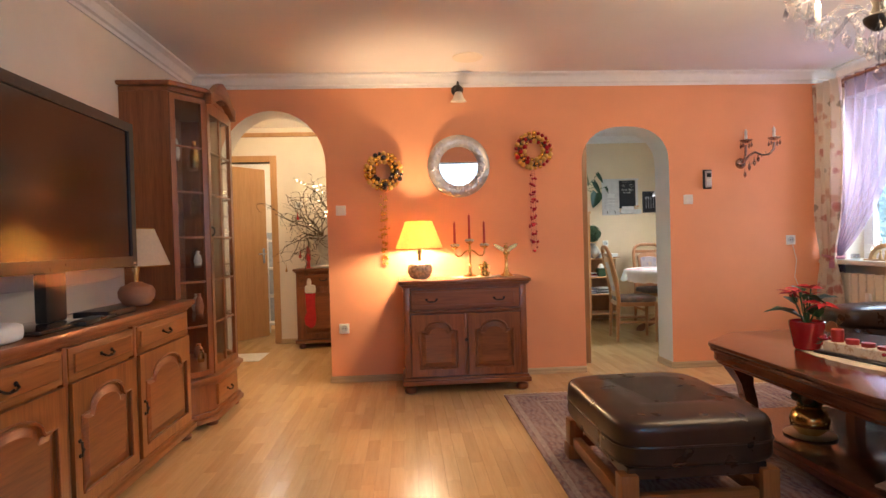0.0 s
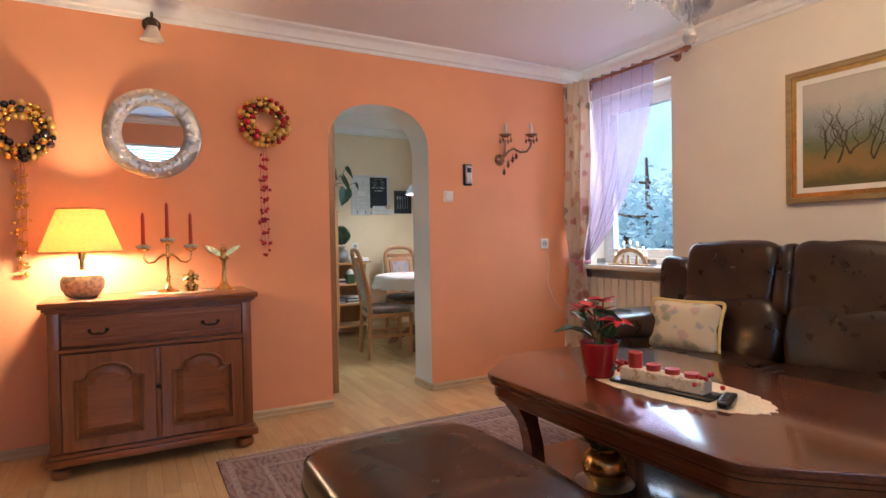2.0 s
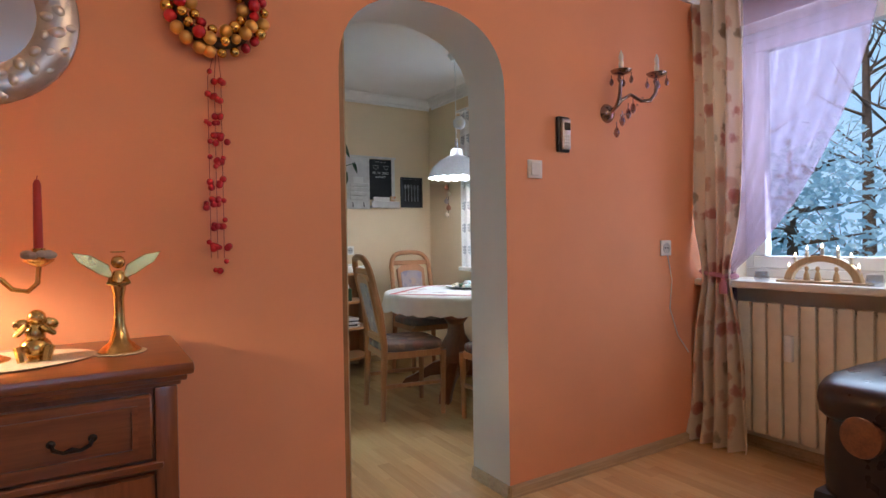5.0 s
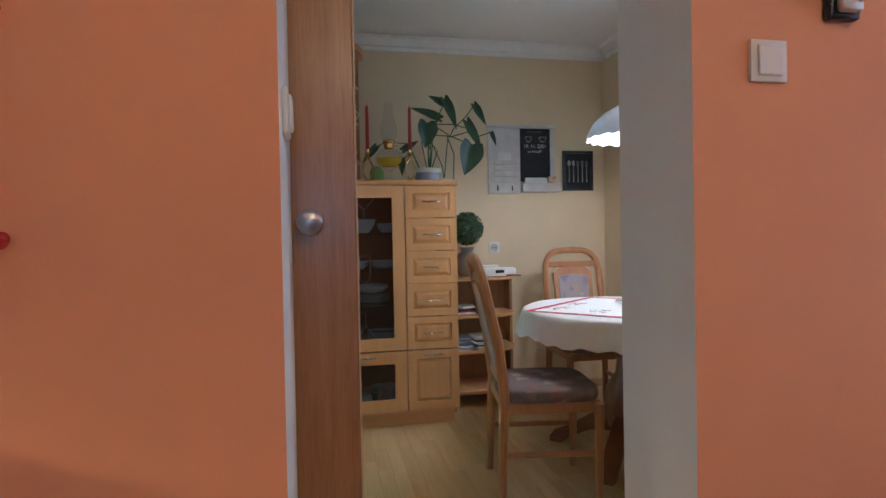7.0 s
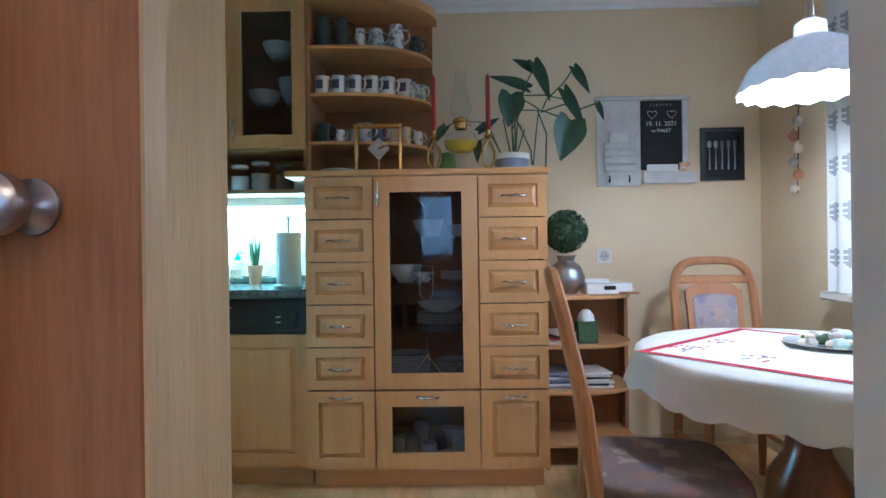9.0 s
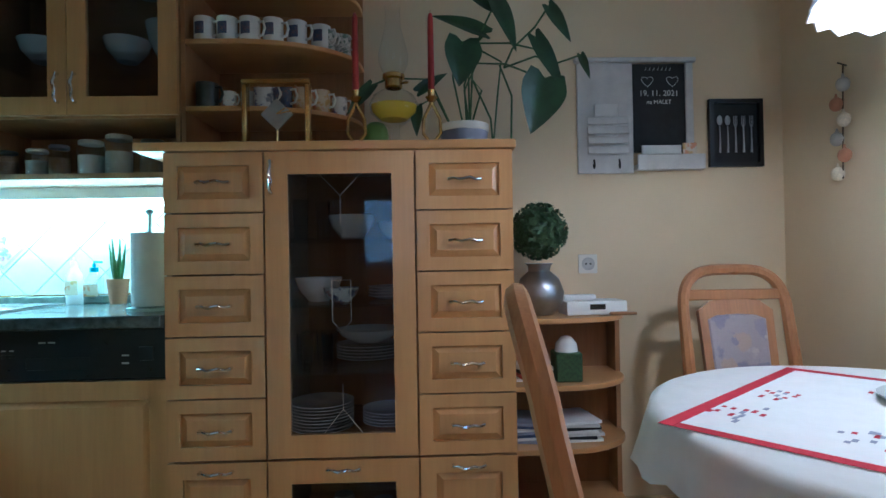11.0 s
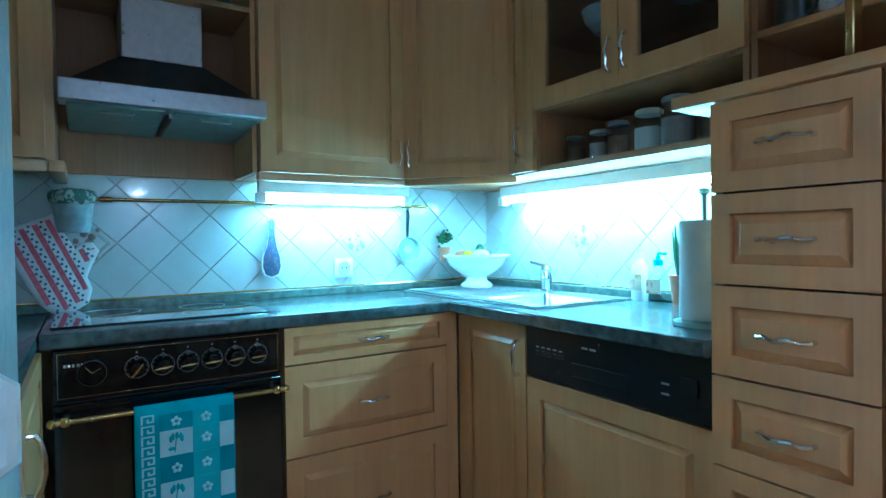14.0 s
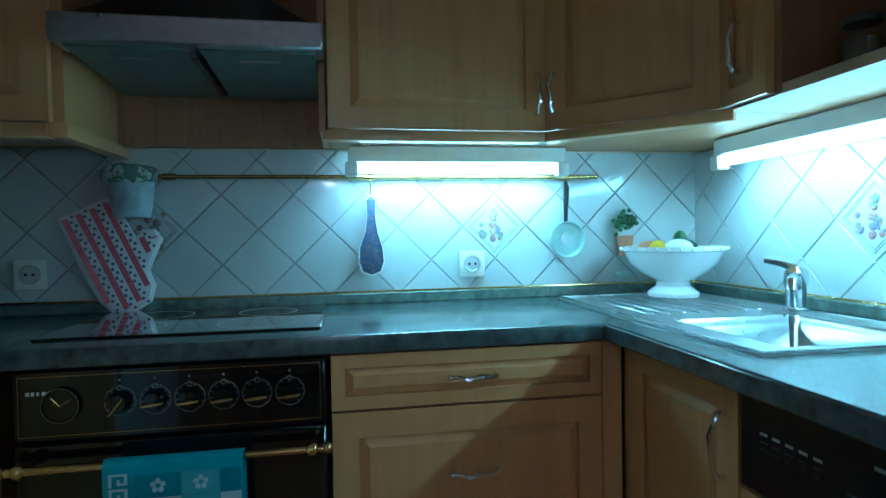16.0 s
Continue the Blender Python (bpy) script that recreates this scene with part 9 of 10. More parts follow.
def shelf_y(x):
    """The front of the rounded boards at x."""
    return 7.93 if x < 0.18 else 8.23 - 0.30 * math.sqrt(max(0.0, 1 - ((x - 0.18) / 0.44) ** 2))


for k in range(6):
    x = 0.065 + 0.083 * k
    mug(1.485 + x, shelf_y(x) + 0.055, 1.9035, 1.0, "china")
for k in range(2):
    x = 0.50 + 0.055 * k
    mug(1.485 + x, shelf_y(x) + 0.05, 1.9035, 0.85, "greenpot")
for k, (x, mat, s) in enumerate(((0.07, "darkmug", 1.05), (0.15, "bluechina", 0.7), (0.22, "stone", 0.7), (0.28, "bluechina", 1.05), (0.34, "navy", 1.0), (0.41, "orangemug", 1.0), (0.475, "orangemug", 0.95), (0.54, "bluechina", 0.8))):
    mug(1.485 + x, shelf_y(x) + 0.06, 1.6585, s, mat, label="coloured mug on the open shelf")
for k, (x, mat, h, r) in enumerate(((0.075, "darkmug", 0.16, 0.042), (0.17, "darkmug", 0.15, 0.04), (0.26, "bluechina", 0.095, 0.032), (0.34, "greenpot", 0.095, 0.042), (0.44, "bluechina", 0.13, 0.045), (0.535, "darkmug", 0.09, 0.036))):
    t = thing("jug", (1.485 + x, shelf_y(x) + 0.06, 2.1435), "ceramic jug or beer mug on the top shelf", "jug", "jugs on the open shelf")
    bm = bmesh.new()
    lathe(bm, [(0, 0), (r * 0.85, 0), (r, h * 0.3), (r * 0.95, h * 0.6), (r * 0.7, h * 0.82), (r * 0.8, h), (r * 0.72, h), (0, h * 0.8)], 20)
    part("body", bm, mat, t)
    bm = bmesh.new()
    tube(bm, [(r * 0.75, 0, h * 0.85), (r * 1.5, 0, h * 0.8), (r * 1.6, 0, h * 0.5), (r * 0.95, 0, h * 0.25)], 0.005, 7)
    part("handle", bm, mat, t)
plates(1.61, 8.06, 1.4905, 3, 0.09, "china")

# dresser top things
TZ = 1.4755


def skeleton_clock():
    t = thing("table_clock", (1.86, 7.80, TZ), "gilt framed clock with a diamond dial", "clock")
    for x in (-0.105, 0.105):
        part("upright", B(x - 0.008, x + 0.008, -0.02, 0.02, 0, 0.215, bev=0.003), "brass", t)
    part("top_bar", B(-0.115, 0.115, -0.022, 0.022, 0.215, 0.232, bev=0.003), "brass", t)
    part("foot_bar", B(-0.115, 0.115, -0.022, 0.022, 0, 0.012, bev=0.003), "brass", t)
    bm = bmesh.new()
    prism(bm, [(-0.055, 0.115), (0, 0.06), (0.055, 0.115), (0, 0.17)], -0.006, 0.006, "y", bev=0.002)
    part("dial", bm, "pewter", t, "pale diamond dial")
    bm = bmesh.new()
    tube(bm, [(0, -0.009, 0.115), (0.05, -0.009, 0.125)], 0.002, 5)
    tube(bm, [(0, -0.009, 0.115), (0.03, -0.009, 0.135)], 0.002, 5)
    tube(bm, [(0, 0, 0.0), (0, 0, 0.065)], 0.004, 6)
    part("clock_hand", bm, "brass", t)


skeleton_clock()
for x in (2.125, 2.385):
    t = thing("candlestick", (x, 7.82, TZ), "curled brass candlestick with a red taper", "candlestick", "candlesticks on the dresser")
    bm = bmesh.new()
    lathe(bm, [(0, 0), (0.03, 0), (0.03, 0.005), (0.008, 0.012), (0, 0.012)], 16)
    part("foot", bm, "brass", t)
    bm = bmesh.new()
    for s in (-1, 1):
        tube(bm, [(0, 0, 0.01), (s * 0.03, 0, 0.05), (s * 0.028, 0, 0.10), (s * 0.008, 0, 0.14), (0, 0, 0.16)], 0.006, 8)
    part("stem", bm, "brass", t)
    bm = bmesh.new()
    lathe(bm, [(0, 0.155), (0.012, 0.16), (0.022, 0.175), (0.012, 0.18), (0.014, 0.20), (0, 0.20)], 14)
    part("cup", bm, "brass", t)
    candle(t, 0, 0, 0.19, 0.28, 0.012)


def oil_lamp():
    t = thing("oil_lamp", (2.255, 7.82, TZ), "clear glass oil lamp with yellow oil", "oil lamp")
    bm = bmesh.new()
    lathe(bm, [(0, 0), (0.05, 0), (0.052, 0.01), (0.02, 0.03), (0.018, 0.07), (0.045, 0.09), (0.08, 0.12), (0.085, 0.15), (0.07, 0.18), (0.03, 0.205), (0.025, 0.21)], 28)
    part("font", bm, "lampglass", t)
    bm = bmesh.new()
    lathe(bm, [(0, 0.095), (0.045, 0.097), (0.074, 0.122), (0.079, 0.145), (0, 0.145)], 26)
    part("lamp_oil", bm, "oil", t, "yellow lamp oil")
    bm = bmesh.new()
    lathe(bm, [(0.026, 0.205), (0.03, 0.21), (0.03, 0.235), (0.038, 0.24), (0.038, 0.252), (0.02, 0.262), (0, 0.262)], 20)
    tube(bm, [(0.03, 0, 0.225), (0.05, -0.01, 0.225)], 0.004, 6)
    part("burner", bm, "brass", t)
    bm = bmesh.new()
    lathe(bm, [(0.032, 0.252), (0.05, 0.29), (0.052, 0.32), (0.04, 0.37), (0.027, 0.42), (0.026, 0.48), (0.030, 0.49)], 26)
    part("chimney", bm, "lampglass", t)


oil_lamp()


def heart_leaf(name, length, width, mat, n=12):
    """A heart-shaped blade along +x: two rounded lobes behind the stalk, a pointed tip, a folded midrib."""
    bm = bmesh.new()
    rows = []
    for i in range(n + 1):
        s = i / n
        w = width * (math.sin(math.pi * min(1.0, 0.12 + s * 0.88) ** 0.62)) ** 0.9 if s < 1 else 0.0005
        rows.append([bm.verts.new((length * (s - (0.10 if i == 0 and c else 0.0)), c * w, abs(c) * w * 0.30 - 0.12 * length * s * s)) for c in (-0.5, -0.25, 0, 0.25, 0.5)])
    for a, b in zip(rows, rows[1:]):
        for k in range(4):
            bm.faces.new((a[k], b[k], b[k + 1], a[k + 1]))
    r = bmesh.ops.extrude_face_region(bm, geom=bm.faces[:])
    bmesh.ops.translate(bm, vec=(0, 0, -0.0009), verts=[g for g in r["geom"] if isinstance(g, bmesh.types.BMVert)])
    bmesh.ops.recalc_face_normals(bm, faces=bm.faces)
    return finish(bm, name, mat, 60)


def philodendron():
    t = thing("potted_philodendron", (2.50, 7.88, TZ), "trailing philodendron in a grey-blue pot", "potted plant")
    bm = bmesh.new()
    lathe(bm, [(0, 0), (0.075, 0), (0.085, 0.06), (0.086, 0.065), (0, 0.06)], 26)
    part("pot", bm, "bluepot", t)
    bm = bmesh.new()
    lathe(bm, [(0.0855, 0.062), (0.088, 0.064), (0.088, 0.088), (0.08, 0.09), (0, 0.082)], 26)
    part("pot_rim", bm, "ivory", t, "cream rim")
    # stalk end, tip, width; the blades hang to the room side
    leaves = [((0.077, 0.40), (-0.106, 0.468), 0.065), ((0.104, 0.489), (0.007, 0.538), 0.05), ((0.109, 0.522), (0.190, 0.339), 0.075), ((0.301, 0.495), (0.373, 0.366), 0.05), ((-0.004, 0.371), (-0.015, 0.215), 0.135), ((0.252, 0.387), (0.346, 0.199), 0.06), ((0.282, 0.242), (0.233, 0.048), 0.165), ((0.411, 0.322), (0.435, 0.236), 0.03), ((-0.322, 0.22), (-0.408, 0.118), 0.045), ((-0.165, 0.145), (-0.171, 0.042), 0.045), ((-0.16, 0.198), (-0.063, 0.258), 0.045)]
    for k, (a, b, wd) in enumerate(leaves):
        p, q = Vector((a[0], -0.05, a[1])), Vector((b[0], -0.075, b[1]))
        ln = (q - p).length
        u = (q - p) / ln
        face = (Vector((0.25 * (-1) ** k, -1, 0.35)) - u * Vector((0.25 * (-1) ** k, -1, 0.35)).dot(u)).normalized()
        side = face.cross(u)
        me = heart_leaf("leaf", ln, wd, "bigleaf")
        o = new("leaf", me)
        o.parent = t
        o.matrix_basis = Matrix.Translation(p) @ Matrix((u, side, face)).transposed().to_4x4()
    stems = [[(0.01, 0.07), (0.0, 0.22), (0.05, 0.37), (0.077, 0.40)], [(0.02, 0.07), (0.015, 0.25), (0.06, 0.40), (0.104, 0.489), (0.109, 0.522)], [(0.02, 0.07), (0.03, 0.28), (0.045, 0.365), (0.16, 0.365), (0.245, 0.345), (0.252, 0.387)], [(0.02, 0.07), (0.0, 0.2), (0.045, 0.295), (0.145, 0.292), (0.22, 0.262), (0.282, 0.242)], [(0.145, 0.292), (0.17, 0.345), (0.25, 0.42), (0.301, 0.495)], [(0.145, 0.292), (0.25, 0.318), (0.33, 0.295), (0.411, 0.322)], [(0.0, 0.07), (-0.04, 0.25), (-0.004, 0.371)], [(0.045, 0.365), (0.13, 0.30), (0.115, 0.18), (0.10, 0.03)], [(0.13, 0.30), (0.165, 0.18), (0.16, 0.02)], [(0.02, 0.07), (0.06, 0.20), (0.03, 0.235), (0.09, 0.10), (0.095, 0.03)], [(-0.04, 0.07), (-0.10, 0.18), (-0.165, 0.145)], [(-0.04, 0.07), (-0.12, 0.24), (-0.26, 0.245), (-0.322, 0.22)]]
    for pts in stems:
        bm = bmesh.new()
        tube(bm, [(x, -0.05 if n else -0.01, z) for n, (x, z) in enumerate(pts)], 0.0035, 6)
        part("stem", bm, "leaf", t)


philodendron()
bm = bmesh.new()
superball(bm, (0, 0, 0.055), (0.045, 0.04, 0.055), 0.85, 20, 12)
solid("green_gourd", bm, plain("green_gourd_skin", (0.16, 0.30, 0.07), 0.4), (2.185, 7.90, TZ), "green gourd behind the oil lamp", "gourd")


# north wall things
def note_board():
    t = thing("note_board", (3.02, NORTH, 1.445), "whitewashed notice board with chalkboard and letter rack", "notice board")
    w, h = 0.51, 0.50
    part("backboard", B(0, 0.245, -0.012, 0, 0.0, h - 0.02, bev=0.003), "distress", t)
    part("ledge", B(-0.01, w + 0.01, -0.028, 0, h - 0.02, h, bev=0.004), "distress", t)
    part("frame_side", B(w - 0.035, w, -0.016, 0, 0.09, h - 0.02, bev=0.003), "distress", t)
    part("chalkboard", B(0.246, w - 0.035, -0.010, 0, 0.09, h - 0.025), "chalk", t)
    part("tray", B(0.246, w + 0.03, -0.05, 0, 0.01, 0.035, bev=0.003), "distress", t)
    part("tray_front", B(0.246, w + 0.03, -0.054, -0.044, 0.01, 0.075, bev=0.003), "distress", t)
    for k in range(4):
        part("slat", B(0.035, 0.215, -0.045, -0.035, 0.08 + k * 0.042, 0.113 + k * 0.042, bev=0.003), "distress", t)
    for x in (0.07, 0.18):
        bm = bmesh.new()
        tube(bm, [(x, -0.012, 0.06), (x, -0.02, 0.035), (x - 0.008, -0.04, 0.02), (x - 0.012, -0.045, 0.035)], 0.004, 6)
        part("hook", bm, "darkiron", t)
    for k, (txt, z, s) in enumerate((("19. 11. 2021", 0.335, 0.035), ("na MALET", 0.30, 0.026))):
        cu = bpy.data.curves.new("writing", "FONT")
        cu.body, cu.size, cu.extrude = txt, s, 0.0006
        cu.align_x = "CENTER"
        cu.materials.append(MAT["paper"])
        o = new("chalk_writing", cu)
        o.parent = t
        o.matrix_basis = pose(0.36, -0.0112, z, 90, 0, 0)
    bm = bmesh.new()
    for cx in (0.31, 0.42):
        tube(bm, [(cx + 0.026 * math.sin(a) ** 3, -0.011, 0.40 + 0.0016 * (13 * math.cos(a) - 5 * math.cos(2 * a) - 2 * math.cos(3 * a))) for a in (k * math.tau / 20 for k in range(21))], 0.0012, 4, False)
    for k in range(7):
        tube(bm, [(0.30 + 0.018 * k, -0.011, 0.445), (0.307 + 0.018 * k, -0.011, 0.458)], 0.0012, 4)
    part("chalk_heart", bm, "paper", t)


note_board()
for q, mat, lab in (((3.09, 3.19, NORTH - 0.034, NORTH - 0.030, 1.60, 1.74), "paper", "white letters in the rack"), ((3.29, 3.46, NORTH - 0.040, NORTH - 0.030, 1.475, 1.56), "paper", "folded papers in the board tray"), ((3.47, 3.53, NORTH - 0.036, NORTH - 0.026, 1.48, 1.57), "orangemug", "small printed packet in the board tray")):
    bm = bmesh.new()
    box(bm, *q, bev=0.001)
    solid("letters", bm, mat, (0, 0, 0), lab, "paper")


def cutlery_frame():
    t = thing("cutlery_picture", (3.715, NORTH, 1.615), "black framed relief of antique cutlery", "picture")
    bm = bmesh.new()
    o = rect(-0.118, 0.118, -0.147, 0.147)
    ring(bm, o, scaled(o, 0.018), -0.022, 0)
    part("frame", bm, "black", t)
    part("board", B(-0.101, 0.101, -0.008, -0.001, -0.13, 0.13), "chalk", t)
    for k, x in enumerate((-0.07, -0.035, 0.0, 0.035, 0.07)):
        bm = bmesh.new()
        tube(bm, [(x, -0.011, -0.085), (x, -0.012, -0.02), (x, -0.011, 0.03)], [0.005, 0.003, 0.003], 6)
        if k < 2:
            ball(bm, (x, -0.011, 0.055), 0.015, 10, 7, (0.85, 0.3, 1.5))
        else:
            for d in (-0.007, 0, 0.007):
                tube(bm, [(x + d * 0.4, -0.011, 0.028), (x + d, -0.011, 0.04), (x + d, -0.011, 0.075)], 0.002, 5)
        part("spoon" if k < 2 else "fork", bm, "pewter", t)


cutlery_frame()
socket(pose(3.055, NORTH, 1.056), "white wall socket beside the shelf")


def corner_shelf():
    t = thing("corner_shelf", (2.66, 7.92, 0), "low beech corner shelf with curved boards", "shelf")
    def board(z):
        bm = bmesh.new()
        pts = [(0, 0.37), (0, 0.0)] + [(0.20 + 0.28 * math.sin(a), 0.22 - 0.22 * math.cos(a)) for a in (math.pi / 2 * k / 8 for k in range(9))] + [(0.48, 0.37)]
        prism(bm, pts, z, z + 0.02, "z", bev=0.003)
        part("board", bm, "beechx", t)
    for z in (0.11, 0.37, 0.60, 0.845):
        board(z)
    part("side", B(0.0, 0.018, 0.01, 0.37, 0.0, 0.845), "carcass", t)
    part("side", B(0.462, 0.48, 0.24, 0.37, 0.0, 0.845), "carcass", t)
    part("back", B(0.018, 0.462, 0.355, 0.37, 0.02, 0.845), "carcass", t)


corner_shelf()


def topiary():
    t = thing("topiary_ball", (2.80, 8.08, 0.866), "boxwood ball in a hammered pewter vase", "artificial plant")
    bm = bmesh.new()
    lathe(bm, [(0, 0), (0.05, 0), (0.085, 0.04), (0.095, 0.085), (0.075, 0.14), (0.042, 0.17), (0.045, 0.19), (0.055, 0.2), (0, 0.19)], 28)
    part("vase", bm, "pewter", t)
    bm = bmesh.new()
    ball(bm, (0, 0, 0.325), 0.10, 18, 12)
    rng = random.Random(5)
    for k in range(520):
        d = Vector((rng.gauss(0, 1), rng.gauss(0, 1), rng.gauss(0, 1))).normalized()
        p = Vector((0, 0, 0.325)) + d * 0.105
        s = d.orthogonal().normalized()
        s = Matrix.Rotation(rng.uniform(0, 6.3), 3, d) @ s
        u = d.cross(s)
        vs = [bm.verts.new(p + s * 0.014 * a + u * 0.008 * b + d * c) for a, b, c in ((-1, 0, -0.004), (0, -1, 0.003), (1, 0, 0.012), (0, 1, 0.003))]
        bm.faces.new(vs)
    part("foliage_ball", bm, "box", t, "clipped boxwood foliage", sharp=20)


topiary()
ph = thing("desk_phone", pose(3.00, 8.06, 0.866, 0, 0, 4), "white desk device with small display", "telephone")
part("body", B(-0.12, 0.12, -0.06, 0.06, 0, 0.055, bev=0.012, seg=2), "whiteplastic", ph)
part("display", B(-0.03, 0.03, -0.0625, -0.058, 0.022, 0.042), "screen", ph)
part("handset", B(-0.11, 0.02, 0.0, 0.045, 0.054, 0.075, bev=0.008, seg=2), "whiteplastic", ph)
bm = bmesh.new()
box(bm, -0.05, 0.05, -0.015, 0.015, 0, 0.012, bev=0.004)
solid("dark_case", bm, "oak", (3.10, 7.995, 0.866), "small brown case on the shelf", "case")
ln = thing("lantern", (2.885, 8.02, 0.621), "square green metal lantern with white dome", "lantern")
part("body", B(-0.05, 0.05, -0.05, 0.05, 0, 0.11, bev=0.005), "box", ln)
bm = bmesh.new()
lathe(bm, [(0.045, 0.108), (0.04, 0.14), (0.02, 0.165), (0, 0.17)], 18)
part("dome", bm, "china", ln)
rng = random.Random(12)
for k in range(14):
    z = 0.3905 + 0.011 * (k // 2)
    x = 2.72 if k % 2 else 2.92
    bm = bmesh.new()
    box(bm, -0.09, 0.09, -0.11, 0.08, 0, 0.0105, bev=0.001)
    solid("magazine", bm, ("paper", "bluepot", "chalk", "paper", "distress", "navy")[k % 6], pose(x + rng.uniform(-0.015, 0.015), 8.10, z, 0, 0, rng.uniform(-12, 12)), "magazine in a pile on the shelf", "magazine", "magazines on the shelf")
for k in range(4):
    bm = bmesh.new()
    box(bm, -0.08, 0.08, -0.10, 0.08, 0, 0.012, bev=0.001)
    solid("magazine", bm, ("paper", "redwax", "chalk", "paper")[k], pose(2.77, 8.10, 0.6205 + 0.0125 * k, 0, 0, 8 * k), "magazine on the middle shelf", "magazine", "magazines on the shelf")


# dining corner
def dining_chair(m, group="chairs round the dining table"):
    t = thing("dining_chair", m, "beech dining chair with patterned upholstered seat", "chair", group)
    for sx in (-1, 1):
        bm = bmesh.new()
        pts = [(sx * 0.20, 0.21, 0.0), (sx * 0.195, 0.20, 0.25), (sx * 0.19, 0.19, 0.46), (sx * 0.19, 0.215, 0.68)] + [(sx * 0.188 * max(0.0, math.cos(a)) ** 0.55, 0.258 + 0.04 * math.sin(a), 0.875 + 0.158 * math.sin(a) ** 0.85) for a in (math.pi / 2 * k / 9 for k in range(10))]
        tube(bm, pts, [0.017, 0.021, 0.023, 0.023] + [0.021] * 10, 8)
        part("back_post", bm, "chairwood", t)
        bm = bmesh.new()
        tube(bm, [(sx * 0.20, -0.20, 0.0), (sx * 0.205, -0.205, 0.42)], [0.016, 0.022], 8)
        part("leg", bm, "chairwood", t)
        part("side_rail", B(sx * 0.20 - 0.011, sx * 0.20 + 0.011, -0.19, 0.19, 0.385, 0.43, bev=0.004), "chairwood", t)
        part("stretcher", B(sx * 0.20 - 0.009, sx * 0.20 + 0.009, -0.19, 0.19, 0.20, 0.225, bev=0.004), "chairwood", t)
    part("front_rail", B(-0.19, 0.19, -0.215, -0.193, 0.385, 0.43, bev=0.004), "chairwood", t)
    part("back_rail", B(-0.18, 0.18, 0.18, 0.20, 0.385, 0.43, bev=0.004), "chairwood", t)
    bm = bmesh.new()
    superball(bm, (0, -0.01, 0.455), (0.225, 0.215, 0.035), 0.42, 36, 12)
    part("seat", bm, "seat", t, "patterned brown velour seat", sharp=180)
    lean = Matrix.Translation((0, 0.235, 0.735)) @ Matrix.Rotation(radians(-12.5), 4, "X")
    bm = bmesh.new()
    o = [(-0.125, -0.24), (0.125, -0.24), (0.135, 0.15), (0.09, 0.185), (0, 0.195), (-0.09, 0.185), (-0.135, 0.15)]
    i = [(-0.095, -0.20), (0.095, -0.20), (0.103, 0.115), (0.07, 0.13), (0, 0.135), (-0.07, 0.13), (-0.103, 0.115)]
    ring(bm, o, i, -0.012, 0.012)
    part("back_frame", bm, "chairwood", t, "", lean)
    bm = bmesh.new()
    prism(bm, scaled(i, -0.003), -0.016, 0.010, "y", bev=0.005)
    part("back_pad", bm, "seatback", t, "mauve patterned back pad", lean)
    for z in (0.50, 0.94):
        yy = 0.193 if z < 0.6 else 0.272
        part("back_slat", B(-0.185, 0.185, yy - 0.009, yy + 0.009, z - 0.02, z + 0.02, bev=0.005), "chairwood", t)
    return t


chair = dining_chair(pose(2.80, 6.77, 0, 0, 0, 81))
copy_thing(chair, pose(3.475, 7.66, 0, 0, 0, -3))
copy_thing(chair, pose(3.22, 6.17, 0, 0, 0, 180))


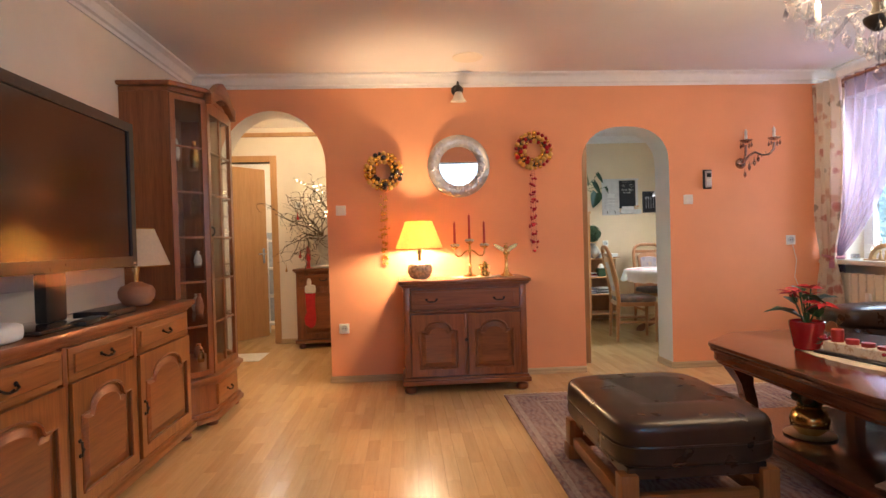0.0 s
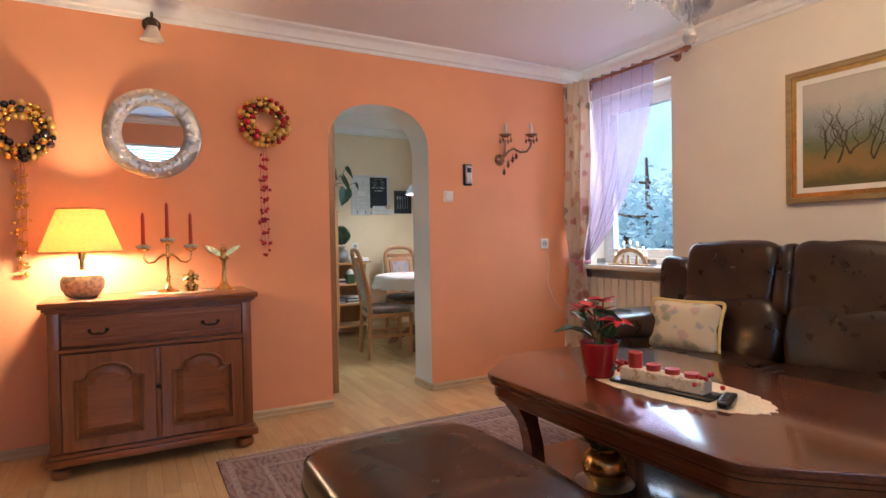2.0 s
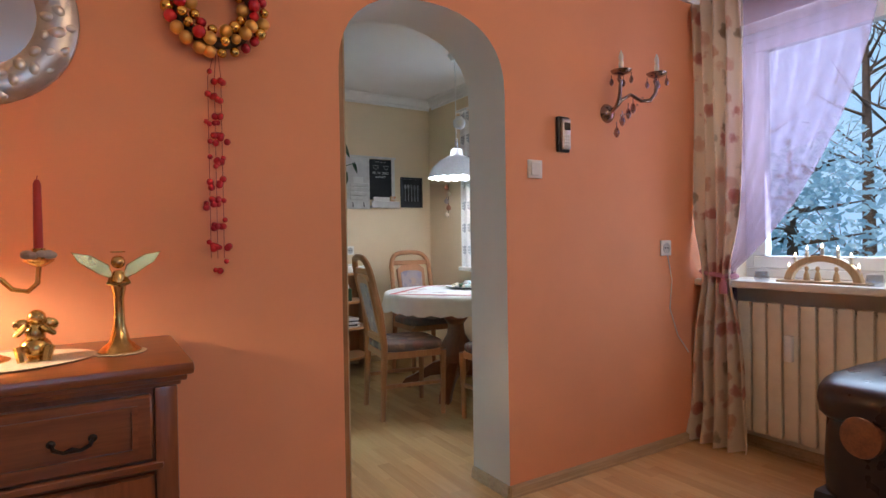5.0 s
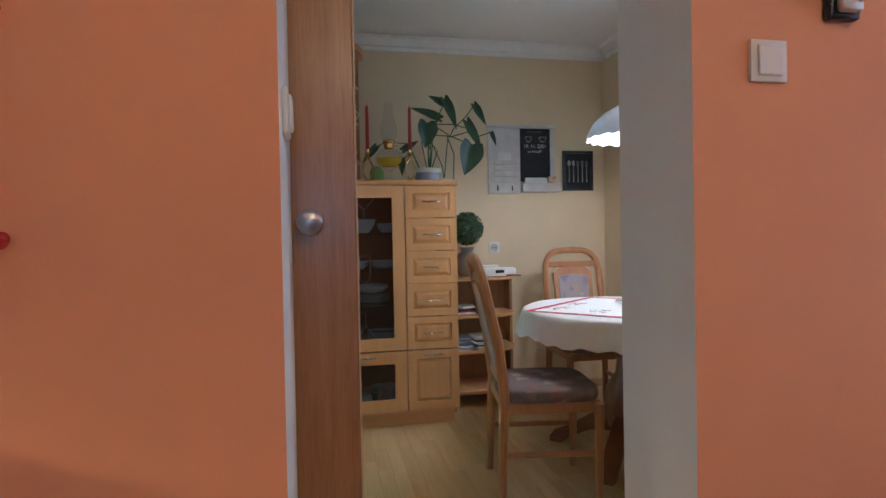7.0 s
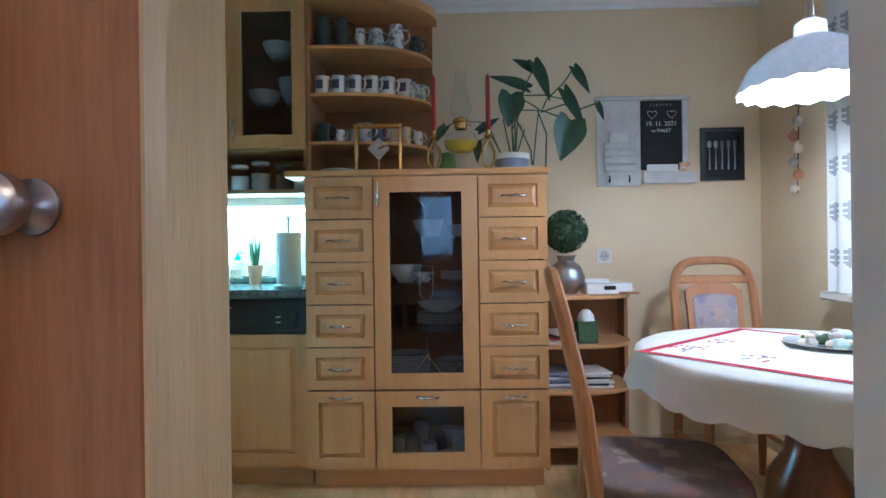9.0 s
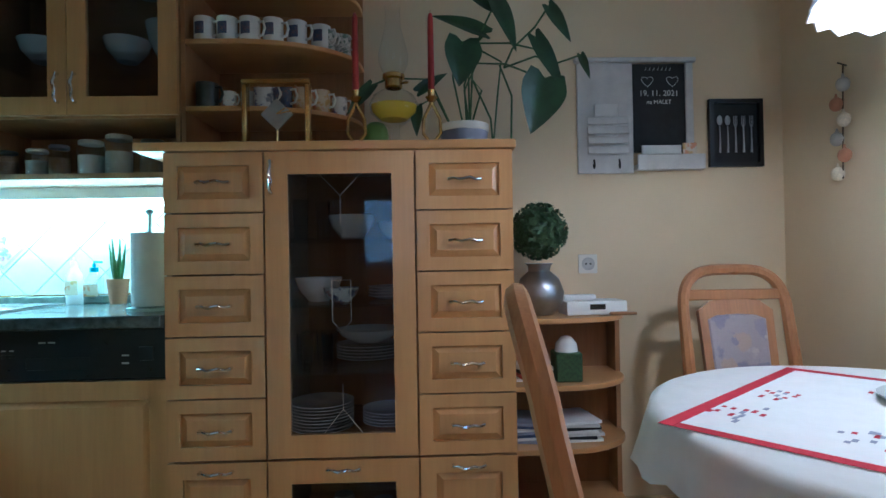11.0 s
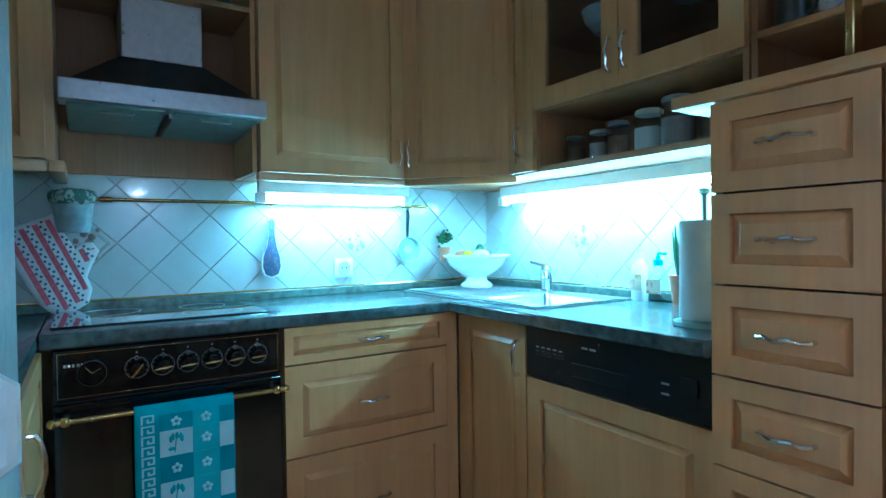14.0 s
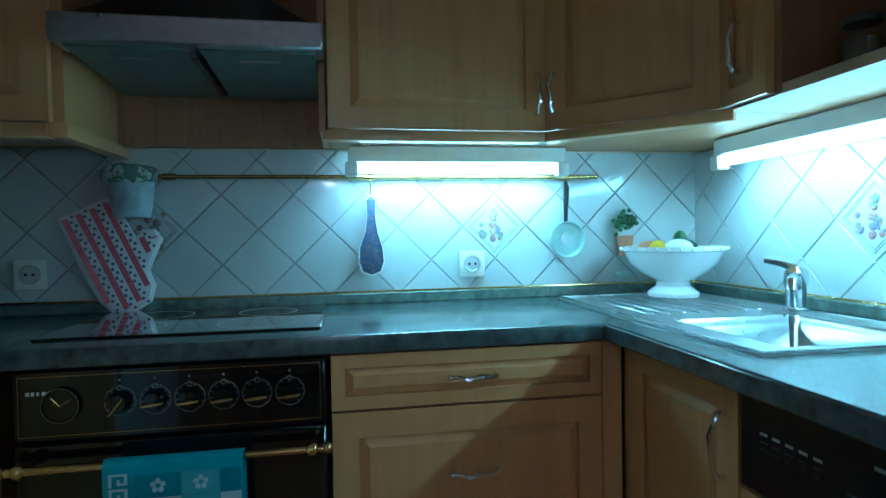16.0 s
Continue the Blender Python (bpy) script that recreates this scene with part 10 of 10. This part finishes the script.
def dining_table():
    cx, cy = 3.375, 7.0
    t = thing("dining_table", (cx, cy, 0), "oval dining table on a turned dark oak pedestal", "table")
    bm = bmesh.new()
    lathe(bm, [(0, 0.715), (0.50, 0.715), (0.52, 0.725), (0.52, 0.742), (0.51, 0.75), (0, 0.75)], 48)
    for v in bm.verts:
        v.co.y *= 1.08
    part("top", bm, "rustic", t)
    bm = bmesh.new()
    lathe(bm, [(0, 0.12), (0.09, 0.12), (0.11, 0.15), (0.13, 0.25), (0.12, 0.34), (0.07, 0.42), (0.06, 0.5), (0.09, 0.54), (0.08, 0.6), (0.12, 0.68), (0.16, 0.715), (0, 0.715)], 28)
    part("pedestal", bm, "rusticv", t)
    for k in range(4):
        a = math.pi / 4 + k * math.pi / 2
        bm = bmesh.new()
        prism(bm, [(0.05, 0.12), (0.05, 0.24), (0.18, 0.20), (0.30, 0.12), (0.40, 0.07), (0.43, 0.03), (0.43, 0.0), (0.36, 0.0), (0.30, 0.05), (0.2, 0.10)], -0.04, 0.04, "y", bev=0.010, seg=2)
        part("claw_foot", bm, "rustic", t, "", Matrix.Rotation(a, 4, "Z"))
    t = thing("tablecloth", (cx, cy, 0.7505), "white scalloped tablecloth over the dining table", "tablecloth")
    bm = bmesh.new()
    n = 96
    prof = [(0, 0.002), (0.30, 0.002), (0.51, 0.002), (0.53, -0.006), (0.538, -0.03), (0.546, -0.07), (0.556, -0.115)]
    rings = []
    for j, (r, z) in enumerate(prof):
        if r == 0:
            rings.append([bm.verts.new((0, 0, z))])
            continue
        row = []
        for k in range(n):
            a = k * math.tau / n
            wv = max(0.0, (0.0 - z) / 0.115)
            rr = r * (1 + 0.035 * wv * math.sin(9 * a + 0.6)) + 0.006 * wv * math.sin(23 * a)
            row.append(bm.verts.new((rr * math.cos(a), rr * 1.07 * math.sin(a), z - 0.018 * wv * abs(math.sin(14 * a)))))
        rings.append(row)
    for a, b in zip(rings, rings[1:]):
        for k in range(n):
            q = list(dict.fromkeys([a[k % len(a)], a[(k + 1) % len(a)], b[(k + 1) % n], b[k]]))
            bm.faces.new(q)
    bmesh.ops.recalc_face_normals(bm, faces=bm.faces)
    o = part("cloth", bm, "cloth", t, sharp=180)
    s = o.modifiers.new("thickness", "SOLIDIFY")
    s.thickness, s.offset = 0.002, 1
    t = thing("table_square", pose(3.36, cy - 0.04, 0.7545, 0, 0, 40), "white square overlay with red border and stitched motifs", "tablecloth")
    part("cloth", B(-0.385, 0.385, -0.385, 0.385, 0.0002, 0.0025), "cloth", t)
    for q in ((-0.385, 0.385, -0.385, -0.355), (-0.385, 0.385, 0.355, 0.385), (-0.385, -0.355, -0.354, 0.354), (0.355, 0.385, -0.354, 0.354)):
        part("red_border", B(*q, 0.0027, 0.0035), "redband", t, "red border")
    rng = random.Random(8)
    for cxx, cyy in ((-0.22, 0.05), (0.02, 0.28), (0.05, -0.26), (0.24, 0.1), (-0.18, -0.25), (-0.2, 0.3)):
        for k in range(13):
            x, y = cxx + rng.gauss(0, 0.035), cyy + rng.gauss(0, 0.025)
            part("stitched_motif", B(x, x + rng.uniform(0.012, 0.024), y, y + 0.009, 0.0024, 0.0032), "redband" if rng.random() < 0.55 else "bluepot", t)


dining_table()
sp = thing("shell_plate", (3.50, 7.05, 0.7585), "white plate heaped with sea shells", "plate")
bm = bmesh.new()
lathe(bm, [(0, 0), (0.09, 0), (0.15, 0.014), (0.152, 0.018), (0.09, 0.008), (0, 0.008)], 32)
part("plate", bm, "china", sp)
rng = random.Random(44)
for k in range(34):
    bm = bmesh.new()
    r = rng.uniform(0.016, 0.03)
    ball(bm, (0, 0, 0), r, 8, 6, (1, 0.8, 0.6))
    for v in bm.verts:
        v.co *= 1 + 0.3 * noise.noise(v.co * 90 + Vector((k, 0, 0)))
    a, d = rng.uniform(0, math.tau), rng.uniform(0, 0.11)
    part("shell", bm, ("stone", "sage", "lace", "box")[k % 4], sp, "", (d * math.cos(a), d * math.sin(a), 0.02 + 0.035 * (1 - d / 0.11) * rng.random()))


def pendant():
    t = thing("pendant_lamp", (3.37, 6.95, 0), "lit white porcelain pendant lamp with frilled rim", "lamp")
    bm = bmesh.new()
    n = 72
    prof = [(0.030, 1.825), (0.045, 1.815), (0.048, 1.775), (0.075, 1.762), (0.125, 1.735), (0.180, 1.685), (0.206, 1.632), (0.216, 1.605), (0.212, 1.605), (0.176, 1.681), (0.122, 1.729), (0.05, 1.758)]
    rings = []
    for r, z in prof:
        w = max(0.0, min(1.0, (1.67 - z) / 0.07))
        rings.append([bm.verts.new((r * (1 + 0.02 * w * math.cos(18 * a)) * math.cos(a), r * (1 + 0.02 * w * math.cos(18 * a)) * math.sin(a), z - 0.006 * w * math.cos(18 * a))) for a in (k * math.tau / n for k in range(n))])
    for a, b in zip(rings, rings[1:]):
        for k in range(n):
            bm.faces.new((a[k], a[(k + 1) % n], b[(k + 1) % n], b[k]))
    bmesh.ops.recalc_face_normals(bm, faces=bm.faces)
    part("shade", bm, "porcelain", t, sharp=60)
    bm = bmesh.new()
    lathe(bm, [(0, 1.90), (0.010, 1.90), (0.012, 1.84), (0.030, 1.826), (0, 1.826)], 18)
    part("cap", bm, "chrome", t)
    bm = bmesh.new()
    tube(bm, [(0, 0, 1.90), (0, 0, CEIL - 0.03)], 0.004, 6)
    lathe(bm, [(0, CEIL - 0.05), (0.03, CEIL - 0.045), (0.055, CEIL - 0.01), (0.055, CEIL - 0.001), (0, CEIL - 0.001)], 20)
    part("cord", bm, "whiteplastic", t)
    bm = bmesh.new()
    lathe(bm, [(0, 1.975), (0.03, 1.98), (0.045, 2.0), (0.045, 2.04), (0.02, 2.07), (0, 2.07)], 20, (0.03, 0, 0))
    part("counterweight", bm, "porcelain", t)
    bm = bmesh.new()
    ball(bm, (0, 0, 1.685), 0.032, 14, 10)
    part("bulb", bm, "bulbglow", t, "lit bulb")


pendant()


def kitchen_curtain():
    t = thing("kitchen_curtain", (0, 0, 0), "white curtain panels with grey printed checks", "curtain")
    def sheet(y0, y1):
        bm = bmesh.new()
        n, m = 54, 168
        g = [[bm.verts.new((3.86 + 0.022 * math.sin(i / n * math.tau * 2.5), y0 + (y1 - y0) * i / n, 0.90 + 1.38 * j / m)) for i in range(n + 1)] for j in range(m + 1)]
        for a, b in zip(g, g[1:]):
            for i in range(n):
                f = bm.faces.new((a[i], a[i + 1], b[i + 1], b[i]))
        for f in bm.faces:
            c = f.calc_center_median()
            cu, cv = (c.y - y0) / ((y1 - y0) / 3), (c.z - 0.90) / 0.0986
            a, b = abs(cu % 1 - 0.5), abs(cv % 1 - 0.5)
            if int(cv) % 2:
                f.material_index = int(a < 0.40 + 0.06 * math.cos(26 * b) and b < 0.45)
            else:
                f.material_index = int(a + b * 1.3 < 0.20)
        o = part("panel", bm, ["checks", "greycheck"], t, sharp=180)
        s = o.modifiers.new("thickness", "SOLIDIFY")
        s.thickness = 0.003
    sheet(7.28, 7.63)
    sheet(6.50, 6.78)
    bm = bmesh.new()
    tube(bm, [(3.86, 6.45, 2.30), (3.86, 7.68, 2.30)], 0.012, 10)
    part("rod", bm, "whiteplastic", t)
    for y in (6.47, 7.66):
        part("bracket", B(3.86, KEAST, y - 0.01, y + 0.01, 2.29, 2.31), "whiteplastic", t)


kitchen_curtain()
gs = thing("garlic_string", (KEAST - 0.03, 7.91, 1.36), "hanging string of dried garlic bulbs", "garlic string")
bm = bmesh.new()
tube(bm, [(0, 0, 0), (0.01, 0, 0.42)], 0.003, 5)
part("string", bm, "twig", gs)
for k in range(6):
    bm = bmesh.new()
    ball(bm, (0, 0, 0), 0.024, 10, 8, (1, 1, 1.1))
    tube(bm, [(0, 0, 0.02), (0, 0, 0.04)], [0.008, 0.003], 6)
    part("bulb", bm, ("lace", "terracotta", "stone")[k % 3], gs, "", (-0.005, 0.018 * (-1) ** k, 0.02 + 0.065 * k))
bm = bmesh.new()
tube(bm, [(KEAST - 0.006, 7.91, 1.78), (KEAST - 0.04, 7.91, 1.79)], 0.003, 5)
solid("wall_hook", bm, "darkiron", (0, 0, 0), "small dark hook holding the garlic string", "hook")


# fridge and its panel
def fridge():
    t = thing("fridge_freezer", (1.065, BACK + 0.07, 0), "tall white fridge freezer with rounded doors", "fridge")
    part("body", B(0, 0.60, 0.0, 0.692, 0.03, 1.84, bev=0.01, seg=2), "fridge", t)
    part("door", B(0, 0.60, 0.694, 0.760, 0.90, 1.84, bev=0.022, seg=3), "fridge", t)
    part("door", B(0, 0.60, 0.694, 0.760, 0.05, 0.885, bev=0.022, seg=3), "fridge", t)
    for z0, z1 in ((0.76, 0.87), (0.915, 1.03)):
        bm = bmesh.new()
        tube(bm, [(0.45, 0.757, z0), (0.45, 0.785, z0 + 0.02), (0.45, 0.785, z1 - 0.02), (0.45, 0.757, z1)], 0.012, 8)
        part("handle", bm, "fridge", t)
    setting("wall_panel", B(1.672, 1.69, BACK + 0.07, 6.42, 0.0, 2.38, bev=0.002), "palewood", "pale beech side panel of the fridge housing")
    c = thing("fridge_top_unit", pose(1.67, 6.40, 0, 0, 0, 180), "beech wall unit above the fridge", "cabinet")
    part("carcass", B(0.002, 0.60, 0.002, 0.66, 1.86, 2.38), "carcass", c)
    front(c, "door", 0.004, 0.598, 1.865, 2.375, 0.0, 0.055)


fridge()


# ---- outdoors ----
setting("ground", B(-400, 400, -400, 400, -3.2, -3.0), plain("lawn", (0.05, 0.08, 0.04), 0.95, var=0.4, scale=3), "dark winter lawn below the windows")
m, nt, b = base("overcast_sky", 1.0)
v = coords(nt, (0.02, 0.02, 0.05))
c = ramp(nt, noise_tex(nt, v, 2.0, 4), [(0.3, (0.30, 0.58, 0.95)), (0.7, (0.55, 0.80, 1.0))])
nt.links.new(c, b.inputs["Emission Color"])
b.inputs["Emission Strength"].default_value = 0.8
b.inputs["Base Color"].default_value = (0, 0, 0, 1)
bm = bmesh.new()
for x0, x1, y0, y1 in ((90, 91, -120, 120), (-120, 120, -91, -90)):
    box(bm, x0, x1, y0, y1, -3, 70)
setting("backdrop", bm, m, "pale blue overcast evening sky")


def garden_tree(x, y, h, seed, mat, bare=False):
    """Trunk, limbs and many small twig clumps."""
    rng = random.Random(seed)
    t = thing("garden_tree", (x, y, -3.0), "bare winter tree in the garden" if bare else "frosted pale blue-green conifer in the garden", "tree")
    bm = bmesh.new()
    tube(bm, [(0, 0, 0), (0.05, 0.02, h * 0.4), (0.0, 0.08, h)], [0.16, 0.11, 0.02], 8)
    tips = []
    for k in range(46 if not bare else 26):
        z = h * rng.uniform(0.1, 0.95)
        a = rng.uniform(0, math.tau)
        ln = (1.3 if not bare else 1.6) * (1.05 - z / h) + 0.35
        up = 0.7 if bare else 0.15
        pts = [(0, 0, z), (ln * 0.5 * math.cos(a), ln * 0.5 * math.sin(a), z + ln * up * 0.4), (ln * math.cos(a), ln * math.sin(a), z + ln * up)]
        tube(bm, pts, [0.03, 0.018, 0.006], 5)
        tips += [pts[1], pts[2], tuple((Vector(pts[1]) + Vector(pts[2])) / 2)]
        if bare:
            for i in range(5):
                p = Vector(pts[1 + i % 2])
                tube(bm, [p, p + Vector((rng.uniform(-0.5, 0.5), rng.uniform(-0.5, 0.5), rng.uniform(0.1, 0.6)))], [0.008, 0.003], 4)
    part("trunk", bm, "twig", t)
    if not bare:
        verts, faces = [], []
        for p in tips:
            for k in range(42):
                c = Vector(p) + Vector((rng.gauss(0, 0.24), rng.gauss(0, 0.24), rng.gauss(0, 0.18)))
                d = Vector((rng.uniform(-1, 1), rng.uniform(-1, 1), rng.uniform(-0.8, 0.5))).normalized() * rng.uniform(0.06, 0.14)
                s = d.orthogonal().normalized() * 0.016
                n = len(verts)
                verts += [c - s, c + d * 0.6 - s * 1.6, c + d, c + d * 0.6 + s * 1.6, c + s]
                faces.append((n, n + 1, n + 2, n + 3, n + 4))
        me = bpy.data.meshes.new("crown")
        me.from_pydata([tuple(v) for v in verts], [], faces)
        me.materials.append(mat)
        o = new("crown", me)
        o.parent = t
    return t


conifer = translucent("frosted_conifer", (0.52, 0.76, 0.84), 0.5, 0.7, 6)
for k, (x, y, h) in enumerate(((7.6, 6.6, 5.2), (8.0, 8.0, 5.4), (8.6, 5.0, 4.9), (9.2, 9.6, 5.0))):
    garden_tree(x, y, h, 40 + k, conifer)
garden_tree(10.5, 6.4, 8.6, 60, conifer, True)
garden_tree(11.0, 9.0, 8.2, 61, conifer, True)
garden_tree(12.0, 7.6, 9.2, 62, conifer, True)


# ---- floor strips ----
def floor_strips():
    """Staggered laminate strips: those along the walk are parts, the rest one sheet."""
    rng = random.Random(5)
    wide, gap, near = 0.068, 0.0004, 0
    parent = bpy.data.objects["floor"]
    shared = {}
    verts, faces = [], []
    def slab(x0, x1, y0, y1):
        b = 0.0002
        return [(x0, y0, -0.006), (x1, y0, -0.006), (x1, y1, -0.006), (x0, y1, -0.006), (x0 + b, y0 + b, 0), (x1 - b, y0 + b, 0), (x1 - b, y1 - b, 0), (x0 + b, y1 - b, 0)]
    quads = ((4, 5, 6, 7), (0, 1, 5, 4), (1, 2, 6, 5), (2, 3, 7, 6), (3, 0, 4, 7))
    lengths = (0.30, 0.38, 0.46, 0.55)
    x = HALLW
    while x < EAST:
        y = SOUTH - rng.random() * 0.3
        while y < NORTH:
            ln = rng.choice(lengths)
            x0, x1, y0, y1 = x + gap / 2, min(x + wide, EAST) - gap / 2, y + gap / 2, y + ln - gap / 2
            y += ln
            if x1 - x0 < 0.01 or (x0 > EAST - wide):
                continue
            if 0.0 < x0 < 1.0 and 2.3 < y0 < 4.8 and near < 190 or 1.85 < x0 < 2.5 and 5.2 < y0 < 6.6 and near < 300:
                near += 1
                if ln not in shared:
                    me = bpy.data.meshes.new("strip")
                    me.from_pydata(slab(0, wide - gap, 0, ln - gap), [], quads)
                    me.materials.append(MAT["board1"])
                    shared[ln] = me
                o = new("strip", shared[ln])
                o.parent = parent
                o.location = (x0, y0, 0)
                continue
            k = len(verts)
            verts.extend(slab(x0, x1, y0, y1))
            faces.extend(tuple(k + q for q in f) for f in quads)
        x += wide
    me = bpy.data.meshes.new("strips")
    me.from_pydata(verts, [], faces)
    me.materials.append(MAT["board"])
    o = new("strips", me)
    o.parent = parent
    tagged(o, "", "", "", "stuff")


floor_strips()
